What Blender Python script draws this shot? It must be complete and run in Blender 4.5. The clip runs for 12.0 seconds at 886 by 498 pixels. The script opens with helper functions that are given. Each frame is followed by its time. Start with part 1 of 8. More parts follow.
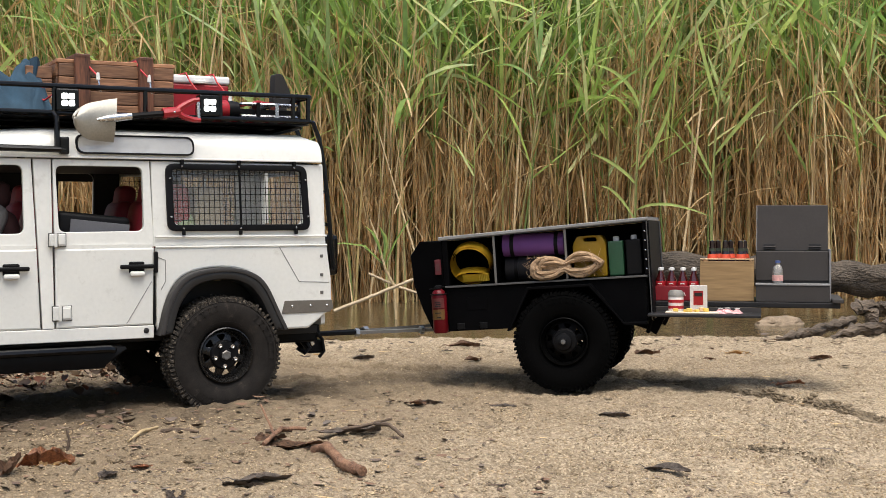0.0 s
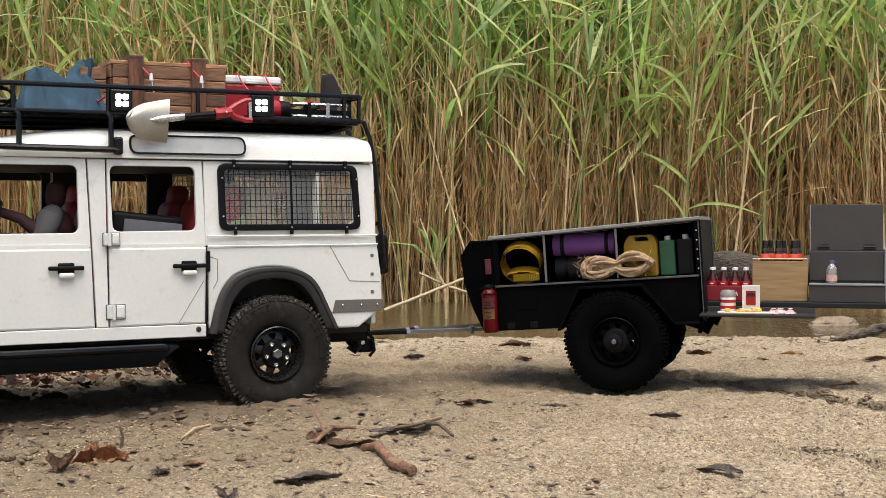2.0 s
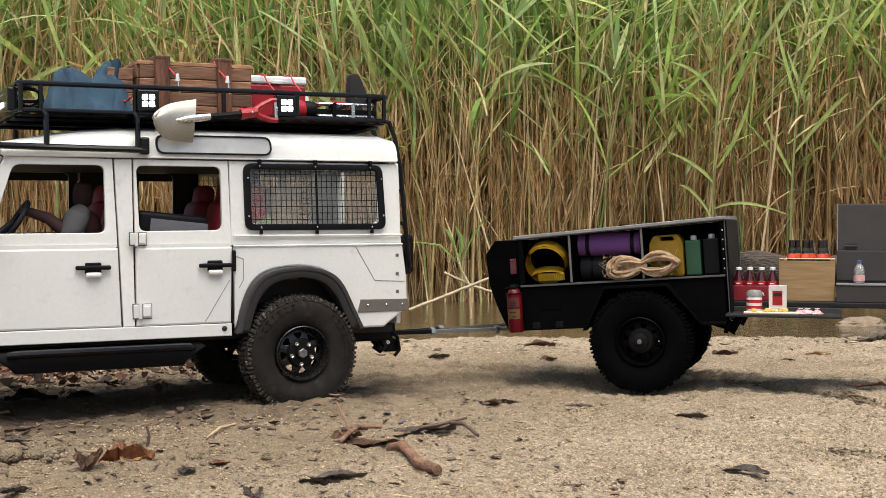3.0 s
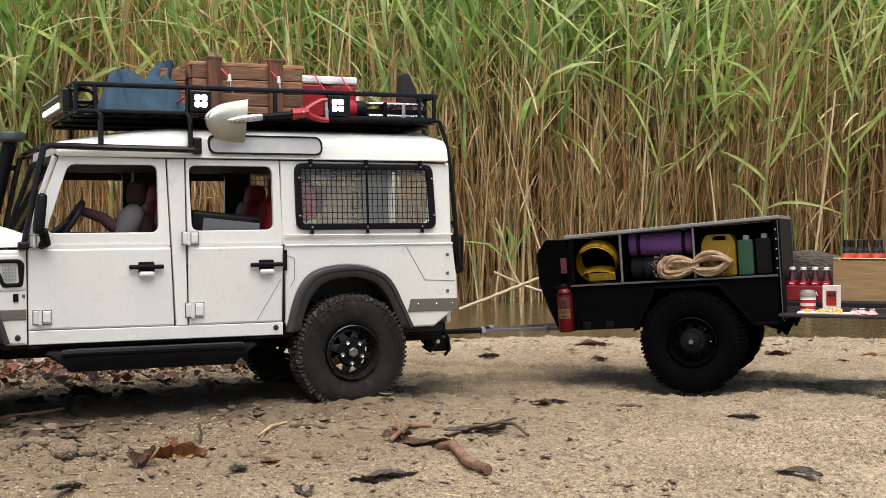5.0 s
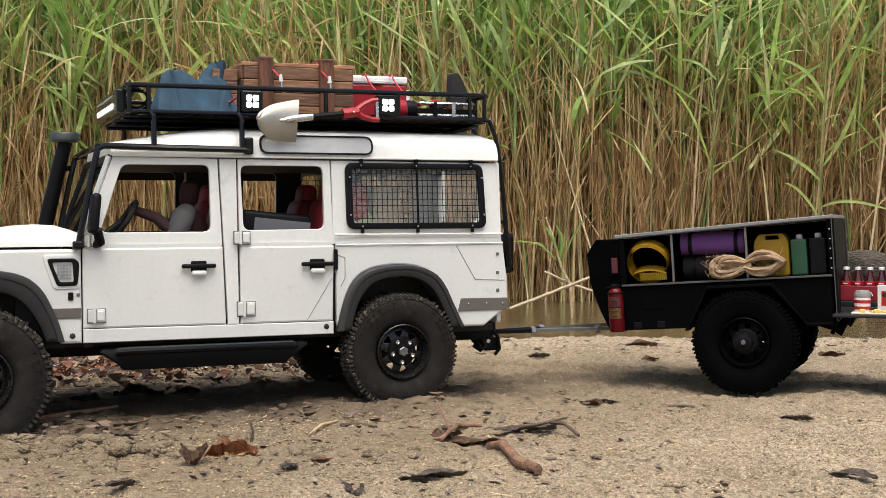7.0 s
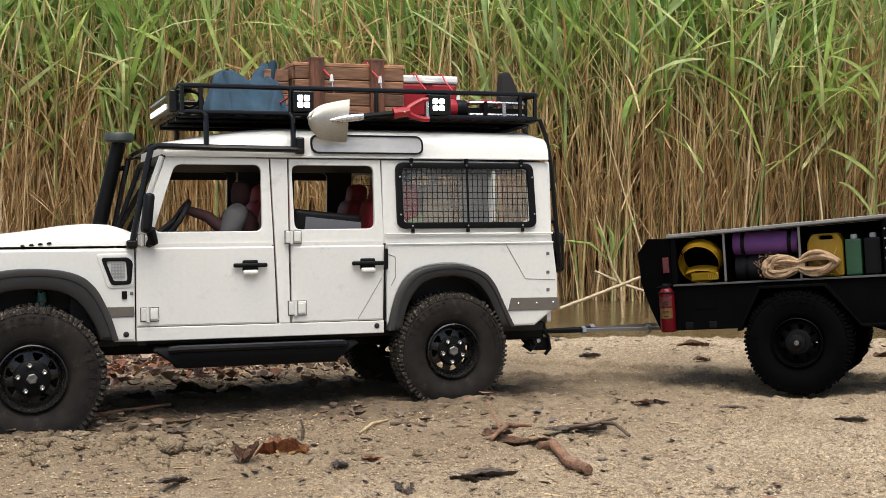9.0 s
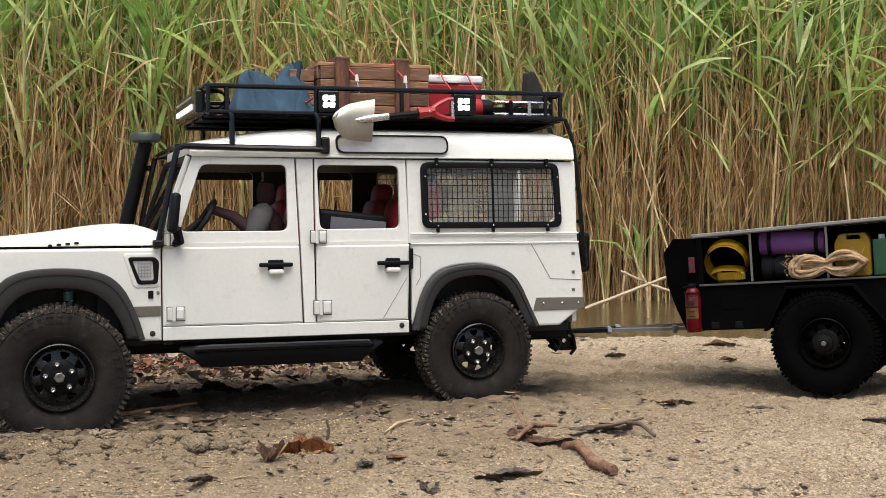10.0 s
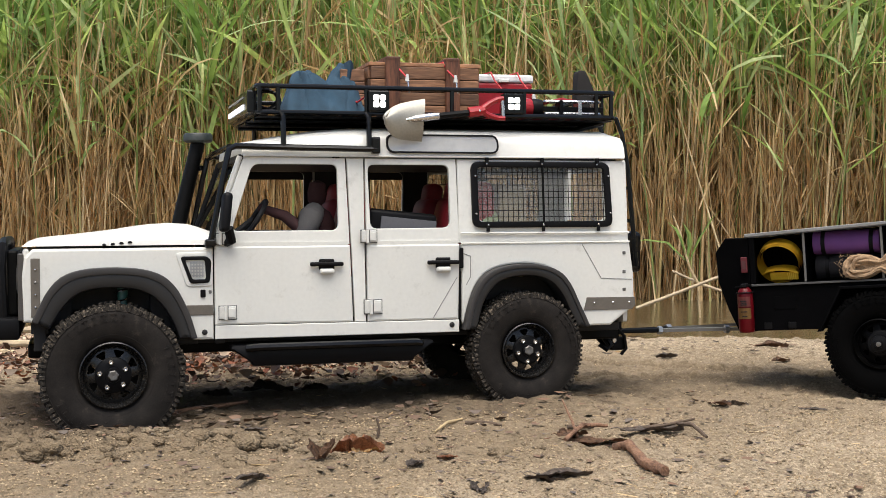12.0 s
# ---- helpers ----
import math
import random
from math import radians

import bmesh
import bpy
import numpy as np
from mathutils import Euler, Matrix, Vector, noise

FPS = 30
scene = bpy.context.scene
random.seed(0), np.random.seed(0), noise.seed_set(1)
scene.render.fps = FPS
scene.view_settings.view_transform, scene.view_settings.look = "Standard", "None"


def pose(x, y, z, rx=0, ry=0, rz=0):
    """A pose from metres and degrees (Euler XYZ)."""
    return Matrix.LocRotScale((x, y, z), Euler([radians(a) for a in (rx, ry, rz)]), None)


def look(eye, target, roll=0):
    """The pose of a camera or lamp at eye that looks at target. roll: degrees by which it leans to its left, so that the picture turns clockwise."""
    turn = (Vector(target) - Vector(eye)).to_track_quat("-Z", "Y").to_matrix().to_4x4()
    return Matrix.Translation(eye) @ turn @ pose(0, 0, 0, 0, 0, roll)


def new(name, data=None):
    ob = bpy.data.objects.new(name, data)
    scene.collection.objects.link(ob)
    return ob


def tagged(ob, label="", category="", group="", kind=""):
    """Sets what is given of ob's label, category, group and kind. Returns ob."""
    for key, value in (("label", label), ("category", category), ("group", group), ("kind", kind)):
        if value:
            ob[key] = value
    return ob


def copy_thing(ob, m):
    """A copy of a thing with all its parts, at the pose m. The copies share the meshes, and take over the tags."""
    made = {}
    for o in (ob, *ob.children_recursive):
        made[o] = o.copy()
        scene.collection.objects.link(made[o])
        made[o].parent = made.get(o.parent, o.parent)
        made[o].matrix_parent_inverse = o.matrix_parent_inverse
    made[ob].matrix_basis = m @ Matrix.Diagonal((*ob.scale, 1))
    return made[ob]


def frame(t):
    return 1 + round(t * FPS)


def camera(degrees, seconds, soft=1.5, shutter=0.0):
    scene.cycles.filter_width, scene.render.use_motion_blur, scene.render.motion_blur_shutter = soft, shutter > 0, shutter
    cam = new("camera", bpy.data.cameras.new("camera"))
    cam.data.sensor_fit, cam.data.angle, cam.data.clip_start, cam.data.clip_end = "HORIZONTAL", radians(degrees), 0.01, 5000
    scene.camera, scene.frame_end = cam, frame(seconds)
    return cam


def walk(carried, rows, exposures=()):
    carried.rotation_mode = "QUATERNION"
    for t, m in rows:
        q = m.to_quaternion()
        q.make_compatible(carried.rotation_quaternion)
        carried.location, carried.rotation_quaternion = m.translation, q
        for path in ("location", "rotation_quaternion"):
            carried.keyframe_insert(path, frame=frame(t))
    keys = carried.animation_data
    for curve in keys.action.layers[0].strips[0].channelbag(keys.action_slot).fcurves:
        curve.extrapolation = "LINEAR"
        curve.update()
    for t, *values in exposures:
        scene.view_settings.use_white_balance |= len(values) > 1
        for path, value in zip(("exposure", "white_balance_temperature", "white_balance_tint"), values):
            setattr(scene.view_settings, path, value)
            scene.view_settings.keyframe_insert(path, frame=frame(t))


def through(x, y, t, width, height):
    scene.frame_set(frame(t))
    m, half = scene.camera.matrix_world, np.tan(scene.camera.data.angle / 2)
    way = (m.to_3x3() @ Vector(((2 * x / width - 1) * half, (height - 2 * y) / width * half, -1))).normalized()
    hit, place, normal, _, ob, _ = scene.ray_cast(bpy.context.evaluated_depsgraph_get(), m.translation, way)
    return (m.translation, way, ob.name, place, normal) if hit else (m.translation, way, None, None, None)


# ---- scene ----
# A still camera on a low stand, 16 cm over the sand, panning slowly to the left.
EYE = 0.158
cam = camera(37.64, 12.0, soft=0.78)
PAN = 45.25 / 2345.0
ROWS = []
for step in range(25):
    t = step * 0.5
    ROWS.append((t, pose(0.0, 0.0, EYE, 90.0 - 0.996 + 0.01246 * (6.0 - t), 0.0, -math.degrees(PAN * (6.0 - t)))))
walk(cam, ROWS)

# ---- light: bright overcast noon ----
world = bpy.data.worlds.new("sky")
scene.world = world
world.use_nodes = True
wn = world.node_tree.nodes
sky = wn.new("ShaderNodeTexSky")
sky.sky_type = "NISHITA"
sky.sun_disc = False
sky.sun_elevation = radians(71)
sky.sun_rotation = radians(200)
sky.air_density, sky.dust_density, sky.ozone_density = 1.0, 4.0, 1.0
wn["Background"].inputs["Strength"].default_value = 0.15
world.node_tree.links.new(sky.outputs["Color"], wn["Background"].inputs["Color"])
sun_data = bpy.data.lights.new("sun", "SUN")
sun_data.energy, sun_data.angle, sun_data.color = 3.5, radians(52), (1.0, 0.95, 0.865)
sun = new("sun", sun_data)
sun.matrix_world = look((0.5, -1.1, 5.0), (0, 0.6, 0))
scene.view_settings.exposure = 0.36
# ---- materials ----
def mat(name, color, rough=0.6, metal=0.0, vary=0.15, scale=60.0, fine=600.0, bump=0.15, depth=0.0006, second=None, island=0.0, obj=0.0, coat=0.0, spec=0.5, stretch=None):
    """A procedural surface: base colour broken up at two scales, with matching roughness and relief."""
    m = bpy.data.materials.new(name)
    m.use_nodes = True
    nt = m.node_tree
    n, l = nt.nodes, nt.links
    p = n["Principled BSDF"]
    p.inputs["Metallic"].default_value = metal
    p.inputs["Coat Weight"].default_value = coat
    p.inputs["Specular IOR Level"].default_value = spec
    tc = n.new("ShaderNodeTexCoord")
    big, small = n.new("ShaderNodeTexNoise"), n.new("ShaderNodeTexNoise")
    where = tc.outputs["Object"]
    if stretch:
        mp = n.new("ShaderNodeMapping")
        mp.inputs["Scale"].default_value = stretch
        l.new(where, mp.inputs["Vector"])
        where = mp.outputs["Vector"]
    for node, s in ((big, scale), (small, fine)):
        node.inputs["Scale"].default_value = s
        node.inputs["Detail"].default_value = 4.0
        l.new(where, node.inputs["Vector"])
    add = n.new("ShaderNodeMath")
    add.operation = "ADD"
    l.new(big.outputs["Fac"], add.inputs[0])
    l.new(small.outputs["Fac"], add.inputs[1])
    fac = n.new("ShaderNodeMapRange")
    fac.inputs["From Min"].default_value, fac.inputs["From Max"].default_value = 0.65, 1.35
    l.new(add.outputs[0], fac.inputs["Value"])
    mix = n.new("ShaderNodeMix")
    mix.data_type = "RGBA"
    lo = tuple(c * (1 - vary) for c in color)
    hi = second or tuple(min(1.0, c * (1 + vary)) for c in color)
    mix.inputs[6].default_value, mix.inputs[7].default_value = (*lo, 1), (*hi, 1)
    l.new(fac.outputs[0], mix.inputs[0])
    last = mix.outputs[2]
    if island or obj:
        src = n.new("ShaderNodeObjectInfo") if obj else n.new("ShaderNodeNewGeometry")
        amount = obj or island
        rng = n.new("ShaderNodeMapRange")
        rng.inputs["To Min"].default_value, rng.inputs["To Max"].default_value = 1 - amount, 1 + amount
        l.new(src.outputs["Random"] if obj else src.outputs["Random Per Island"], rng.inputs["Value"])
        hsv = n.new("ShaderNodeHueSaturation")
        l.new(rng.outputs[0], hsv.inputs["Value"])
        l.new(last, hsv.inputs["Color"])
        last = hsv.outputs["Color"]
    l.new(last, p.inputs["Base Color"])
    rr = n.new("ShaderNodeMapRange")
    rr.inputs["To Min"].default_value, rr.inputs["To Max"].default_value = max(0.02, rough - 0.1), min(1.0, rough + 0.1)
    l.new(small.outputs["Fac"], rr.inputs["Value"])
    l.new(rr.outputs[0], p.inputs["Roughness"])
    if bump:
        b = n.new("ShaderNodeBump")
        b.inputs["Strength"].default_value, b.inputs["Distance"].default_value = bump, depth
        l.new(add.outputs[0], b.inputs["Height"])
        l.new(b.outputs["Normal"], p.inputs["Normal"])
    return m


def leafy(name, colors, rough=0.55, through=0.35):
    """Reed and leaf skin: each blade its own tint between the given colours, thin enough to let light through."""
    m = bpy.data.materials.new(name)
    m.use_nodes = True
    n, l = m.node_tree.nodes, m.node_tree.links
    p = n["Principled BSDF"]
    geo = n.new("ShaderNodeNewGeometry")
    ramp = n.new("ShaderNodeValToRGB")
    while len(ramp.color_ramp.elements) < len(colors):
        ramp.color_ramp.elements.new(0.5)
    for i, c in enumerate(colors):
        ramp.color_ramp.elements[i].position = i / max(1, len(colors) - 1)
        ramp.color_ramp.elements[i].color = (*c, 1)
    l.new(geo.outputs["Random Per Island"], ramp.inputs["Fac"])
    tc, no = n.new("ShaderNodeTexCoord"), n.new("ShaderNodeTexNoise")
    no.inputs["Scale"].default_value, no.inputs["Detail"].default_value = 25.0, 5.0
    l.new(tc.outputs["Object"], no.inputs["Vector"])
    mul = n.new("ShaderNodeMapRange")
    mul.inputs["From Min"].default_value, mul.inputs["From Max"].default_value = 0.3, 0.7
    mul.inputs["To Min"].default_value, mul.inputs["To Max"].default_value = 0.7, 1.25
    l.new(no.outputs["Fac"], mul.inputs["Value"])
    hsv = n.new("ShaderNodeHueSaturation")
    l.new(mul.outputs[0], hsv.inputs["Value"])
    l.new(ramp.outputs["Color"], hsv.inputs["Color"])
    l.new(hsv.outputs["Color"], p.inputs["Base Color"])
    p.inputs["Roughness"].default_value = rough
    if through:
        tr_ = n.new("ShaderNodeBsdfTranslucent")
        l.new(hsv.outputs["Color"], tr_.inputs["Color"])
        mx = n.new("ShaderNodeMixShader")
        mx.inputs[0].default_value = through
        l.new(p.outputs[0], mx.inputs[1])
        l.new(tr_.outputs[0], mx.inputs[2])
        l.new(mx.outputs[0], n["Material Output"].inputs["Surface"])
    return m


def glassy(name, color, rough=0.02, veil=0.0):
    """A thin clear pane: mostly see-through, with its gloss and a pale diffuse veil."""
    m = bpy.data.materials.new(name)
    m.use_nodes = True
    n, l = m.node_tree.nodes, m.node_tree.links
    gl, tr_, mx, fr = n.new("ShaderNodeBsdfGlossy"), n.new("ShaderNodeBsdfTransparent"), n.new("ShaderNodeMixShader"), n.new("ShaderNodeFresnel")
    gl.inputs["Roughness"].default_value = rough
    tr_.inputs["Color"].default_value = (*color, 1)
    fr.inputs["IOR"].default_value = 1.5
    l.new(fr.outputs[0], mx.inputs[0])
    inner = tr_.outputs[0]
    if veil:
        di, dm = n.new("ShaderNodeBsdfDiffuse"), n.new("ShaderNodeMixShader")
        di.inputs["Color"].default_value = (0.72, 0.70, 0.65, 1)
        dm.inputs[0].default_value = veil
        l.new(inner, dm.inputs[1])
        l.new(di.outputs[0], dm.inputs[2])
        inner = dm.outputs[0]
    l.new(inner, mx.inputs[1])
    l.new(gl.outputs[0], mx.inputs[2])
    l.new(mx.outputs[0], n["Material Output"].inputs["Surface"])
    return m


def glow(name, color, strength):
    m = bpy.data.materials.new(name)
    m.use_nodes = True
    p = m.node_tree.nodes["Principled BSDF"]
    p.inputs["Base Color"].default_value = (*color, 1)
    p.inputs["Emission Color"].default_value = (*color, 1)
    p.inputs["Emission Strength"].default_value = strength
    return m


WHITE = mat("white_paint", (0.655, 0.655, 0.612), rough=0.36, vary=0.05, scale=18, fine=300, bump=0.03, coat=0.15)
BLACK = mat("black_paint", (0.004, 0.004, 0.004), spec=0.1, rough=0.42, vary=0.3, scale=60, bump=0.06)
SATIN = mat("black_plastic", (0.005, 0.005, 0.0055), spec=0.12, rough=0.45, vary=0.25, scale=80, fine=1500, bump=0.2, depth=0.0002)
FLARE = mat("grey_black_plastic", (0.017, 0.017, 0.0175), spec=0.45, rough=0.42, vary=0.25, scale=60, fine=1500, bump=0.2, depth=0.0002)
FLARERIM = mat("lit_flare_plastic", (0.030, 0.028, 0.027), spec=0.4, rough=0.5, vary=0.25, scale=60, fine=1500, bump=0.2, depth=0.0002)
# trailer tyres: less dusty, and blackened for the shade below the mudguard
RUBBERSHADED = mat("clean_shaded_rubber", (0.002, 0.002, 0.002), spec=0.03, rough=0.75, vary=0.25, scale=90, fine=1200, bump=0.25, depth=0.0003)
RUBBER = mat("tyre_rubber", (0.0120, 0.0105, 0.0094), spec=0.14, rough=0.72, vary=0.25, scale=90, fine=1200, bump=0.25, depth=0.0003, second=(0.025, 0.0215, 0.0185))
RACKBLACK = mat("gloss_black_steel", (0.004, 0.004, 0.004), spec=0.32, rough=0.16, vary=0.2, scale=80, bump=0.0)
DARK = mat("interior_black", (0.012, 0.011, 0.011), rough=0.7, vary=0.2)
STEEL = mat("chrome_steel", (0.62, 0.62, 0.63), rough=0.25, metal=1.0, vary=0.1, bump=0.02)
ALLOY = mat("brushed_alloy", (0.45, 0.46, 0.47), rough=0.4, metal=1.0, vary=0.12, bump=0.05)
ALLOYDARK = mat("dull_aluminium_plate", (0.16, 0.155, 0.145), rough=0.45, metal=0.6, vary=0.2, bump=0.08)
GREYPAINT = mat("grey_paint", (0.042, 0.038, 0.036), spec=0.25, rough=0.55, vary=0.12, scale=40, fine=500, bump=0.06)
LIDGREY = mat("lid_grey", (0.2, 0.2, 0.195), rough=0.5, vary=0.2, scale=50, bump=0.08)
RED = mat("red_plastic", (0.31, 0.008, 0.014), rough=0.4, vary=0.15, bump=0.04)
REDCLOTH = mat("red_cloth", (0.17, 0.012, 0.014), rough=0.85, vary=0.2, fine=1400, bump=0.3)
def weathered(m, dirt, amount, scale, low=0.58):
    """Specks and smears of dirt over a painted surface."""
    n, l = m.node_tree.nodes, m.node_tree.links
    p = n["Principled BSDF"]
    tc, no, cut, mix = n.new("ShaderNodeTexCoord"), n.new("ShaderNodeTexNoise"), n.new("ShaderNodeMapRange"), n.new("ShaderNodeMix")
    no.inputs["Scale"].default_value, no.inputs["Detail"].default_value, no.inputs["Roughness"].default_value = scale, 9.0, 0.72
    l.new(tc.outputs["Object"], no.inputs["Vector"])
    cut.inputs["From Min"].default_value, cut.inputs["From Max"].default_value, cut.inputs["To Max"].default_value = low, low + 0.16, amount
    l.new(no.outputs["Fac"], cut.inputs["Value"])
    mix.data_type = "RGBA"
    mix.inputs[7].default_value = (*dirt, 1)
    l.new(cut.outputs[0], mix.inputs[0])
    l.new(p.inputs["Base Color"].links[0].from_socket, mix.inputs[6])
    l.new(mix.outputs[2], p.inputs["Base Color"])


weathered(WHITE, (0.20, 0.18, 0.13), 0.30, 55.0)
weathered(RUBBER, (0.13, 0.105, 0.08), 0.35, 95.0)
GLASS = glassy("clear_glass", (0.86, 0.88, 0.87))
# pale diffuse veil stands in for the sky reflected by the quarter windows
SMOKE = glassy("veiled_glass", (0.95, 0.95, 0.94), rough=0.04, veil=0.09)
# ---- mesh tools ----
def thing(name, m, label, category, group="", kind=""):
    ob = new(name)
    ob.empty_display_size = 0.02
    ob.matrix_world = m
    return tagged(ob, label, category, group, kind)


def part(name, bm, material, parent=None, label="", smooth=False):
    bmesh.ops.recalc_face_normals(bm, faces=bm.faces)
    me = bpy.data.meshes.new(name)
    bm.to_mesh(me)
    bm.free()
    me.materials.append(material)
    if smooth:
        me.polygons.foreach_set("use_smooth", [True] * len(me.polygons))
        me.set_sharp_from_angle(angle=radians(38))
    ob = new(name, me)
    ob.parent = parent
    return tagged(ob, label)


def again(ob, parent, m=None, name=None):
    """A further part on the same mesh."""
    o = new(name or ob.name.split(".")[0], ob.data)
    o.parent = parent
    if m is not None:
        o.matrix_basis = m
    return tagged(o, ob.get("label", ""))


def box(x0, x1, y0, y1, z0, z1, bev=0.0, bm=None, m=None, seg=2):
    b = bmesh.new()
    vs = [b.verts.new((x, y, z)) for x in (x0, x1) for y in (y0, y1) for z in (z0, z1)]
    for f in ((0, 1, 3, 2), (4, 6, 7, 5), (0, 4, 5, 1), (2, 3, 7, 6), (0, 2, 6, 4), (1, 5, 7, 3)):
        b.faces.new([vs[i] for i in f])
    if bev:
        bmesh.ops.bevel(b, geom=b.edges[:], offset=bev, segments=seg, affect="EDGES", profile=0.5)
    if m is not None:
        bmesh.ops.transform(b, matrix=m, verts=b.verts)
    return b if bm is None else join(bm, b)


def join(bm, other):
    me = bpy.data.meshes.new("tmp")
    other.to_mesh(me)
    other.free()
    bm.from_mesh(me)
    bpy.data.meshes.remove(me)
    return bm


def tube(pts, r, n=8, closed=False, bm=None, caps=True):
    """A round bar along a line of points; r may be one radius or one for each point."""
    b = bm if bm is not None else bmesh.new()
    pts = [Vector(p) for p in pts]
    rs = r if isinstance(r, (list, tuple)) else [r] * len(pts)
    count = len(pts)
    rings, side = [], None
    for i, p in enumerate(pts):
        a = pts[(i - 1) % count] if closed or i > 0 else pts[i]
        c = pts[(i + 1) % count] if closed or i < count - 1 else pts[i]
        d = (c - a).normalized()
        if side is None:
            side = d.orthogonal().normalized()
        side = (side - d * side.dot(d))
        side = side.normalized() if side.length > 1e-6 else d.orthogonal().normalized()
        up = d.cross(side)
        rings.append([b.verts.new(p + (side * math.cos(2 * math.pi * k / n) + up * math.sin(2 * math.pi * k / n)) * rs[i]) for k in range(n)])
    last = count if closed else count - 1
    for i in range(last):
        u, v = rings[i], rings[(i + 1) % count]
        for k in range(n):
            b.faces.new((u[k], u[(k + 1) % n], v[(k + 1) % n], v[k]))
    if caps and not closed:
        b.faces.new(rings[0][::-1])
        b.faces.new(rings[-1])
    return b


def lathe(profile, n=32, bm=None, axis="Y", full=True):
    """Turns a line of (radius, height) round the axis."""
    b = bm if bm is not None else bmesh.new()
    rings = []
    for r, h in profile:
        ring = []
        for k in range(n):
            c, s = r * math.cos(2 * math.pi * k / n), r * math.sin(2 * math.pi * k / n)
            ring.append(b.verts.new((c, h, s) if axis == "Y" else (c, s, h)))
        rings.append(ring)
    for u, v in zip(rings, rings[1:]):
        for k in range(n):
            b.faces.new((u[k], u[(k + 1) % n], v[(k + 1) % n], v[k]))
    for ring, (r, h) in ((rings[0], profile[0]), (rings[-1], profile[-1])):
        if r > 1e-5 and full:
            b.faces.new(ring)
    return b


def rounded(points, r, n=4):
    """A polygon with its corners rounded."""
    out, count = [], len(points)
    for i in range(count):
        p, a, c = Vector(points[i]), Vector(points[i - 1]), Vector(points[(i + 1) % count])
        d1, d2 = (a - p), (c - p)
        cut = min(r, d1.length * 0.45, d2.length * 0.45)
        q1, q2 = p + d1.normalized() * cut, p + d2.normalized() * cut
        for k in range(n + 1):
            s = k / n
            out.append(tuple(q1 * (1 - s) ** 2 + p * 2 * s * (1 - s) + q2 * s * s))
    return out


def prism(outline, y0, y1, holes=(), bev=0.0, shape=None, bm=None):
    """A plate of (x, z) outline, with holes, from y0 to y1; shape(x, y, z) may bend it."""
    flat = bmesh.new()
    for loop in (outline, *holes):
        vs = [flat.verts.new((x, 0, z)) for x, z in loop]
        for i in range(len(vs)):
            flat.edges.new((vs[i - 1], vs[i]))
    bmesh.ops.triangle_fill(flat, use_beauty=True, use_dissolve=False, edges=flat.edges[:])
    flat.verts.index_update()
    b = bmesh.new()
    front = [b.verts.new((v.co.x, y1, v.co.z)) for v in flat.verts]
    back = [b.verts.new((v.co.x, y0, v.co.z)) for v in flat.verts]
    for f in flat.faces:
        ids = [v.index for v in f.verts]
        b.faces.new([front[i] for i in ids])
        b.faces.new([back[i] for i in reversed(ids)])
    for e in flat.edges:
        if len(e.link_faces) == 1:
            i, j = e.verts[0].index, e.verts[1].index
            b.faces.new((front[i], front[j], back[j], back[i]))
    flat.free()
    bmesh.ops.recalc_face_normals(b, faces=b.faces)
    if bev:
        edges = [e for e in b.edges if len(e.link_faces) == 2 and e.calc_face_angle(0) > 0.9 and abs(e.verts[0].co.y - e.verts[1].co.y) < 1e-7 and abs(e.verts[0].co.y - y1) < 1e-7]
        bmesh.ops.bevel(b, geom=edges, offset=bev, segments=2, affect="EDGES", profile=0.5)
    if shape:
        for v in b.verts:
            v.co = shape(*v.co)
    return b if bm is None else join(bm, b)


def bulk(name, verts, faces, material, kind="stuff", label="", category="", smooth=True):
    """A large mesh from numpy arrays of places and quads or triangles."""
    me = bpy.data.meshes.new(name)
    verts, faces = np.asarray(verts, dtype=np.float32), np.asarray(faces, dtype=np.int32)
    sides = faces.shape[1]
    me.vertices.add(len(verts))
    me.vertices.foreach_set("co", verts.ravel())
    me.loops.add(faces.size)
    me.loops.foreach_set("vertex_index", faces.ravel())
    me.polygons.add(len(faces))
    me.polygons.foreach_set("loop_start", np.arange(0, faces.size, sides, dtype=np.int32))
    me.update(calc_edges=True)
    me.validate()
    me.polygons.foreach_set("use_smooth", np.full(len(me.polygons), smooth))
    me.materials.append(material)
    return tagged(new(name, me), label, category, "", kind)
# ---- land and water ----
rng = np.random.default_rng(7)
TABLE = rng.random((256, 256))


def vnoise(x, y, size):
    """Smooth random heights, -1 to 1, with bumps of the given size in metres."""
    u, v = x / size, y / size
    i, j = np.floor(u).astype(int), np.floor(v).astype(int)
    fu, fv = u - i, v - j
    fu, fv = fu * fu * (3 - 2 * fu), fv * fv * (3 - 2 * fv)
    a, b = TABLE[i % 256, j % 256], TABLE[(i + 1) % 256, j % 256]
    c, d = TABLE[i % 256, (j + 1) % 256], TABLE[(i + 1) % 256, (j + 1) % 256]
    return 2 * ((a * (1 - fu) + b * fu) * (1 - fv) + (c * (1 - fu) + d * fu) * fv) - 1


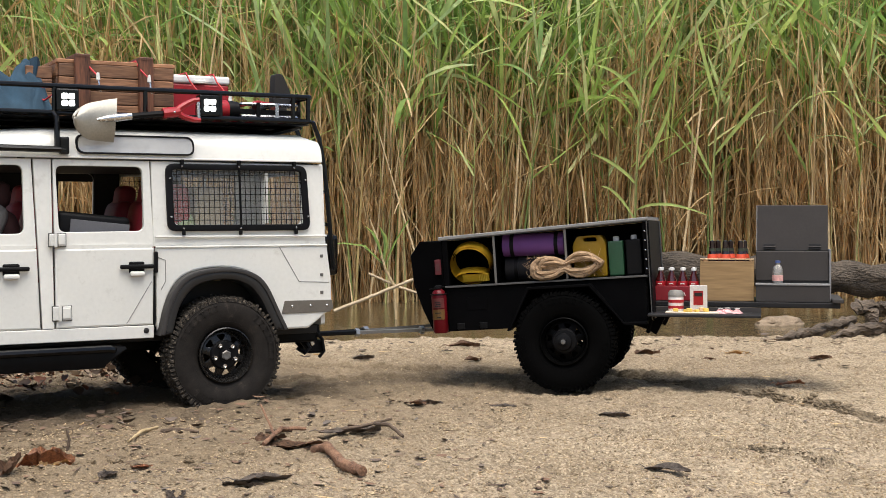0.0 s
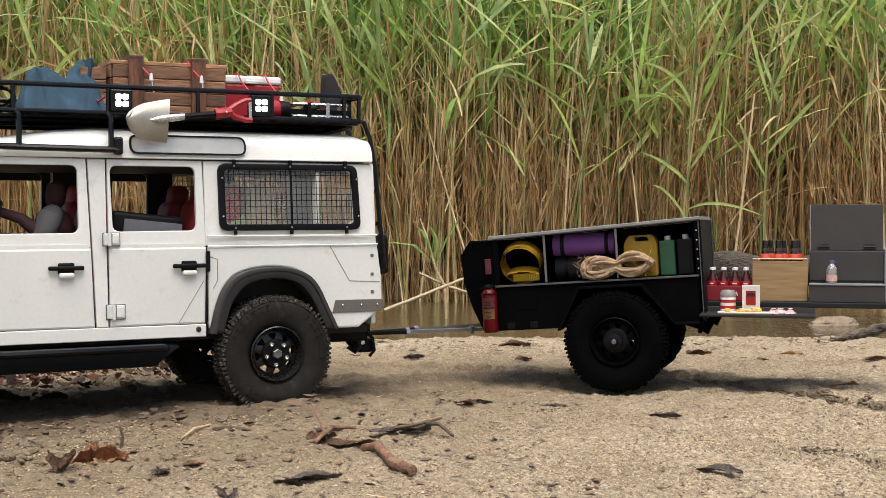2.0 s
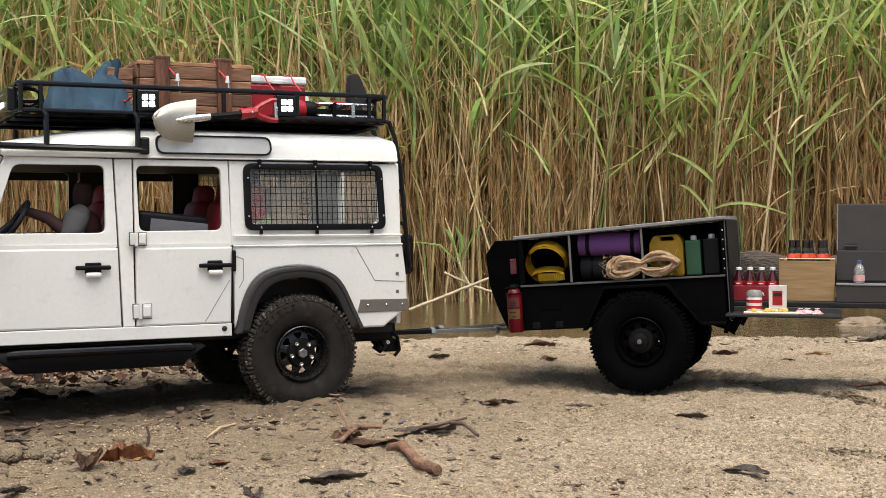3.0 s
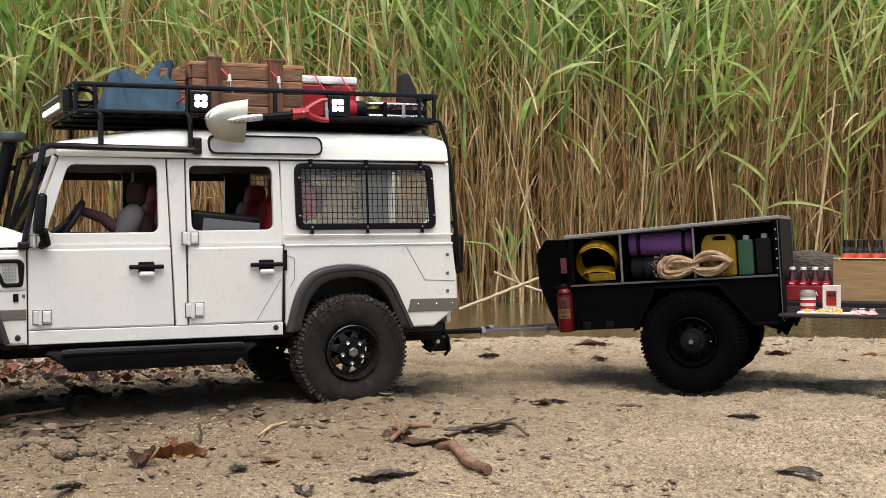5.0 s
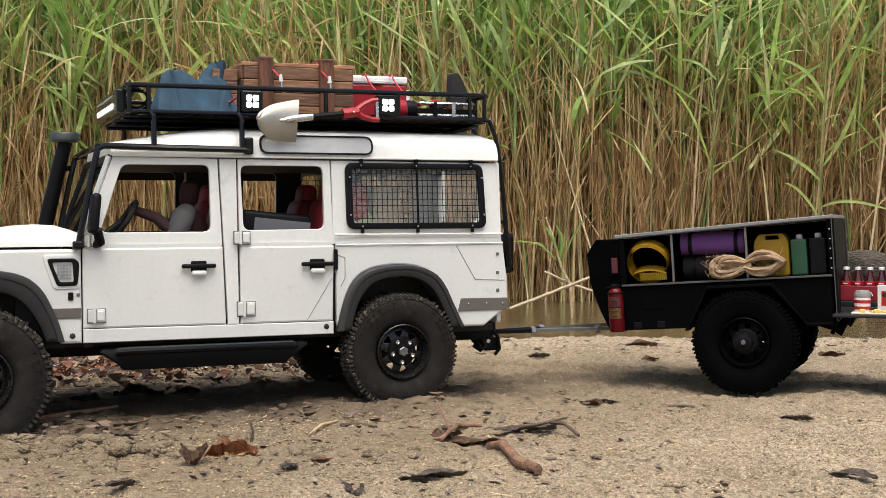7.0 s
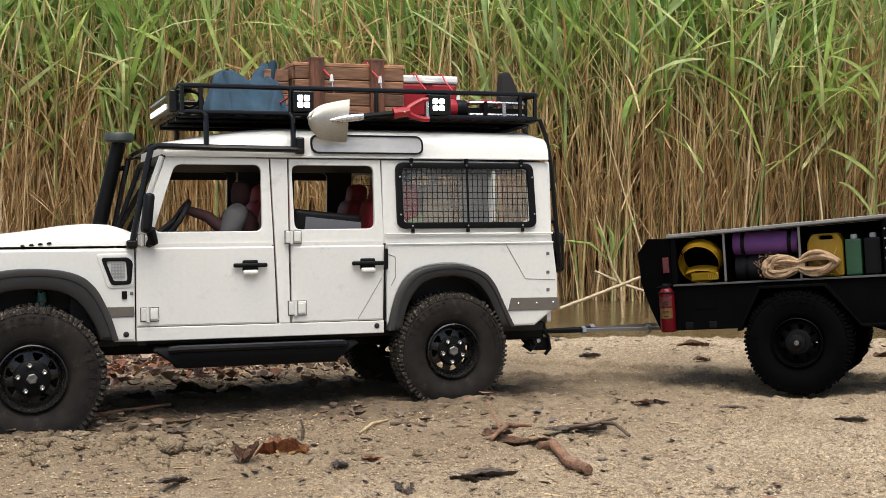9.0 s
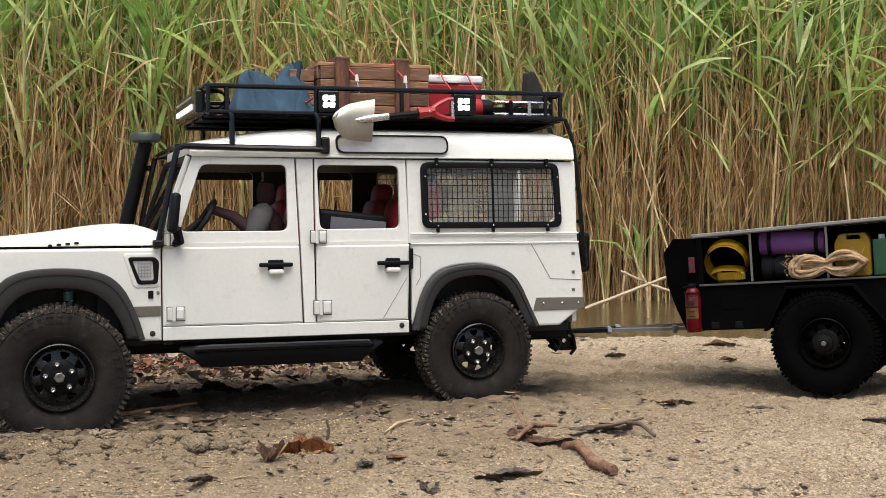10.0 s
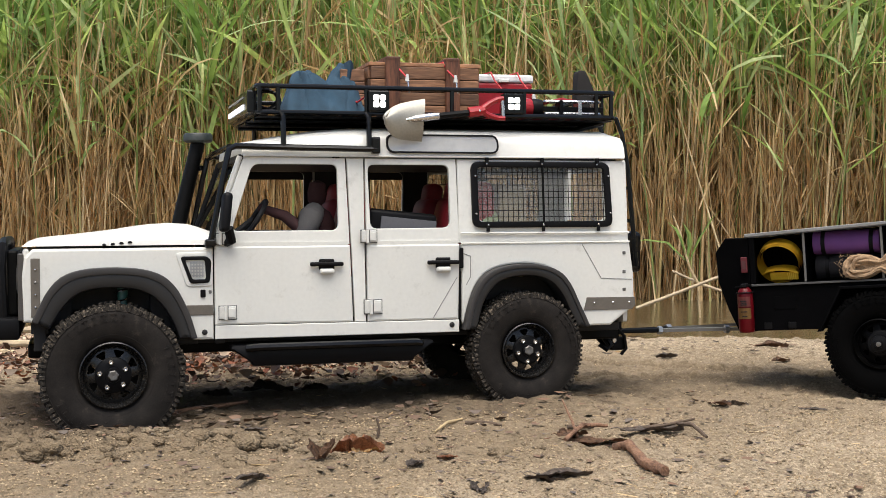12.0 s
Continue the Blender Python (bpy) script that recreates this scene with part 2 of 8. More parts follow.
def rut(x, y, line, width, deep, lip=0.5):
    """A furrow along a bent line, with a raised, crumbled bank on its left."""
    best, side = np.full(np.shape(x), 1e9), np.zeros(np.shape(x))
    for (x0, y0), (x1, y1) in zip(line, line[1:]):
        dx, dy = x1 - x0, y1 - y0
        s = np.clip(((x - x0) * dx + (y - y0) * dy) / (dx * dx + dy * dy), 0, 1)
        d = np.hypot(x - x0 - s * dx, y - y0 - s * dy)
        side = np.where(d < best, np.sign(dx * (y - y0) - dy * (x - x0)), side)
        best = np.minimum(best, d)
    away = best / width * (1 + 0.35 * vnoise(x, y, 0.03) + 0.2 * vnoise(x + 3, y, 0.011))
    hollow = deep * (0.75 + 0.4 * vnoise(x + 1, y, 0.05))
    bank = np.clip((away - 0.85) / 0.35, 0, 1) * np.exp(-np.clip(away - 1.2, 0, 99) / 2.6)
    return hollow * (-np.exp(-(away**4)) + lip * (1 + 0.6 * vnoise(x, y + 4, 0.02)) * np.where(side > 0, bank, 0.12 * bank))


def land(x, y):
    x, y = np.asarray(x, float), np.asarray(y, float)
    shore = 1.87 + 0.035 * vnoise(x, y * 0 + 3.0, 0.22) + np.clip(x - 0.82, 0, 9) * 1.35 + np.clip(-0.45 - x, 0, 9) * 0.25
    h = 0.0020 * vnoise(x, y, 0.21) + 0.0026 * vnoise(x + 5, y, 0.07) + 0.0024 * vnoise(x * 0.88 + y * 0.47, y * 0.88 - x * 0.47 + 9, 0.026) + 0.0016 * vnoise(x * 0.6 - y * 0.8 + 2, x * 0.8 + y * 0.6, 0.013)
    h += 0.0018 * vnoise(x * 0.94 + y * 0.34 + 7, y * 0.94 - x * 0.34, 0.0082) + 0.0015 * vnoise(x * 0.77 - y * 0.64 + 4, y * 0.77 + x * 0.64, 0.0052)
    h += rut(x, y, ((0.342, 1.374), (0.391, 1.295), (0.421, 1.206), (0.453, 1.139), (0.473, 1.056), (0.500, 0.98), (0.53, 0.90)), 0.010, 0.0075, 0.42)
    h += rut(x, y, ((0.312, 0.905), (0.344, 0.876), (0.359, 0.83)), 0.0048, 0.007) + rut(x, y, ((0.385, 1.10), (0.44, 1.0), (0.47, 0.93)), 0.004, 0.004)
    h += rut(x, y, ((-0.03, 1.487), (0.103, 1.452), (0.178, 1.446), (0.233, 1.396)), 0.010, 0.014)
    h += rut(x, y, ((-0.04, 1.345), (0.06, 1.375), (0.15, 1.350), (0.215, 1.318)), 0.007, 0.009, 0.6)
    h += rut(x, y, ((0.24, 1.00), (0.29, 0.93), (0.33, 0.80)), 0.004, 0.0025) + rut(x, y, ((-0.46, 0.83), (-0.36, 0.84), (-0.25, 0.865), (-0.16, 0.88)), 0.011, 0.007)
    # sand pushed up beside the front wheel, and churned in front of it
    h += 0.010 * np.exp(-(((x + 0.475) / 0.055) ** 2 + ((y - 0.93) / 0.05) ** 2)) * (1 + 0.5 * vnoise(x, y, 0.02))
    near = np.exp(-(((x + 0.33) / 0.16) ** 2 + ((y - 0.905) / 0.06) ** 2))
    wide = np.exp(-(((x + 0.36) / 0.22) ** 2 + ((y - 0.86) / 0.13) ** 2))
    clod = np.abs(vnoise(x, y, 0.021)) + 0.6 * np.abs(vnoise(x * 0.8 + y * 0.6 + 3, y * 0.8 - x * 0.6, 0.0115))
    h += near * (0.0100 * (0.75 - clod) + 0.003 * vnoise(x, y, 0.06)) + wide * 0.0028 * (0.7 - clod)
    h += 0.0045 * np.exp(-(((x + 0.08) / 0.12) ** 2 + ((y - 1.16) / 0.12) ** 2)) - 0.0095 * np.exp(-(((x + 0.40) / 0.11) ** 2 + ((y - 1.02) / 0.10) ** 2))
    h += -0.004 * np.exp(-(((x - 0.274) / 0.05) ** 2 + ((y - 1.279) / 0.06) ** 2))
    bank = np.clip((y - shore) / 0.16, 0, 1)
    bank = bank * bank * (3 - 2 * bank)
    far = np.clip((y - 7.5) / 3.0, 0, 1)
    h = h * (1 - bank) - 0.06 * bank - 0.004 * np.clip((y - shore + 0.12) / 0.12, 0, 1) + far * far * 0.9
    return h


def steps(lo, hi, fine, reach):
    """Even steps from lo to hi that widen outwards to the reach."""
    mid = list(np.arange(lo, hi + fine / 2, fine))
    out, d, s = [], fine, 0.0
    while s < reach:
        d *= 1.22
        s += d
        out.append(s)
    return np.array([lo - o for o in reversed(out)] + mid + [hi + o for o in out])


gx, gy = steps(-0.66, 1.00, 0.0023, 400.0), steps(0.68, 1.90, 0.0021, 400.0)
mx_, my_ = np.meshgrid(gx, gy)
gz = land(mx_, my_)
ny_, nx_ = mx_.shape
ids = np.arange(nx_ * ny_).reshape(ny_, nx_)
quads = np.stack([ids[:-1, :-1], ids[:-1, 1:], ids[1:, 1:], ids[1:, :-1]], -1).reshape(-1, 4)


def sand_material():
    """Sand seen from close by: grains told apart, patches, dark flecks of humus."""
    m = bpy.data.materials.new("pale_sand")
    m.use_nodes = True
    n, l = m.node_tree.nodes, m.node_tree.links
    p = n["Principled BSDF"]
    p.inputs["Roughness"].default_value, p.inputs["Specular IOR Level"].default_value = 0.95, 0.2
    tc = n.new("ShaderNodeTexCoord")

    def noise_at(scale, detail, rough=0.6):
        q = n.new("ShaderNodeTexNoise")
        q.inputs["Scale"].default_value, q.inputs["Detail"].default_value, q.inputs["Roughness"].default_value = scale, detail, rough
        l.new(tc.outputs["Object"], q.inputs["Vector"])
        return q.outputs["Fac"]

    def spread(src, lo, hi, a, b):
        q = n.new("ShaderNodeMapRange")
        q.inputs["From Min"].default_value, q.inputs["From Max"].default_value = lo, hi
        q.inputs["To Min"].default_value, q.inputs["To Max"].default_value = a, b
        l.new(src, q.inputs["Value"])
        return q.outputs[0]

    def blend(fac, a, b):
        q = n.new("ShaderNodeMix")
        q.data_type = "RGBA"
        l.new(fac, q.inputs[0])
        for sock, v in ((q.inputs[6], a), (q.inputs[7], b)):
            if isinstance(v, tuple):
                sock.default_value = (*v, 1)
            else:
                l.new(v, sock)
        return q.outputs[2]

    grain = n.new("ShaderNodeTexVoronoi")
    grain.inputs["Scale"].default_value = 680.0
    l.new(tc.outputs["Object"], grain.inputs["Vector"])
    sep = n.new("ShaderNodeSeparateColor")
    l.new(grain.outputs["Color"], sep.inputs[0])
    patch = spread(noise_at(9.0, 5.0), 0.35, 0.65, 0.0, 1.0)
    base = blend(patch, (0.265, 0.206, 0.135), (0.410, 0.330, 0.228))
    dark = spread(sep.outputs[0], 0.5, 1.0, 0.0, 0.50)
    col = blend(dark, base, (0.13, 0.10, 0.07))
    pale = spread(sep.outputs[1], 0.6, 1.0, 0.0, 0.55)
    col = blend(pale, col, (0.66, 0.54, 0.37))
    fleck = spread(noise_at(110.0, 6.0, 0.8), 0.560, 0.67, 0.0, 0.85)
    col = blend(fleck, col, (0.075, 0.052, 0.033))
    speck = spread(noise_at(290.0, 4.0, 0.75), 0.5, 0.66, 0.0, 0.6)
    col = blend(speck, col, (0.12, 0.09, 0.058))
    # coarser grains in clumps, pale quartz and dark grit
    lump = n.new("ShaderNodeTexVoronoi")
    lump.inputs["Scale"].default_value = 310.0
    l.new(tc.outputs["Object"], lump.inputs["Vector"])
    sep2 = n.new("ShaderNodeSeparateColor")
    l.new(lump.outputs["Color"], sep2.inputs[0])
    col = blend(spread(sep2.outputs[0], 0.62, 1.0, 0.0, 0.34), col, (0.12, 0.088, 0.055))
    col = blend(spread(sep2.outputs[1], 0.66, 1.0, 0.0, 0.26), col, (0.62, 0.51, 0.35))
    # damp humus-rich patch, with the shade under the vehicle put into its colour
    pos = n.new("ShaderNodeSeparateXYZ")
    l.new(tc.outputs["Object"], pos.inputs[0])

    def calc(op, a, b):
        q = n.new("ShaderNodeMath")
        q.operation = op
        for sock, v in ((q.inputs[0], a), (q.inputs[1], b)):
            if isinstance(v, float):
                sock.default_value = v
            else:
                l.new(v, sock)
        return q.outputs[0]

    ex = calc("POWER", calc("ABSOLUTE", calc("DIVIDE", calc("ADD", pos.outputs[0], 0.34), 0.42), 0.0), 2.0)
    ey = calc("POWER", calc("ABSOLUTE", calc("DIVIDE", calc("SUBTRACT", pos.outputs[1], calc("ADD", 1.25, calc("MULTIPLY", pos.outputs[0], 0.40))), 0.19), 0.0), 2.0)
    damp_shade = calc("ADD", calc("ADD", ex, ey), calc("MULTIPLY", calc("SUBTRACT", noise_at(22.0, 6.0, 0.7), 0.5), 2.2))
    # browner soil with humus towards the vehicle's front
    sx = calc("POWER", calc("ABSOLUTE", calc("DIVIDE", calc("ADD", pos.outputs[0], 0.40), 0.44), 0.0), 2.0)
    sy = calc("POWER", calc("ABSOLUTE", calc("DIVIDE", calc("SUBTRACT", pos.outputs[1], 0.88), 0.30), 0.0), 2.0)
    soil = calc("ADD", calc("ADD", sx, sy), calc("MULTIPLY", calc("SUBTRACT", noise_at(16.0, 6.0, 0.7), 0.5), 1.8))
    col = blend(spread(soil, 0.2, 1.6, 0.58, 0.0), col, (0.155, 0.115, 0.070))
    col = blend(spread(damp_shade, 0.8, 6.5, 0.70, 0.0), col, (0.172, 0.128, 0.081))
    # darkest core: under-car shade painted together with the dark soil
    col = blend(spread(damp_shade, 0.55, 1.35, 0.62, 0.0), col, (0.040, 0.029, 0.020))
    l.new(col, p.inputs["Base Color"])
    add = n.new("ShaderNodeMath")
    add.operation = "ADD"
    l.new(spread(grain.outputs["Distance"], 0.0, 0.9, 0.5, 0.0), add.inputs[0])
    l.new(noise_at(210.0, 5.0, 0.7), add.inputs[1])
    b = n.new("ShaderNodeBump")
    b.inputs["Strength"].default_value, b.inputs["Distance"].default_value = 1.0, 0.0024
    l.new(add.outputs[0], b.inputs["Height"])
    l.new(b.outputs["Normal"], p.inputs["Normal"])
    return m


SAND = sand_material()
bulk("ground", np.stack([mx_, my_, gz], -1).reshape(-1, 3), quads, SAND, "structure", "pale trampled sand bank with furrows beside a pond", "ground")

WATER = mat("pond_water", (0.075, 0.056, 0.028), rough=0.10, vary=0.2, scale=6, fine=55, bump=0.35, depth=0.004)
wb = bmesh.new()
bmesh.ops.create_grid(wb, x_segments=60, y_segments=40, size=1.0)
for v in wb.verts:
    v.co = (v.co.x * 9.0, 5.4 + v.co.y * 3.9, -0.014)
tagged(part("water", wb, WATER), "still brown pond water between sand and reeds", "water", "", "structure")

# ---- reed bed ----
def reed_places(count, y0, y1, seed):
    g = np.random.default_rng(seed)
    y = y0 + (y1 - y0) * g.random(count) ** 1.15
    x = (g.random(count) * 2 - 1) * (0.50 * y + 0.35) + 0.0
    y = y + 0.12 * vnoise(x, y * 0 + 1.0, 0.35)
    return x, y, g


def stalks(count, y0, y1, seed, height, radius, lean, sides=5, rings=6):
    x, y, g = reed_places(count, y0, y1, seed)
    h = (0.19 * y + 0.16) * (height[0] + (height[1] - height[0]) * g.random(count))
    az, amount = g.random(count) * 2 * math.pi, lean * g.random(count) ** 2
    bend = (g.random(count) - 0.5) * lean * 0.5
    r = radius[0] + (radius[1] - radius[0]) * g.random(count)
    s = np.linspace(0, 1, rings)
    out = amount[:, None] * s + bend[:, None] * s * s
    cx = x[:, None] + np.cos(az)[:, None] * out * h[:, None]
    cy = y[:, None] + np.sin(az)[:, None] * out * h[:, None]
    cz = -0.05 + s[None] * (h * np.sqrt(np.clip(1 - amount**2, 0.1, 1)))[:, None]
    rr = r[:, None] * (1 - 0.6 * s[None])
    k = np.arange(sides) * 2 * math.pi / sides
    vx = cx[..., None] + rr[..., None] * np.cos(k)
    vy = cy[..., None] + rr[..., None] * np.sin(k)
    vz = np.repeat(cz[..., None], sides, -1)
    verts = np.stack([vx, vy, vz], -1).reshape(-1, 3)
    a = np.arange(count * rings * sides).reshape(count, rings, sides)
    b = np.roll(a, -1, 2)
    faces = np.stack([a[:, :-1], b[:, :-1], b[:, 1:], a[:, 1:]], -1).reshape(-1, 4)
    return verts, faces, (cx, cy, cz)


def blades(spine, per, seed, zmin, length, width, rise, droop, rings=7):
    """Long tapered leaves that leave the stalks and bow over."""
    cx, cy, cz = spine
    g = np.random.default_rng(seed)
    count = cx.shape[0] * per
    who = np.repeat(np.arange(cx.shape[0]), per)
    top = cz[who, -1]
    low = np.minimum(zmin, top * 0.6)
    z0 = low + (top - low) * g.random(count)
    f = np.clip((z0 - cz[who, 0]) / (top - cz[who, 0]), 0, 0.999) * (cx.shape[1] - 1)
    i = f.astype(int)
    f = f - i
    x0 = cx[who, i] * (1 - f) + cx[who, i + 1] * f
    y0 = cy[who, i] * (1 - f) + cy[who, i + 1] * f
    az = g.random(count) * 2 * math.pi
    L = length[0] + (length[1] - length[0]) * g.random(count)
    W = width[0] + (width[1] - width[0]) * g.random(count)
    up = rise[0] + (rise[1] - rise[0]) * g.random(count)
    dr = droop[0] + (droop[1] - droop[0]) * g.random(count) ** 1.5
    s = np.linspace(0, 1, rings)[None]
    out = L[:, None] * (np.cos(up)[:, None] * s + 0.25 * dr[:, None] * s**2)
    px = x0[:, None] + np.cos(az)[:, None] * out
    py = y0[:, None] + np.sin(az)[:, None] * out
    pz = z0[:, None] + L[:, None] * (np.sin(up)[:, None] * s - dr[:, None] * s**2.2)
    w = W[:, None] * np.sin(np.pi * np.clip(s * 0.86 + 0.14, 0, 1)) ** 0.8 * 0.5
    roll = (g.random(count) - 0.5) * 1.6 
    twist = roll[:, None] + (g.random(count)[:, None] - 0.5) * 2.0 * s
    sx, sy, sz = -np.sin(az)[:, None] * np.cos(twist), np.cos(az)[:, None] * np.cos(twist), np.sin(twist)
    left = np.stack([px + sx * w, py + sy * w, pz + sz * w + 0.15 * w], -1)
    mid = np.stack([px, py, pz - 0.15 * w], -1)
    right = np.stack([px - sx * w, py - sy * w, pz - sz * w + 0.15 * w], -1)
    verts = np.stack([left, mid, right], 2).reshape(-1, 3)
    a = np.arange(count * rings * 3).reshape(count, rings, 3)
    faces = np.concatenate([np.stack([a[:, :-1, c], a[:, :-1, c + 1], a[:, 1:, c + 1], a[:, 1:, c]], -1).reshape(-1, 4) for c in (0, 1)])
    return verts, faces


STRAW = leafy("dry_reed_stalk", [(0.30, 0.155, 0.055), (0.60, 0.40, 0.165), (0.84, 0.65, 0.36), (0.48, 0.28, 0.11), (0.38, 0.32, 0.13)], through=0.25)
CANE = leafy("pale_reed_cane", [(0.40, 0.25, 0.10), (0.66, 0.48, 0.24), (0.80, 0.64, 0.38), (0.50, 0.32, 0.13), (0.40, 0.37, 0.15), (0.58, 0.40, 0.19)], through=0.15)
GREENSTEM = leafy("green_reed_stalk", [(0.17, 0.24, 0.06), (0.30, 0.34, 0.11), (0.52, 0.46, 0.20)], through=0.3)
LEAF = leafy("green_reed_leaf", [(0.15, 0.27, 0.06), (0.36, 0.50, 0.13), (0.55, 0.67, 0.22), (0.22, 0.37, 0.11), (0.50, 0.62, 0.30), (0.68, 0.69, 0.33)], through=0.5)
DRYLEAF = leafy("dry_reed_leaf", [(0.50, 0.33, 0.15), (0.74, 0.57, 0.32), (0.42, 0.25, 0.10)], through=0.45)
THATCH = leafy("brown_reed_stalk", [(0.52, 0.29, 0.11), (0.74, 0.51, 0.24), (0.92, 0.75, 0.45), (0.56, 0.38, 0.17), (0.66, 0.39, 0.16), (0.86, 0.64, 0.34)], through=0.45)

dry_v, dry_f, dry_s = stalks(6800, 3.10, 5.4, 11, (0.72, 1.22), (0.0011, 0.0034), 0.34, 4, 5)
bulk("dry_reeds", dry_v, dry_f, STRAW, "stuff", "dense dry straw-coloured reed stalks standing in water", "reeds")
thatch_v, thatch_f, thatch_s = stalks(8000, 3.04, 3.60, 21, (0.40, 0.95), (0.0008, 0.0023), 0.48, 3, 5)
bulk("reed_thatch", thatch_v, thatch_f, THATCH, "stuff", "dense brown dead reed stalks at the water's edge", "reeds")
cane_v, cane_f, cane_s = stalks(330, 3.00, 3.55, 23, (0.55, 1.15), (0.0020, 0.0040), 0.34, 6, 6)
bulk("reed_canes", cane_v, cane_f, CANE, "stuff", "thick pale straw reed canes at the water's edge", "reeds")
stub_v, stub_f, stub_s = stalks(260, 2.96, 3.30, 27, (0.08, 0.40), (0.0016, 0.0036), 0.75, 5, 4)
bulk("broken_reeds", stub_v, stub_f, CANE, "stuff", "short broken reed stumps leaning over the water", "reeds")
green_v, green_f, green_s = stalks(2100, 3.15, 6.6, 12, (0.95, 1.4), (0.0013, 0.0034), 0.20, 4, 5)
bulk("green_reeds", green_v, green_f, GREENSTEM, "stuff", "tall living green reed stalks standing in water", "reeds")
near_v, near_f, near_s = stalks(420, 3.0, 3.7, 15, (0.85, 1.25), (0.0016, 0.0036), 0.18, 5, 6)
bulk("front_reeds", near_v, near_f, GREENSTEM, "stuff", "green reed stalks at the water's edge", "reeds")
lv, lf = blades(green_s, 20, 13, 0.35, (0.14, 0.42), (0.007, 0.017), (0.55, 1.45), (0.0, 0.36), 6)
bulk("reed_leaves", lv, lf, LEAF, "stuff", "long narrow green reed leaves", "reed leaves")
lv, lf = blades(near_s, 11, 16, 0.27, (0.12, 0.34), (0.005, 0.014), (0.4, 1.4), (0.0, 0.45), 6)
bulk("front_reed_leaves", lv, lf, LEAF, "stuff", "long narrow green leaves of the nearest reeds", "reed leaves")
dv, df = blades(thatch_s, 2, 17, 0.06, (0.06, 0.24), (0.002, 0.006), (0.85, 1.52), (0.0, 0.35), 5)
bulk("thatch_leaves", dv, df, DRYLEAF, "stuff", "fine withered reed leaves near the water", "reed leaves")
dv, df = blades(dry_s, 4, 14, 0.12, (0.08, 0.30), (0.003, 0.009), (0.45, 1.5), (0.0, 0.4), 5)
bulk("dry_reed_leaves", dv, df, DRYLEAF, "stuff", "withered tan reed leaves hanging among the stalks", "reed leaves")
# ---- off-road vehicle (scale model) ----
CAR = pose(-0.09594, 1.23247, 0.001, 0, 0.4, 202.67)
car = thing("off_road_vehicle", CAR, "white scale-model off-road estate with black roof rack, on sand", "model car")
HALF = 0.090


def tumble(x, y, z):
    """The sides lean in above the waist."""
    lean = max(0.0, z - 0.146) * 0.075 + (0.0018 if z > 0.1412 else 0.0)
    return (x, y - math.copysign(lean, y), z)


def eased(pts, rounds=3):
    """Rounds off a line of points, keeping its ends."""
    for _ in range(rounds):
        out = [pts[0]]
        for a, b in zip(pts, pts[1:]):
            out.append((a[0] * 0.75 + b[0] * 0.25, a[1] * 0.75 + b[1] * 0.25))
            out.append((a[0] * 0.25 + b[0] * 0.75, a[1] * 0.25 + b[1] * 0.75))
        out.append(pts[-1])
        pts = out
    return pts


FRONT, REAR = 0.352, 0.0
# openings in the wings, from their front foot over the wheel to the rear foot
ARCH_F = [(0.412, 0.081), (0.397, 0.110), (0.380, 0.1195), (0.352, 0.1215), (0.325, 0.119), (0.308, 0.110), (0.295, 0.086), (0.289, 0.066)]
ARCH_F = eased(ARCH_F, 2)
ARCH_R = [(0.056, 0.066), (0.049, 0.096), (0.039, 0.113), (0.025, 0.1205), (-0.001, 0.1235), (-0.023, 0.120), (-0.038, 0.110), (-0.050, 0.083), (-0.058, 0.066)]
ARCH_R = eased(ARCH_R, 2)


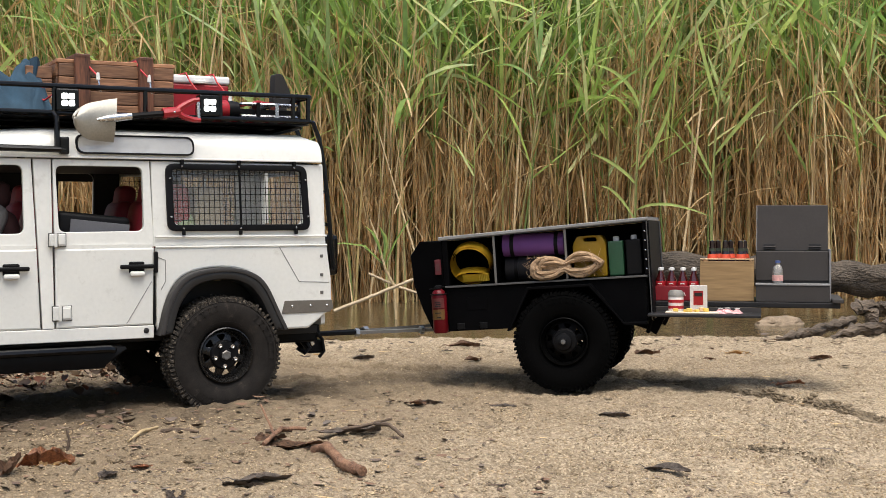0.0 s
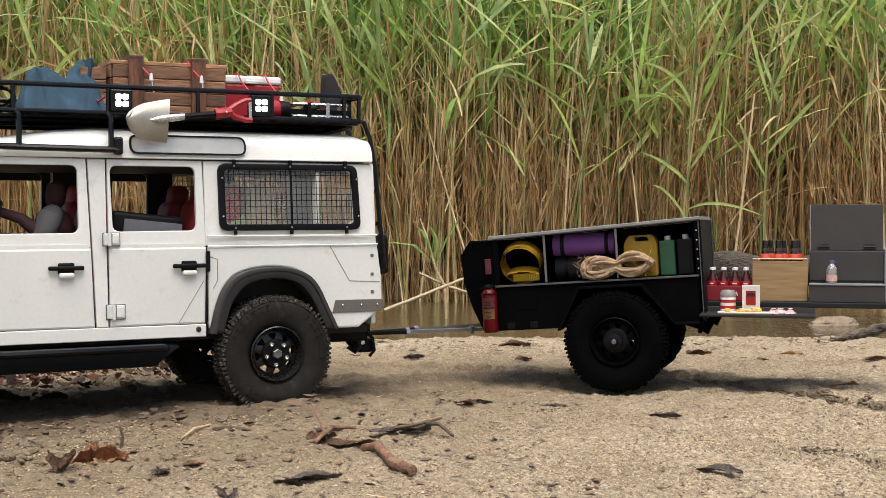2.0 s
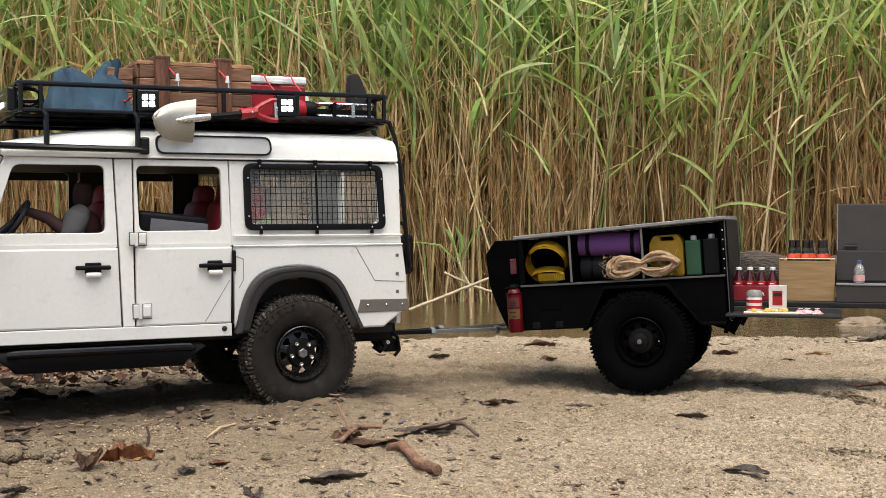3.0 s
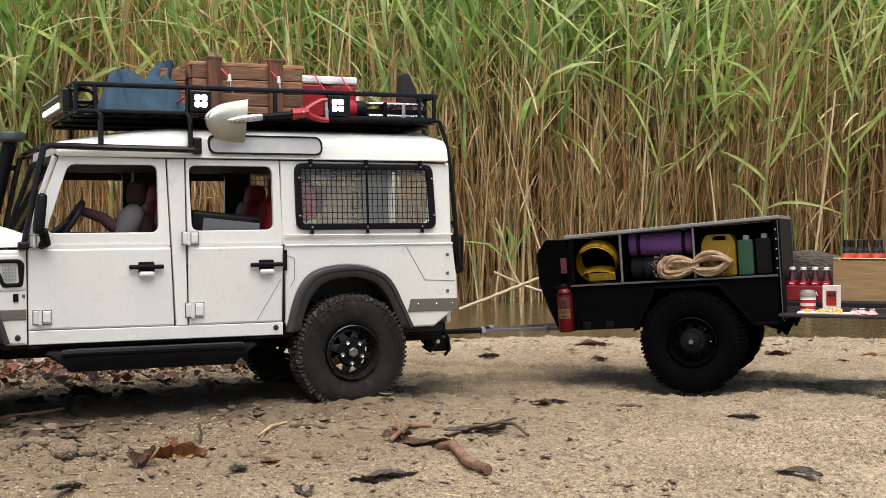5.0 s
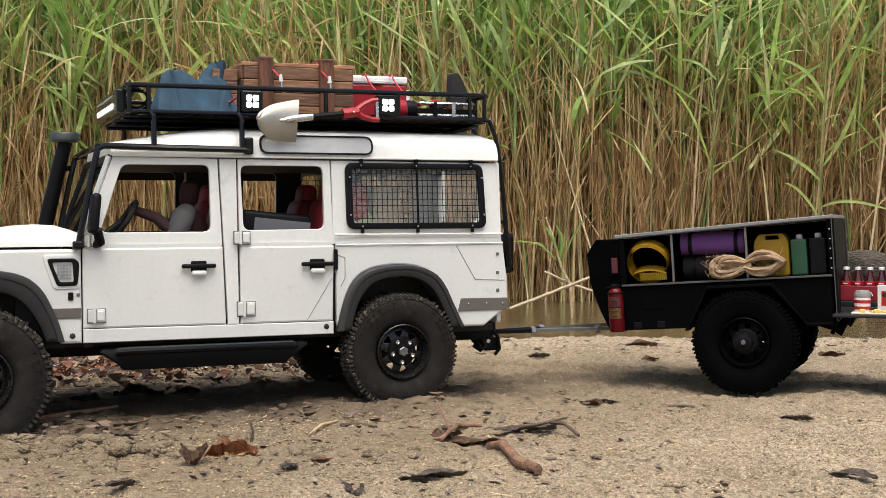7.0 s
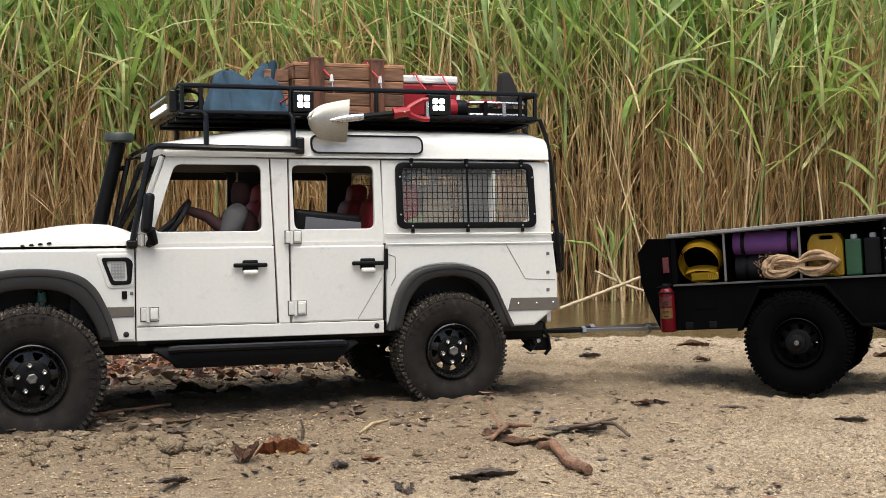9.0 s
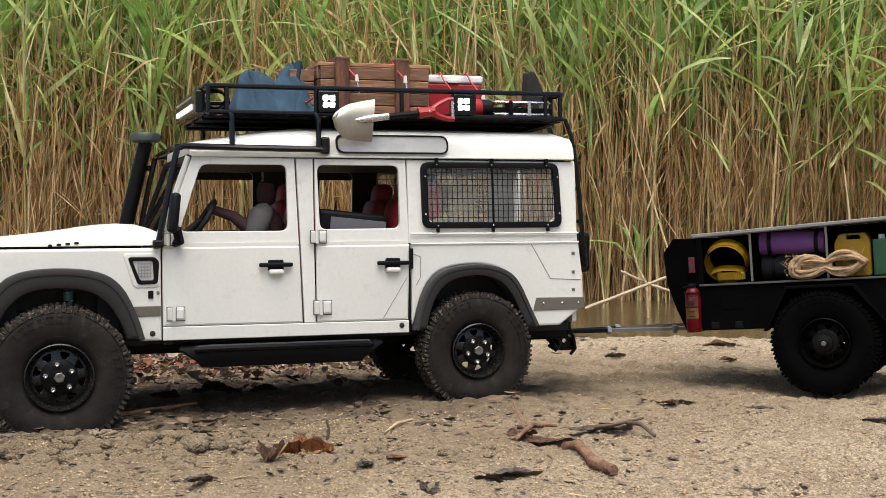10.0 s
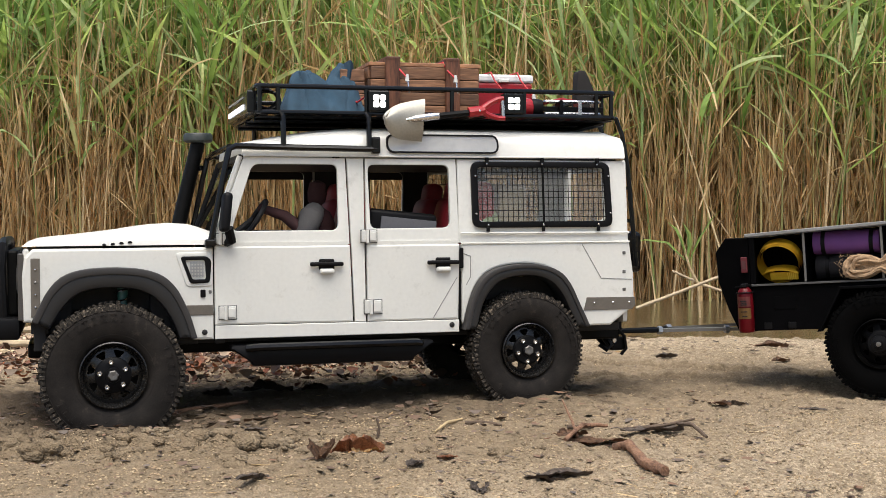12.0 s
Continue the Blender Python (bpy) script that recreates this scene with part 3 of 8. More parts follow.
def side_panels(sgn):
    """All panels of one flank, with gaps between them; sgn 1 is the driver's side."""

    def panel(name, outline, holes=(), bev=0.0006, label=""):
        bm = prism(outline, HALF - 0.004, HALF, holes, bev, tumble)
        if sgn < 0:
            bmesh.ops.scale(bm, vec=(1, -1, 1), verts=bm.verts)
        return part(name, bm, WHITE, car, label)

    wing = [(0.2715, 0.1405), (0.2715, 0.0640)] + [(0.2885, 0.0640)] + ARCH_F[-2::-1] + [(0.4215, 0.082), (0.4225, 0.118), (0.4205, 0.134), (0.414, 0.1405)]
    w = panel("front_wing", wing, label="white front wing with worn paint", bev=0.0022)
    sill = [(0.2705, 0.0640), (0.0595, 0.0640), (0.0595, 0.0747), (0.2705, 0.0753)]
    panel("sill_panel", sill)
    front_door = panel("front_door", [(0.2705, 0.0758), (0.1535, 0.0752), (0.1560, 0.1408), (0.2705, 0.1408)], label="white front door", bev=0.0016)
    d1 = [(0.2705, 0.1416), (0.1560, 0.1416), (0.1585, 0.2150), (0.2445, 0.2160), (0.2690, 0.150)]
    w1 = rounded([(0.2560, 0.1535), (0.2375, 0.2095), (0.1655, 0.2095), (0.1655, 0.1535)], 0.006)
    panel("front_window_frame", d1, [w1], label="white door frame with open window")
    panel("pillar", [(0.1521, 0.0752), (0.1425, 0.0752), (0.1425, 0.2150), (0.1571, 0.2150)])
    rear_door = panel("rear_door", [(0.1412, 0.0752), (0.0600, 0.0752), (0.0585, 0.1408), (0.1412, 0.1408)], label="white rear door", bev=0.0016)
    d2 = [(0.1412, 0.1416), (0.0585, 0.1416), (0.0600, 0.2147), (0.1412, 0.2150)]
    w2 = rounded([(0.1375, 0.1545), (0.1390, 0.2095), (0.0665, 0.2095), (0.0665, 0.1550)], 0.006)
    panel("rear_window_frame", d2, [w2], label="white door frame with open window")
    q = [(0.0572, 0.1405), (0.0572, 0.0752)] + ARCH_R[1:] + [(-0.083, 0.066), (-0.1065, 0.083), (-0.1060, 0.110), (-0.1020, 0.1405)]
    panel("rear_quarter", q, label="white rear quarter panel", bev=0.0018)
    uq = [(0.0588, 0.1418), (0.0588, 0.2147), (-0.0975, 0.2140), (-0.1015, 0.1418)]
    uw = rounded([(0.040, 0.160), (0.041, 0.2075), (-0.078, 0.2075), (-0.079, 0.160)], 0.005)
    panel("upper_quarter", uq, [uw], 0.0006)
    if sgn < 0:
        for outline, hole in ((d1, w1), (d2, w2)):
            bm = prism(outline, HALF - 0.0056, HALF - 0.0044, [hole], 0.0, tumble)
            bmesh.ops.scale(bm, vec=(1, -1, 1), verts=bm.verts)
            part("door_lining", bm, DARK, car)
    # soft crease along the waist of the doors
    for x0, x1 in ((0.1575, 0.2700), (0.0600, 0.1405)):
        bm = box(x0, x1, HALF - 0.0035, HALF - 0.0009, 0.1385, 0.1440)
        if sgn < 0:
            bmesh.ops.scale(bm, vec=(1, -1, 1), verts=bm.verts)
        part("waist_crease", bm, WHITE, car)
    # waist bead
    yb = sgn * (HALF + 0.0004)
    bm = tube([(0.0575, yb, 0.1412), (-0.1015, yb, 0.1412)], 0.0009, 6)
    tube([(0.0575, sgn * (HALF - 0.0002), 0.1500), (-0.1015, sgn * (HALF - 0.0002), 0.1495)], 0.0009, 6, bm=bm)
    part("waist_bead", bm, WHITE, car, smooth=True)
    # gutter
    yg = sgn * 0.0862
    part("rain_gutter", box(-0.099, 0.2455, min(yg, yg - sgn * 0.004), max(yg, yg - sgn * 0.004), 0.2158, 0.2176, 0.0005), WHITE, car)
    # wheel-arch flares
    for pts, cx in ((ARCH_F, FRONT), (ARCH_R, REAR)):
        wide, rise, fall = (1.045, 0.0035, 0.0125) if cx > 0.1 else (1.015, -0.0006, 0.0105)
        outer = [(cx + (x - cx) * wide, z + rise * min(1.0, max(0.0, (z - 0.07) / 0.03))) for x, z in pts]
        inner = [(cx + (x - cx) * 0.82, z - fall * min(1.0, max(0.0, (z - 0.066) / 0.045))) for x, z in pts]
        y0, y1 = 0.080, 0.1000
        bm = prism(outer + inner[::-1], y0, y1, (), 0.0035)
        if sgn < 0:
            bmesh.ops.scale(bm, vec=(1, -1, 1), verts=bm.verts)
        flare = part("wheel_arch_flare", bm, FLARE, car, "matt black plastic arch flare", smooth=True)
        # light on the flare's upper band, given as a strip of lighter plastic
        rim_in = [(xo * 0.68 + xi * 0.32, zo * 0.68 + zi * 0.32) for (xo, zo), (xi, zi) in zip(outer, inner)]
        bm = prism([(cx + (x - cx) * 1.006, z + 0.0006) for x, z in outer] + rim_in[::-1], 0.0880, 0.1012, (), 0.0008)
        if sgn < 0:
            bmesh.ops.scale(bm, vec=(1, -1, 1), verts=bm.verts)
        part("flare_rim", bm, FLARERIM, flare, "outer rim of the flare, coloured lighter as if lit", smooth=True)
    return front_door, rear_door


near_doors = side_panels(1)
side_panels(-1)

# roof: a shallow crowned shell
def roof_profile(x):
    lift = min(1.0, max(0.0, (0.246 - x) / 0.11))
    lift = 0.45 + 0.55 * math.sin(lift * math.pi / 2)
    tail = 1.0 - 0.16 * max(0.0, (-0.085 - x) / 0.014)
    k = lift * tail * 1.08
    pts = [(0.0858, 0.2168), (0.0852, 0.2190), (0.0838, 0.2168 + 0.0085 * k + 0.001), (0.0805, 0.2168 + 0.016 * k), (0.0750, 0.2168 + 0.0205 * k), (0.060, 0.2168 + 0.0235 * k), (0.03, 0.2168 + 0.0248 * k), (0.0, 0.2168 + 0.0252 * k)]
    return pts + [(-y, z) for y, z in pts[-2::-1]]


bm = bmesh.new()
rows_ = []
for x in [0.2465, 0.242, 0.235, 0.22, 0.20, 0.18, 0.15, 0.10, 0.0, -0.06, -0.085, -0.092, -0.097, -0.0995]:
    rows_.append([bm.verts.new((x, y, z)) for y, z in roof_profile(x)])
for u, v in zip(rows_, rows_[1:]):
    for k in range(len(u) - 1):
        bm.faces.new((u[k], u[k + 1], v[k + 1], v[k]))
bm.faces.new(rows_[0])
bm.faces.new(rows_[-1][::-1])
part("roof", bm, WHITE, car, smooth=True)

# bonnet with raised middle
bm = bmesh.new()
rows_ = []
for x, k in ((0.2700, 0.60), (0.278, 0.78), (0.287, 0.93), (0.302, 0.98), (0.318, 0.93), (0.332, 0.84), (0.345, 0.72), (0.360, 0.62), (0.380, 0.50), (0.400, 0.40), (0.412, 0.32), (0.419, 0.19), (0.4225, 0.0)):
    base = 0.1425
    prof = [(0.0885, base), (0.0875, base + 0.004 * min(1, k * 1.6)), (0.082, base + 0.0075 * min(1, k * 1.5)), (0.070, base + 0.0085 * min(1, k * 1.4)), (0.060, base + 0.0150 * k), (0.050, base + 0.0178 * k), (0.02, base + 0.0185 * k)]
    prof += [(-y, z) for y, z in prof[::-1]]
    rows_.append([bm.verts.new((x, y, z)) for y, z in prof])
for u, v in zip(rows_, rows_[1:]):
    for k in range(len(u) - 1):
        bm.faces.new((u[k], u[k + 1], v[k + 1], v[k]))
bm.faces.new(rows_[0])
part("bonnet", bm, WHITE, car, smooth=True)

# front panel, rear wall, floor, inner lining
part("front_panel", box(0.4165, 0.4215, -0.0885, 0.0885, 0.082, 0.141, 0.002), WHITE, car)
part("grille", box(0.420, 0.4250, -0.045, 0.045, 0.088, 0.138, 0.001), SATIN, car)
part("bulkhead", box(0.262, 0.270, -0.0850, 0.0850, 0.060, 0.1475, 0.001), DARK, car)
rb = prism(rounded([(-0.085, 0.068), (0.085, 0.068), (0.087, 0.14), (0.082, 0.215), (-0.082, 0.215), (-0.087, 0.14)], 0.003), 0, 0.004, [rounded([(-0.062, 0.155), (0.062, 0.155), (0.060, 0.207), (-0.060, 0.207)], 0.006)])
bmesh.ops.transform(rb, matrix=pose(-0.0975, 0, 0, 0, 0, 90), verts=rb.verts)
part("rear_wall", rb, WHITE, car)
part("floor_pan", box(-0.098, 0.40, -0.075, 0.075, 0.060, 0.068, 0.001), DARK, car)
part("chassis", box(-0.115, 0.42, -0.035, 0.035, 0.048, 0.060, 0.002), BLACK, car)
part("roof_lining", box(-0.094, 0.238, -0.080, 0.080, 0.2095, 0.2150, 0.001), DARK, car)

# windscreen with its frame
for sgn in (1, -1):
    part("windscreen_pillar", tube([(0.2725, sgn * 0.0840, 0.146), (0.2475, sgn * 0.0800, 0.216)], 0.0024, 6), WHITE if sgn > 0 else SATIN, car)
part("windscreen_header", box(0.2420, 0.2490, -0.080, 0.080, 0.2120, 0.2178, 0.001), SATIN, car)
bm = bmesh.new()
vs = [bm.verts.new(p) for p in ((0.2725, -0.083, 0.147), (0.2725, 0.083, 0.147), (0.2480, 0.079, 0.213), (0.2480, -0.079, 0.213))]
bm.faces.new(vs)
ws = part("windscreen", bm, GLASS, car)
ws.visible_shadow = False

# sill sliders
for sgn in (1, -1):
    y0 = sgn * 0.0925
    bm = box(0.083, 0.258, min(y0, y0 - sgn * 0.018), max(y0, y0 - sgn * 0.018), 0.0405, 0.0585, 0.003)
    for v in bm.verts:
        if v.co.z < 0.050:
            v.co.x = 0.17 + (v.co.x - 0.17) * 0.80
    part("side_step", bm, SATIN, car, smooth=True)
    part("side_step_tube", tube([(0.095, y0 + sgn * 0.001, 0.0560), (0.100, y0 + sgn * 0.005, 0.0570), (0.235, y0 + sgn * 0.005, 0.0570), (0.245, y0 + sgn * 0.001, 0.0560)], 0.0032, 8), RACKBLACK, car, smooth=True)


# wheels
def tyre_mesh(radius, width, seed):
    """A mud tyre: bulged wall, deep blocks across the tread, raised bars on the wall."""
    hw = width / 2
    prof = [(radius * 0.455, hw * 0.58), (radius * 0.475, hw * 0.74), (radius * 0.53, hw * 0.86), (radius * 0.62, hw * 0.95), (radius * 0.70, hw * 1.0), (radius * 0.79, hw * 1.01), (radius * 0.87, hw * 0.97), (radius * 0.945, hw * 0.88), (radius * 0.962, hw * 0.6), (radius * 0.965, 0)]
    prof = prof + [(r, -y) for r, y in prof[-2::-1]]
    bm = lathe(prof, 56, full=False)
    n = 76
    g = random.Random(seed)
    for k in range(n):
        for row, (y0, y1, off, lo, hi) in enumerate(((hw * 0.62, hw * 1.0, 0.0, 0.90, 0.985), (hw * 0.10, hw * 0.56, 0.5, 0.93, 1.0), (-hw * 0.56, -hw * 0.10, 0.0, 0.93, 1.0), (-hw * 1.0, -hw * 0.62, 0.5, 0.90, 0.985))):
            a = 2 * math.pi * (k + off + g.uniform(-0.05, 0.05)) / n
            w = radius * 0.050 * g.uniform(0.6, 1.2)
            if row in (0, 3) and k % 2:
                y0, y1 = (y0 + y1) / 2 - hw * 0.13, (y0 + y1) / 2 + hw * 0.13
            b = box(lo * radius, hi * radius * g.uniform(0.972, 1.018), y0, y1, -w / 2, w / 2, 0.0)
            for v in b.verts:
                if v.co.x > radius * 0.97:
                    v.co.z *= 0.82
                    v.co.y = (y0 + y1) / 2 + (v.co.y - (y0 + y1) / 2) * 0.86
                v.co.z += (v.co.y - y0) * (0.25 if row % 2 else -0.25)
            bmesh.ops.transform(b, matrix=Matrix.Rotation(a, 4, "Y"), verts=b.verts)
            join(bm, b)
    # raised marks and rings on the wall
    for s in (1, -1):
        lathe([(radius * 0.555, s * hw * 0.86), (radius * 0.562, s * (hw * 0.875 + 0.0004)), (radius * 0.572, s * hw * 0.88)], 56, bm=bm, full=False)
        lathe([(radius * 0.885, s * hw * 0.955), (radius * 0.892, s * (hw * 0.955 + 0.0003)), (radius * 0.90, s * hw * 0.93)], 56, bm=bm, full=False)
        for c in (0.35, 2.5, 4.4):
            for k in range(7):
                a = c + k * 0.16
                w = 0.0026 if k % 3 else 0.0016
                for r0, r1, half in ((0.745, 0.845, w * 0.28), (0.835, 0.85, w * 0.9), (0.745, 0.76, w * 0.9)):
                    b = box(r0 * radius, r1 * radius, min(s * hw * 0.97, s * (hw * 1.0 + 0.0005)), max(s * hw * 0.97, s * (hw * 1.0 + 0.0005)), -half, half)
                    bmesh.ops.transform(b, matrix=Matrix.Rotation(a, 4, "Y"), verts=b.verts)
                    join(bm, b)
    return bm


def rim_mesh(radius):
    """A pressed steel wheel with eight triangular windows; its face looks along +Y."""
    r = radius
    disc = [(r * 0.90 * math.cos(2 * math.pi * k / 48), r * 0.90 * math.sin(2 * math.pi * k / 48)) for k in range(48)]
    holes = []
    for k in range(8):
        a = 2 * math.pi * (k + 0.5) / 8

        def at(rad, da):
            return (rad * math.cos(a + da), rad * math.sin(a + da))
        holes.append(rounded([at(r * 0.48, 0.02), at(r * 0.78, -0.24), at(r * 0.78, 0.24)], r * 0.10, 3))
    holes.append([(r * 0.16 * math.cos(2 * math.pi * k / 20), r * 0.16 * math.sin(2 * math.pi * k / 20)) for k in range(20)])
    bm = prism(disc, -0.0020, 0.0005, holes, 0.0005)
    for v in bm.verts:
        d = math.hypot(v.co.x, v.co.z) / r
        v.co.y += 0.0028 * max(0.0, 1 - abs(d - 0.3) / 0.5) - 0.002 * max(0.0, d - 0.75) * 4
    lathe([(r * 0.86, -0.014), (r * 0.88, -0.002), (r * 0.90, 0.004), (r * 0.955, 0.0060), (r * 0.985, 0.0085), (r * 1.02, 0.0080), (r * 1.0, 0.003), (r * 0.93, -0.010), (r * 0.86, -0.014)], 48, bm=bm, full=False)
    return bm


RIMPAINT = mat("gloss_black_rim", (0.010, 0.0095, 0.009), rough=0.26, vary=0.3, bump=0.04, spec=0.4)
TRAILERRIM = mat("dull_black_rim", (0.0025, 0.0025, 0.0025), rough=0.35, vary=0.3, bump=0.04, spec=0.04)


def wheel(parent, x, y, z, radius, width, sgn, lugs, turn, tyre_data, steer=0.0):
    """sgn: +1 when the outer face looks to +Y."""
    hub = part("wheel", lathe([(0.0, -0.004), (radius * 0.25, -0.004), (radius * 0.25, 0.0030), (radius * 0.22, 0.0045), (radius * 0.11, 0.0050), (radius * 0.10, 0.0075), (0.0, 0.0080)], 24), SATIN, parent, smooth=True)
    hub.matrix_basis = pose(x, y, z) @ Matrix.Rotation(radians(steer + (0 if sgn > 0 else 180)), 4, "Z") @ Matrix.Rotation(radians(turn), 4, "Y")
    o = again(tyre_data, hub, pose(0, -width * 0.22, 0) @ Matrix.Diagonal((radius / 0.0545, 1.0, radius / 0.0545, 1.0)), "tyre")
    rim = part("rim", rim_mesh(radius * 0.455), RIMPAINT if lugs else TRAILERRIM, hub, "black steel rim with triangular windows", smooth=True)
    for k in range(lugs):
        a = 2 * math.pi * k / lugs + 0.3
        rr = radius * 0.185
        nut = part("lug_nut", lathe([(0.0025, -0.003), (0.0025, 0.0010), (0.0019, 0.0020), (0.0012, 0.0020), (0.0, 0.0012)], 6), STEEL, hub, "bright steel lug nut")
        nut.matrix_basis = pose(rr * math.cos(a), 0.0052, rr * math.sin(a))
    if lugs:
        part("hub_cap", lathe([(0.0044, 0.0060), (0.0044, 0.0086), (0.0036, 0.0094), (0.0020, 0.0094), (0.0, 0.0088)], 6), ALLOYDARK, hub, "dull steel hub cap", smooth=True)
    return hub


# one tyre mesh for all
first = part("tyre", tyre_mesh(0.0545, 0.031, 3), RUBBER, None, "black mud-terrain tyre with chunky lugs", smooth=True)
TYRE = first
TREAD = mat("sandy_tread_rubber", (0.012, 0.011, 0.010), spec=0.2, rough=0.85, vary=0.4, scale=260, fine=1500, bump=0.6, depth=0.0008, second=(0.05, 0.043, 0.034))
weathered(TREAD, (0.30, 0.245, 0.185), 0.75, 420.0, 0.53)
TYRE.data.materials.append(TREAD)
for poly in TYRE.data.polygons:
    if math.hypot(poly.center.x, poly.center.z) > 0.0545 * 0.925:
        poly.material_index = 1
SHADEDTYRE = again(TYRE, None)
SHADEDTYRE.data = TYRE.data.copy()
SHADEDTYRE.data.materials[0] = RUBBERSHADED
SHADEDTYRE.data.materials[1] = RUBBERSHADED
for sgn in (1, -1):
    wheel(car, FRONT + 0.0012, sgn * 0.103, 0.0395, 0.0578, 0.031, sgn, 5, 8, TYRE)
    wheel(car, REAR - 0.0010, sgn * 0.0925, 0.0468, 0.0520, 0.031, sgn, 5, 30, TYRE)
for x, z in ((FRONT, 0.0400), (REAR, 0.0462)):
    part("axle", lathe([(0.005, -0.075), (0.006, -0.02), (0.013, -0.012), (0.013, 0.012), (0.006, 0.02), (0.005, 0.075)], 14), BLACK, car).matrix_basis = pose(x, 0, z)
# ---- vehicle: fittings on the flanks ----
def slab(name, x0, x1, z0, z1, y0, y1, material, bev=0.0006, label="", parent=None, both=False):
    o = part(name, box(x0, x1, y0, y1, z0, z1, bev), material, parent or car, label)
    if both:
        part(name, box(x0, x1, -y1, -y0, z0, z1, bev), material, parent or car, label)
    return o


TAUPE = mat("taupe_trim", (0.14, 0.125, 0.105), rough=0.45, vary=0.12, metal=0.3, bump=0.05)
SEAM = mat("panel_gap", (0.02, 0.02, 0.02), rough=0.9, vary=0.2)

for door, dx in ((near_doors[0], 0.0), (near_doors[1], -0.1025)):
    base = 0.177 + dx
    slab("handle_cup", base - 0.0070, base + 0.0062, 0.1192, 0.1292, 0.0895, 0.0908, SATIN, 0.0012, "dark handle recess", door)
    slab("handle", base - 0.0145, base + 0.0142, 0.1232, 0.1268, 0.0910, 0.0945, SATIN, 0.0012, "black door handle", door)
    slab("handle_flap", base - 0.0068, base + 0.0060, 0.1168, 0.1212, 0.0900, 0.0945, WHITE, 0.0016, "white handle scoop", door)


HINGESHADE = mat("hinge_shade_grey", (0.09, 0.09, 0.088), rough=0.9, vary=0.2)
HINGEGREY = mat("hinge_grey", (0.58, 0.58, 0.545), rough=0.45, vary=0.12, scale=60, bump=0.05)


def hinge(x0, x1, z0, z1):
    """A two-leaf hinge with its barrel."""
    h = slab("hinge", x0, x1, z0, z1, 0.0895, 0.0918, HINGEGREY, 0.0008, "pale grey cast door hinge")
    # dark slabs draw the shadow line round the hinge and beside its barrel
    slab("hinge_gap", x0 - 0.0006, x1 + 0.0006, z0 - 0.0006, z1 + 0.0006, 0.0892, 0.0902, HINGESHADE, 0.0, "", h)
    slab("hinge_gap", x0 + (x1 - x0) * 0.62 - 0.0021, x0 + (x1 - x0) * 0.62 - 0.0015, z0, z1, 0.0912, 0.0920, HINGESHADE, 0.0, "", h)
    mid = x0 + (x1 - x0) * 0.62
    part("hinge_pin", tube([(mid, 0.0920, z0 - 0.0004), (mid, 0.0920, z1 + 0.0004)], 0.0014, 8), WHITE, h, smooth=True)
    slab("hinge_leaf", x0 + 0.0012, mid - 0.002, z0 + 0.0015, z1 - 0.0015, 0.0917, 0.0926, WHITE, 0.0004, "", h)


hinge(0.2530, 0.2670, 0.0805, 0.0912)
hinge(0.1330, 0.1463, 0.1430, 0.1532)
hinge(0.1290, 0.1440, 0.0820, 0.0935)
hinge(0.2600, 0.2690, 0.1425, 0.1515)

# side vent lamp on the wing
vent = part("wing_vent", prism(rounded([(0.2985, 0.1330), (0.2765, 0.1330), (0.2730, 0.1290), (0.2745, 0.1110), (0.2905, 0.1105)], 0.003), 0.0895, 0.0920, [rounded([(0.2945, 0.1300), (0.2785, 0.1300), (0.2775, 0.1140), (0.2885, 0.1140)], 0.002)], 0.0008), SATIN, car, "black air-vent frame on wing", smooth=True)
part("vent_bezel", prism(rounded([(0.3025, 0.1362), (0.2745, 0.1362), (0.2718, 0.1300), (0.2722, 0.1082), (0.2935, 0.1078)], 0.004), 0.0893, 0.0908, [rounded([(0.2975, 0.1322), (0.2770, 0.1322), (0.2738, 0.1285), (0.2750, 0.1115), (0.2900, 0.1112)], 0.003)], 0.0006), WHITE, vent, "raised white surround", smooth=True)
slab("vent_back", 0.276, 0.296, 0.1125, 0.1315, 0.0893, 0.0899, DARK, 0.0, "", vent)
bm = bmesh.new()
for k in range(5):
    box(0.2795, 0.2905, 0.0898, 0.0908, 0.1165 + k * 0.0026, 0.1177 + k * 0.0026, 0, bm)
    box(0.2797 + k * 0.0024, 0.2807 + k * 0.0024, 0.0899, 0.0909, 0.1160, 0.1285, 0, bm)
part("vent_mesh", bm, ALLOY, vent, "grey wire vent mesh")
slab("fuel_lock", 0.2780, 0.2822, 0.0990, 0.1055, 0.0896, 0.0912, SATIN)
slab("indicator", 0.2730, 0.2755, 0.1020, 0.1050, 0.0896, 0.0908, ALLOYDARK)
slab("wing_trim", 0.2722, 0.2960, 0.0845, 0.0928, 0.0897, 0.0908, TAUPE, 0.0004, "taupe metal trim plate")
rear_band = part("rear_trim", prism([(-0.0570, 0.0800), (-0.0600, 0.0915), (-0.1065, 0.0910), (-0.1072, 0.0835), (-0.1040, 0.0800)], 0.0897, 0.0909, (), 0.0003), TAUPE, car, "taupe metal trim band")
corner = slab("corner_plate", 0.4085, 0.4155, 0.0860, 0.1330, 0.0897, 0.0908, TAUPE, 0.0004, "taupe corner plate with rivets")


def bolt(x, y, z, r, parent, material=STEEL):
    b = part("bolt", lathe([(r, 0.0), (r, 0.0005), (r * 0.6, 0.0010), (0.0, 0.0011)], 8), material, parent, smooth=True)
    b.matrix_basis = pose(x, y, z)
    return b


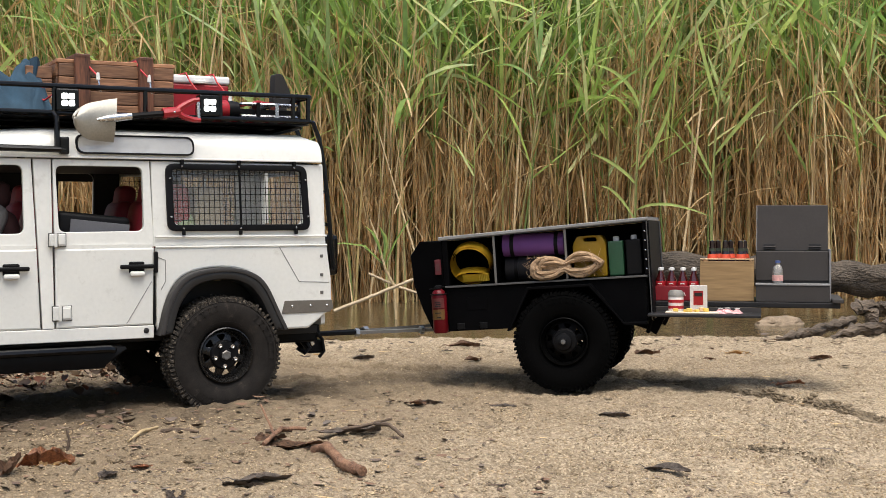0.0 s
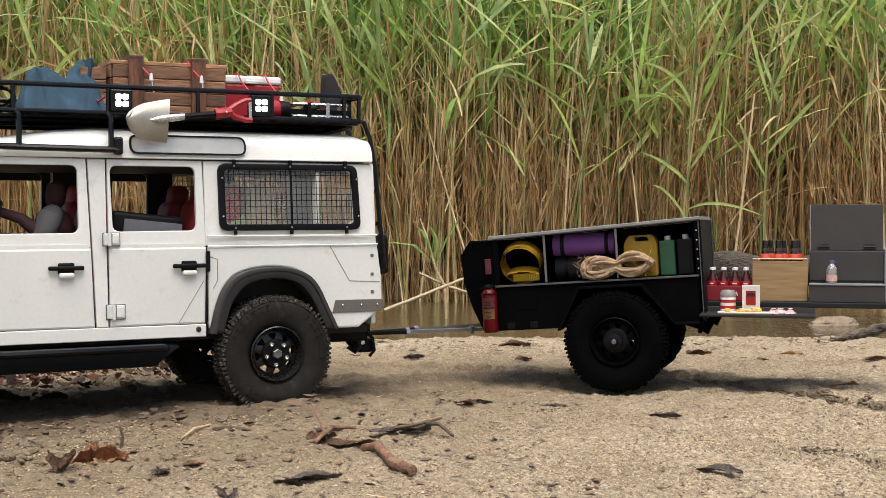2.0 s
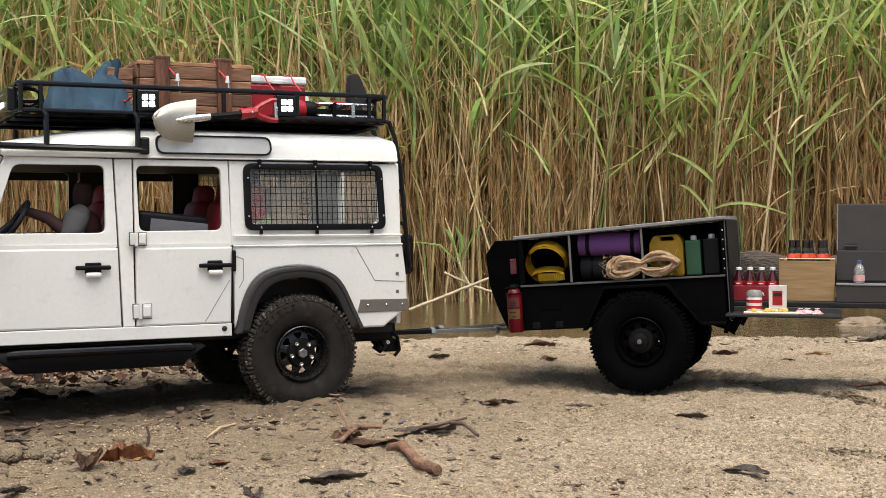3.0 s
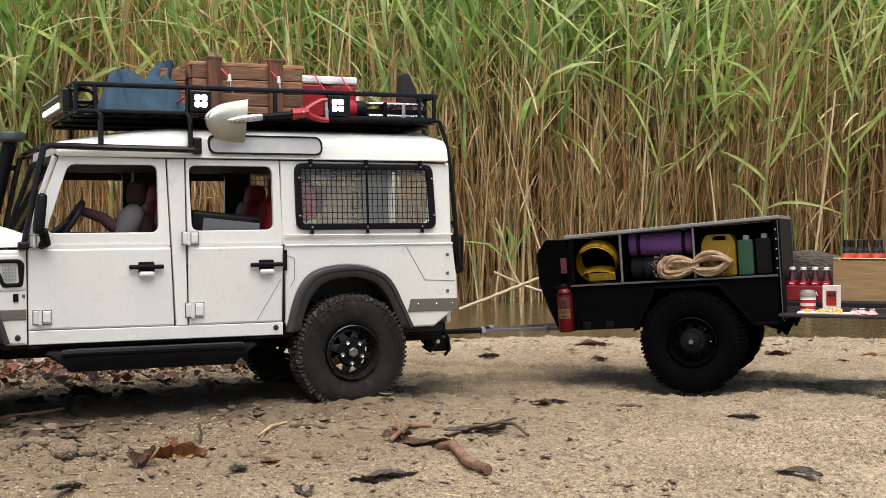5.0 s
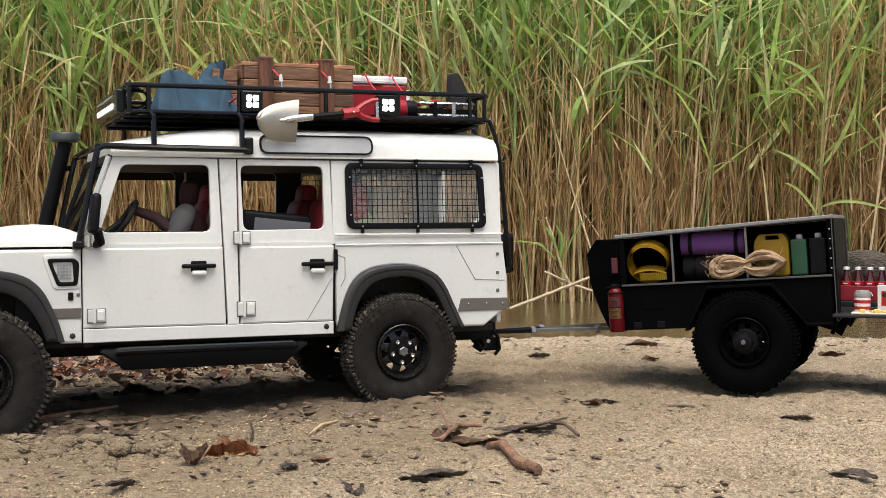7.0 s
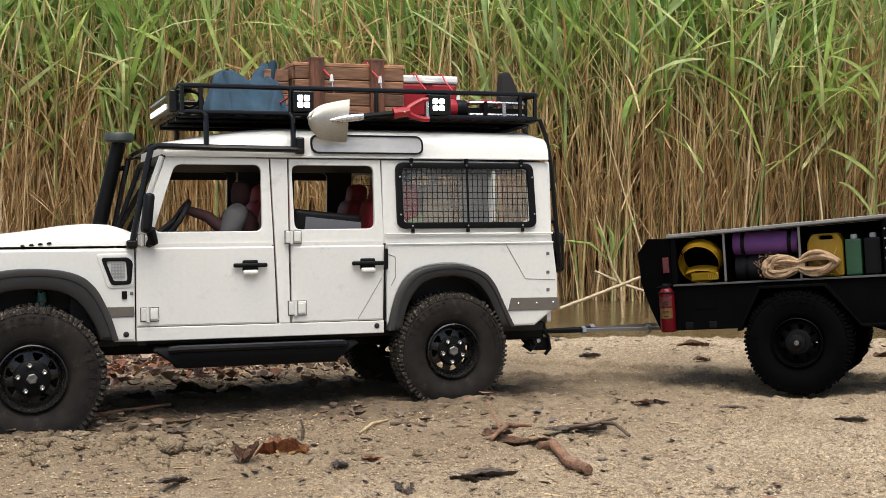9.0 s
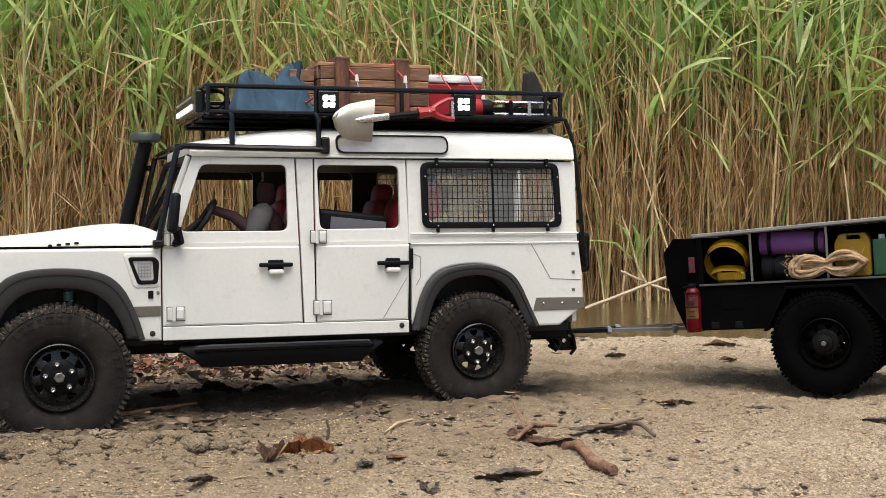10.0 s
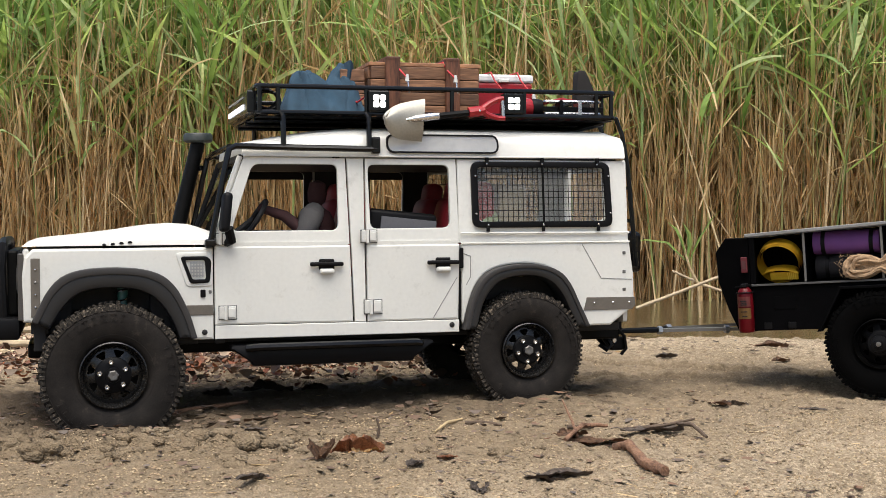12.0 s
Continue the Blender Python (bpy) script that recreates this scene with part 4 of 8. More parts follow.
for x in (-0.067, -0.085, -0.101):
    bolt(x, 0.0909, 0.0862, 0.0011, rear_band)
for z in (0.094, 0.104, 0.114, 0.124):
    bolt(0.412, 0.0908, z, 0.0010, corner)
for z in (0.131, 0.114, 0.098):
    slab("badge", -0.0978, -0.0948, z - 0.0014, z + 0.0014, 0.0897, 0.0906, ALLOYDARK, 0.0003)
for x, z in ((0.279, 0.0702), (0.0662, 0.0705)):
    bolt(x, 0.0900, z, 0.0024, car, DARK)
seam = tube([(-0.0555, 0.0901, 0.1395), (-0.0740, 0.0901, 0.1085), (-0.1035, 0.0901, 0.1070)], 0.00035, 5)
SOFTSEAM = mat("shallow_seam", (0.20, 0.20, 0.19), rough=0.8, vary=0.2)
part("panel_seam", seam, SOFTSEAM, car)
part("panel_seam", tube([(0.0830, 0.0901, 0.0770), (0.0612, 0.0901, 0.1120)], 0.0003, 5), SOFTSEAM, car, "faint diagonal scratch line")
part("panel_seam", tube([(0.0572, 0.0901, 0.1330), (0.0490, 0.0901, 0.1300), (0.0490, 0.0901, 0.1120), (0.0530, 0.0901, 0.1050)], 0.00035, 5), SOFTSEAM, car)
slab("door_latch", 0.0558, 0.0592, 0.1195, 0.1375, 0.0890, 0.0925, SATIN, 0.001)
slab("door_edge", 0.0580, 0.0592, 0.076, 0.117, 0.0890, 0.0906, SATIN, 0.0004)
for k in range(4):
    b = part("bonnet_vent", lathe([(0.0022, 0.0), (0.0021, 0.0010), (0.0012, 0.0017), (0.0, 0.0018)], 10, axis="Z"), SATIN, car, smooth=True)
    b.matrix_basis = pose(0.3585 - k * 0.0068, 0.0870, 0.1425 + k * 0.0006)

# alpine window in the roof side
def roofside(x, y, z):
    return (x, y - max(0.0, z - 0.2195) * 0.25, z)


al = rounded([(0.1225, 0.2196), (0.1225, 0.2362), (0.0210, 0.2362), (0.0210, 0.2196)], 0.0082, 6)
al_in = rounded([(0.1210, 0.2211), (0.1210, 0.2347), (0.0225, 0.2347), (0.0225, 0.2211)], 0.0066, 6)
af = part("roof_window", prism(al, 0.0820, 0.0880, [al_in], 0.0004, roofside), SATIN, car, "slim roof side window with black seal", smooth=True)
# the pane's reflections are put into its base colour as mottled grey
GREYPANE = mat("reflection_grey_pane", (0.42, 0.42, 0.40), rough=0.14, vary=0.22, scale=14, fine=60, bump=0.02, coat=0.8)
part("pane", prism(al_in, 0.0820, 0.0871, (), 0.0, roofside), GREYPANE, af, "glazed pane, pale grey in place of reflections")

# quarter window with wire guard, on both flanks
guard_out = rounded([(0.0465, 0.1545), (0.0470, 0.2128), (-0.0838, 0.2128), (-0.0858, 0.1545)], 0.008, 5)
guard_in = rounded([(0.0405, 0.1600), (0.0410, 0.2075), (-0.0780, 0.2075), (-0.0795, 0.1600)], 0.003, 3)
for sgn in (1, -1):
    bm = prism(guard_out, 0.0905, 0.0932, [guard_in], 0.0008, tumble)
    if sgn < 0:
        bmesh.ops.scale(bm, vec=(1, -1, 1), verts=bm.verts)
    gf = part("window_guard", bm, SATIN, car, "black window guard frame with wire grid", smooth=True)
    for k in range(25):
        x = 0.0380 - k * 0.00475
        thick = 0.0011 if k == 12 else 0.00036
        w = part("wire", tube([(x, sgn * 0.0920, 0.1590), (x, sgn * 0.0884, 0.2080)], thick, 5), BLACK, gf)
    for k in range(8):
        z = 0.1640 + k * 0.0056
        lean = (z - 0.146) * 0.075
        part("wire", tube([(0.0410, sgn * (0.0926 - lean), z), (-0.0790, sgn * (0.0926 - lean), z)], 0.00034, 5), BLACK, gf)
    for x, z in ((0.033, 0.2105), (-0.0185, 0.2105), (-0.071, 0.2105), (0.033, 0.1570), (-0.0185, 0.1570), (-0.071, 0.1570), (0.0437, 0.200), (0.0437, 0.167), (-0.0815, 0.200), (-0.0825, 0.167)):
        lean = (z - 0.146) * 0.075
        b = bolt(x, sgn * (0.0930 - lean), z, 0.0010, gf)
        if sgn < 0:
            b.matrix_basis = pose(x, -(0.0930 - lean), z, 0, 0, 180)
    for x in (0.033, -0.0185, -0.071):
        part("clip", box(x - 0.0013, x + 0.0013, min(sgn * 0.086, sgn * 0.0905), max(sgn * 0.086, sgn * 0.0905), 0.2120, 0.2162, 0.0004), SATIN, gf)
        part("clip", box(x - 0.0013, x + 0.0013, min(sgn * 0.090, sgn * 0.093), max(sgn * 0.090, sgn * 0.093), 0.1510, 0.1548, 0.0004), SATIN, gf)
    bm = prism(guard_in, 0.0862, 0.0868, (), 0.0, tumble)
    if sgn < 0:
        bmesh.ops.scale(bm, vec=(1, -1, 1), verts=bm.verts)
    pane = part("window_pane", bm, SMOKE, car, "clear quarter window pane")
    pane.visible_shadow = False
    part("window_divider", box(-0.0475, -0.0440, sgn * 0.0835 - 0.0008, sgn * 0.0835 + 0.0008, 0.161, 0.206, 0.0003), WHITE, car)

# mirror
mir = part("door_mirror", box(-0.0040, 0.0040, -0.0055, 0.0055, -0.0165, 0.0165, 0.0035, seg=3), SATIN, car, "black door mirror", smooth=True)
mir.matrix_basis = pose(0.2620, 0.1010, 0.1690, 6, -8, 12)
part("mirror_arm", tube([(0.2600, 0.0890, 0.1445), (0.2570, 0.0960, 0.1455), (0.2600, 0.1010, 0.1560)], 0.0040, 8), SATIN, car, smooth=True)
# snorkel on the far wing
sn = part("snorkel", tube([(0.292, -0.0935, 0.128), (0.2865, -0.0935, 0.150), (0.2815, -0.0935, 0.172), (0.2655, -0.0935, 0.238)], [0.0062, 0.0068, 0.0070, 0.0066], 16), BLACK, car, "black air-intake snorkel", smooth=True)
sc = part("snorkel_cap", lathe([(0.0, 0.0), (0.0115, 0.0), (0.0138, 0.0018), (0.0138, 0.0072), (0.0125, 0.0090), (0.0, 0.0098)], 20, axis="Z"), mat("dark_green_cap", (0.022, 0.028, 0.026), rough=0.5), sn, "dark grey snorkel cap", smooth=True)
sc.matrix_basis = pose(0.2655, -0.0935, 0.2375)
# front bumper and bull bar
part("front_bumper", box(0.4240, 0.4420, -0.088, 0.088, 0.068, 0.086, 0.003), SATIN, car, smooth=True)
for sgn in (1, -1):
    part("bull_bar", tube([(0.437, sgn * 0.078, 0.083), (0.4385, sgn * 0.080, 0.125), (0.4370, sgn * 0.074, 0.1435), (0.4370, sgn * 0.060, 0.1460), (0.4370, 0.0, 0.1460)], 0.0040, 8), SATIN, car, smooth=True)
    part("bull_bar", tube([(0.437, sgn * 0.045, 0.083), (0.4375, sgn * 0.045, 0.145)], 0.0035, 8), SATIN, car, smooth=True)
    part("lamp_ring", lathe([(0.016, -0.003), (0.0175, 0.0), (0.0165, 0.004), (0.013, 0.0055), (0.0, 0.006)], 20), ALLOYDARK, car, "round headlamp", smooth=True).matrix_basis = pose(0.4215, sgn * 0.064, 0.116, 0, 0, -90)
part("winch_box", box(0.4250, 0.4400, -0.035, 0.035, 0.0865, 0.104, 0.002), SATIN, car)
# taupe strip behind the bumper, its colour darkened for the shaded front face
slab("front_edge", 0.4205, 0.4255, 0.083, 0.137, 0.075, 0.0884, mat("shaded_taupe_trim", (0.055, 0.05, 0.045), rough=0.5, vary=0.15), 0.001)

# dark wheel wells
for cx in (FRONT, REAR):
    part("wheel_well", box(cx - 0.060, cx + 0.060, -0.062, 0.062, 0.088, 0.1385, 0.002), DARK, car)
    for sgn in (1, -1):
        part("well_roof", box(cx - 0.058, cx + 0.058, min(sgn * 0.062, sgn * 0.084), max(sgn * 0.062, sgn * 0.084), 0.126, 0.1385, 0.001), DARK, car)
for sgn in (1, -1):
    for x0, x1 in ((0.284, 0.300), (0.402, 0.416), (-0.062, -0.050), (0.050, 0.060)):
        part("arch_liner", box(x0, x1, min(sgn * 0.060, sgn * 0.0835), max(sgn * 0.060, sgn * 0.0835), 0.060 if 0.2 < x0 < 0.35 else 0.072, 0.130, 0.001), DARK, car)
    for x0, x1 in ((0.300, 0.322), (0.384, 0.402)):
        part("arch_liner", box(x0, x1, min(sgn * 0.060, sgn * 0.076), max(sgn * 0.060, sgn * 0.076), 0.070, 0.126, 0.001), DARK, car)
part("radiator_cowl", box(0.4252, 0.4345, -0.070, 0.0740, 0.0865, 0.1395, 0.002), BLACK, car)
part("front_liner", box(0.404, 0.414, -0.084, 0.084, 0.058, 0.128, 0.001), DARK, car)
sh = part("shock_absorber", tube([(0.345, 0.074, 0.075), (0.343, 0.070, 0.128)], 0.0042, 10), mat("teal_spring", (0.03, 0.13, 0.13), rough=0.4), car, "teal coil-over damper", smooth=True)
coil_ = [(0.0055 * math.cos(k * 0.7), 0.0055 * math.sin(k * 0.7), -0.022 + k * 0.0009) for k in range(54)]
part("spring", tube(coil_, 0.0008, 5), STEEL, sh).matrix_basis = pose(0.344, 0.072, 0.1015)

# ---- cabin ----
part("dashboard", box(0.235, 0.262, -0.080, 0.080, 0.130, 0.152, 0.004), DARK, car, smooth=True)
sw = bmesh.new()
tube([(0.018 * math.cos(2 * math.pi * k / 20), 0.018 * math.sin(2 * math.pi * k / 20), 0) for k in range(20)], 0.0022, 6, True, sw)
tube([(-0.018, 0, 0), (0, 0, -0.003), (0.018, 0, 0)], 0.0018, 6, bm=sw)
part("steering_wheel", sw, DARK, car, smooth=True).matrix_basis = pose(0.2300, 0.042, 0.164, 0, 58, 0)
part("steering_column", tube([(0.232, 0.042, 0.163), (0.255, 0.042, 0.145)], 0.003, 8), DARK, car)


def seat(x, y, colour):
    s = part("seat", box(-0.024, 0.028, -0.026, 0.026, 0.0, 0.026, 0.008, seg=3), colour, car, "dark red car seat", smooth=True)
    s.matrix_basis = pose(x, y, 0.098)
    back = part("seat_back", box(-0.013, 0.011, -0.026, 0.026, -0.002, 0.070, 0.009, seg=3), colour, s, smooth=True)
    back.matrix_basis = pose(-0.020, 0, 0.016, 0, -14, 0)
    head = part("headrest", box(-0.008, 0.008, -0.015, 0.015, -0.004, 0.019, 0.006, seg=3), colour, s, smooth=True)
    head.matrix_basis = pose(-0.036, 0, 0.080, 0, -10, 0)


SEATRED = mat("seat_red", (0.22, 0.010, 0.018), rough=0.6, vary=0.25, bump=0.1)
seat(0.178, 0.042, SEATRED)
seat(0.178, -0.042, SEATRED)
seat(0.085, 0.040, SEATRED)
seat(0.085, -0.040, SEATRED)
part("cargo_cushion", box(0.018, 0.040, 0.040, 0.070, 0.150, 0.196, 0.008, seg=3), RED, car, "red cushion behind rear window", smooth=True)
part("cargo_box", box(-0.012, 0.014, 0.000, 0.066, 0.110, 0.193, 0.003), mat("tan_card", (0.46, 0.38, 0.25), rough=0.8, vary=0.2, scale=40), car, "tan cardboard box behind rear window")
part("cargo_bag", lathe([(0.0, 0.0), (0.016, 0.002), (0.019, 0.02), (0.015, 0.05), (0.008, 0.062), (0.0, 0.064)], 16, axis="Z"), mat("pale_green_cloth", (0.34, 0.42, 0.20), rough=0.85, vary=0.25), car, "pale green bag behind rear window", smooth=True).matrix_basis = pose(0.026, 0.056, 0.112)
part("partition", box(-0.002, 0.002, -0.080, -0.022, 0.070, 0.208, 0.001), DARK, car)
part("far_lining", prism([(0.155, 0.150), (0.155, 0.2095), (0.100, 0.2095), (0.100, 0.150)], -0.0855, -0.0840, (), 0, tumble), DARK, car)
part("far_lining", prism([(0.0660, 0.1420), (0.0660, 0.2094), (0.0420, 0.2094), (0.0420, 0.1420)], -0.0848, -0.0834, (), 0, tumble), DARK, car)
part("header_lining", box(0.06, 0.235, -0.0835, -0.0815, 0.2020, 0.2094, 0.0005), DARK, car)

doll = bmesh.new()
lathe([(0.0, 0.0), (0.015, 0.002), (0.016, 0.02), (0.018, 0.036), (0.013, 0.046), (0.006, 0.05), (0.005, 0.052), (0.0078, 0.055), (0.0086, 0.063), (0.0070, 0.071), (0.0, 0.074)], 18, doll, "Z")
body_faces = len(doll.faces)
tube([(0.003, 0.012, 0.046), (0.008, 0.021, 0.041), (0.011, 0.023, 0.030), (0.016, 0.022, 0.022)], [0.0085, 0.0105, 0.0095, 0.0070], 12, bm=doll)
sleeve_faces = len(doll.faces)
tube([(0.013, 0.022, 0.027), (0.030, 0.017, 0.040), (0.050, 0.004, 0.046)], [0.0060, 0.0048, 0.0036], 10, bm=doll)
dob = part("driver_doll", doll, mat("doll_plain", (0.034, 0.009, 0.009), rough=0.85, vary=0.2), None, "plain driver doll with pale sleeve seated behind the wheel", smooth=True)
dob.data.materials.append(mat("doll_sleeve", (0.075, 0.072, 0.072), rough=0.85, vary=0.15))
for poly in dob.data.polygons[body_faces:sleeve_faces]:
    poly.material_index = 1
tagged(dob, "", "doll")
dob.matrix_world = CAR @ pose(0.180, 0.044, 0.1240, 0, -4, 0)
tablet = thing("storage_case", CAR @ pose(0.106, 0.060, 0.1440, 0, -6, 0), "black case with pale grey panel on rear seat", "case")
part("case_body", box(-0.030, 0.032, -0.018, 0.0140, 0.0, 0.0255, 0.004, seg=3), SATIN, tablet, smooth=True)
part("case_panel", box(-0.029, 0.021, 0.0142, 0.0150, 0.004, 0.0195, 0.0003), mat("pale_panel", (0.11, 0.11, 0.12), rough=0.5, vary=0.1), tablet, "pale grey panel")

# ---- exoskeleton bars, roof rack ----
for sgn in (1, -1):
    y = sgn * 0.0890
    part("roof_bar", tube([(0.132, y, 0.2225), (0.20, y, 0.2232), (0.252, y, 0.2240), (0.2575, y, 0.2215), (0.2625, sgn * 0.0905, 0.200), (0.2705, sgn * 0.0925, 0.160), (0.2740, sgn * 0.0925, 0.1430)], 0.0027, 8), RACKBLACK, car, "black steel roof bar", smooth=True)
    part("bar_foot", box(0.2695, 0.2785, min(sgn * 0.088, sgn * 0.096), max(sgn * 0.088, sgn * 0.096), 0.1405, 0.1470, 0.0015), RACKBLACK, car)
    part("bar_foot", box(0.1290, 0.1365, min(sgn * 0.083, sgn * 0.0915), max(sgn * 0.083, sgn * 0.0915), 0.2185, 0.2330, 0.0015), RACKBLACK, car)
    for x in (0.2120, 0.1385):
        foot = 0.2240 if x > 0.13 else 0.2185
        part("rack_leg", tube([(x + 0.001, sgn * 0.080, 0.2530), (x, sgn * 0.0875, 0.2490), (x, sgn * 0.0890, 0.2400), (x, sgn * (0.0890 if x > 0.13 else 0.084), foot)], 0.0024, 8), RACKBLACK, car, smooth=True)
part("cross_bar", tube([(0.2570, -0.089, 0.2235), (0.2570, 0.089, 0.2235)], 0.0026, 8), RACKBLACK, car, smooth=True)
part("cross_bar", tube([(0.2620, -0.0900, 0.2130), (0.2655, -0.0930, 0.2130)], 0.0026, 8), RACKBLACK, car, smooth=True)
part("ladder", tube([(-0.090, 0.072, 0.2540), (-0.0970, 0.072, 0.2530), (-0.1030, 0.072, 0.2380), (-0.1085, 0.072, 0.2080), (-0.1150, 0.072, 0.1340), (-0.1170, 0.072, 0.1180)], 0.0022, 8), RACKBLACK, car, "black rear ladder rail", smooth=True)
part("ladder", tube([(-0.090, 0.030, 0.2540), (-0.0970, 0.030, 0.2530), (-0.1030, 0.030, 0.2380), (-0.1085, 0.030, 0.2080), (-0.1150, 0.030, 0.1340), (-0.1170, 0.030, 0.1180)], 0.0022, 8), RACKBLACK, car, "black rear ladder rail", smooth=True)
for z, x in ((0.22, -0.106), (0.19, -0.110), (0.16, -0.1127), (0.13, -0.1153)):
    part("ladder_rung", tube([(x, 0.030, z), (x, 0.072, z)], 0.0018, 6), RACKBLACK, car)
part("spare_block", box(-0.125, -0.110, -0.05, 0.066, 0.112, 0.150, 0.004), RACKBLACK, car)

rack = thing("roof_rack", CAR @ pose(0, 0, 0), "black tubular steel roof rack on white model vehicle", "roof rack")
X0, X1, RY = -0.092, 0.2325, 0.080


def ring(z, r):
    pts = rounded([(X0, -RY), (X0, RY), (X1, RY), (X1, -RY)], 0.006, 4)
    return tube([(x, y, z) for x, y in pts], r, 8, True)


part("top_rail", ring(0.2755, 0.0022), RACKBLACK, rack, smooth=True)
part("lower_rail", ring(0.2535, 0.0021), RACKBLACK, rack, smooth=True)
for x in (0.2305, 0.2150, 0.1385, 0.0620, -0.0050, -0.0740, -0.0885):
    for sgn in (1, -1):
        part("post", tube([(x, sgn * RY, 0.2540), (x, sgn * RY, 0.2750)], 0.0020, 8), RACKBLACK, rack, smooth=True)
for y in (-0.05, -0.02, 0.02, 0.05):
    part("post", tube([(X0, y, 0.2540), (X0, y, 0.2750)], 0.0020, 8), RACKBLACK, rack, smooth=True)
for k in range(22):
    x = X0 + 0.006 + k * (X1 - X0 - 0.012) / 21
    part("slat", box(x - 0.0035, x + 0.0035, -RY, RY, 0.2512, 0.2532, 0.0004), RACKBLACK, rack)
part("mesh_floor", box(X0 + 0.002, X1 - 0.002, -RY + 0.002, RY - 0.002, 0.2500, 0.2508), BLACK, rack)
for y in (-0.055, 0.0, 0.055):
    part("bearer", tube([(X0, y, 0.2492), (X1, y, 0.2492)], 0.0022, 6), RACKBLACK, rack)
part("brace", tube([(-0.088, 0.060, 0.2500), (-0.050, 0.060, 0.2400), (-0.02, 0.060, 0.2395)], 0.0028, 8), RACKBLACK, rack, smooth=True)
LED = glow("white_led", (1.0, 0.98, 0.94), 4.0)
for x in (0.1285, 0.0065):
    lamp = thing("side_lamp", CAR @ pose(x, 0.0800, 0.2640), "square white LED work lamp, lit, on roof rack", "lamp", "work lamps on the rack")
    part("housing", box(-0.0092, 0.0092, -0.005, 0.0055, -0.0092, 0.0092, 0.0012), RACKBLACK, lamp)
    for i in (-1, 1):
        for k in (-1, 1):
            part("lens", prism(rounded([(i * 0.0029 - 0.0024, k * 0.0029 - 0.0024), (i * 0.0029 + 0.0024, k * 0.0029 - 0.0024), (i * 0.0029 + 0.0024, k * 0.0029 + 0.0024), (i * 0.0029 - 0.0024, k * 0.0029 + 0.0024)], 0.0014), 0.0054, 0.0064), LED, lamp, "glowing white lens")
BARLED = glow("bar_led", (0.9, 0.93, 1.0), 0.9)
bar = thing("light_bar", CAR @ pose(0.2355, 0, 0.2630), "wide black LED light bar on rack front, lit", "light bar")
part("housing", box(-0.004, 0.004, -0.070, 0.070, -0.0095, 0.0095, 0.001), RACKBLACK, bar)
for k in range(1, 12):
    for z, zz in ((0.0046, 0.0062), (-0.0052, -0.0006)):
        part("lens", box(0.0040, 0.0050, -0.0675 + k * 0.0097, -0.0600 + k * 0.0097, z, zz, 0.0004), BARLED if z < 0 else ALLOY, bar, "glowing white lens" if z < 0 else "clear lens")
# ---- load on the roof rack ----
FLOOR = 0.2534
ROPERED = mat("red_cord", (0.45, 0.02, 0.025), rough=0.6, vary=0.2, fine=1800, bump=0.3)
WOOD = mat("reddish_wood", (0.125, 0.050, 0.024), rough=0.62, vary=0.55, scale=110, fine=600, bump=0.4, depth=0.0008, second=(0.42, 0.21, 0.105), obj=0.4, stretch=(0.12, 1.0, 1.0))
crate = thing("wooden_crate", CAR @ pose(0.0760, 0.006, FLOOR), "reddish stained wooden crate with battens strapped on rack", "crate")
CL, CD, CH = 0.050, 0.036, 0.046
for k in range(4):
    z0 = k * CH / 4
    for sgn in (1, -1):
        part("plank", box(-CL, CL, sgn * CD - 0.002, sgn * CD + 0.002, z0 + 0.0003, z0 + CH / 4 - 0.0003, 0.0006), WOOD, crate)
        part("plank", box(sgn * CL - 0.002, sgn * CL + 0.002, -CD + 0.0022, CD - 0.0022, z0 + 0.0003, z0 + CH / 4 - 0.0003, 0.0006), WOOD, crate)
for k in range(5):
    y0 = -CD - 0.002 + k * (2 * CD + 0.004) / 5
    part("plank", box(-CL - 0.002, CL + 0.002, y0 + 0.0003, y0 + (2 * CD + 0.004) / 5 - 0.0003, CH, CH + 0.0035, 0.0006), WOOD, crate)
BATTEN = mat("dark_red_batten", (0.060, 0.020, 0.010), rough=0.6, vary=0.5, scale=120, fine=700, bump=0.5, depth=0.0008, second=(0.21, 0.080, 0.038), obj=0.3, stretch=(1.0, 1.0, 0.15))
for x in (0.031, -0.0245):
    for sgn in (1, -1):
        part("batten", box(x - 0.0065, x + 0.0065, sgn * CD + (0.0022 if sgn > 0 else -0.0072), sgn * CD + (0.0072 if sgn > 0 else -0.0022), 0.0005, CH + 0.0065, 0.0009), BATTEN, crate)
    part("batten", box(x - 0.0065, x + 0.0065, -CD - 0.0072, CD + 0.0072, CH + 0.0036, CH + 0.0080, 0.0009), BATTEN, crate)
box2 = thing("wooden_box", CAR @ pose(0.1415, 0.012, FLOOR), "small stained wooden box beside the crate", "box")
for k in range(4):
    part("plank", box(-0.0110, 0.0110, -0.026, 0.026, k * 0.0108, k * 0.0108 + 0.0104, 0.0007), WOOD, box2)


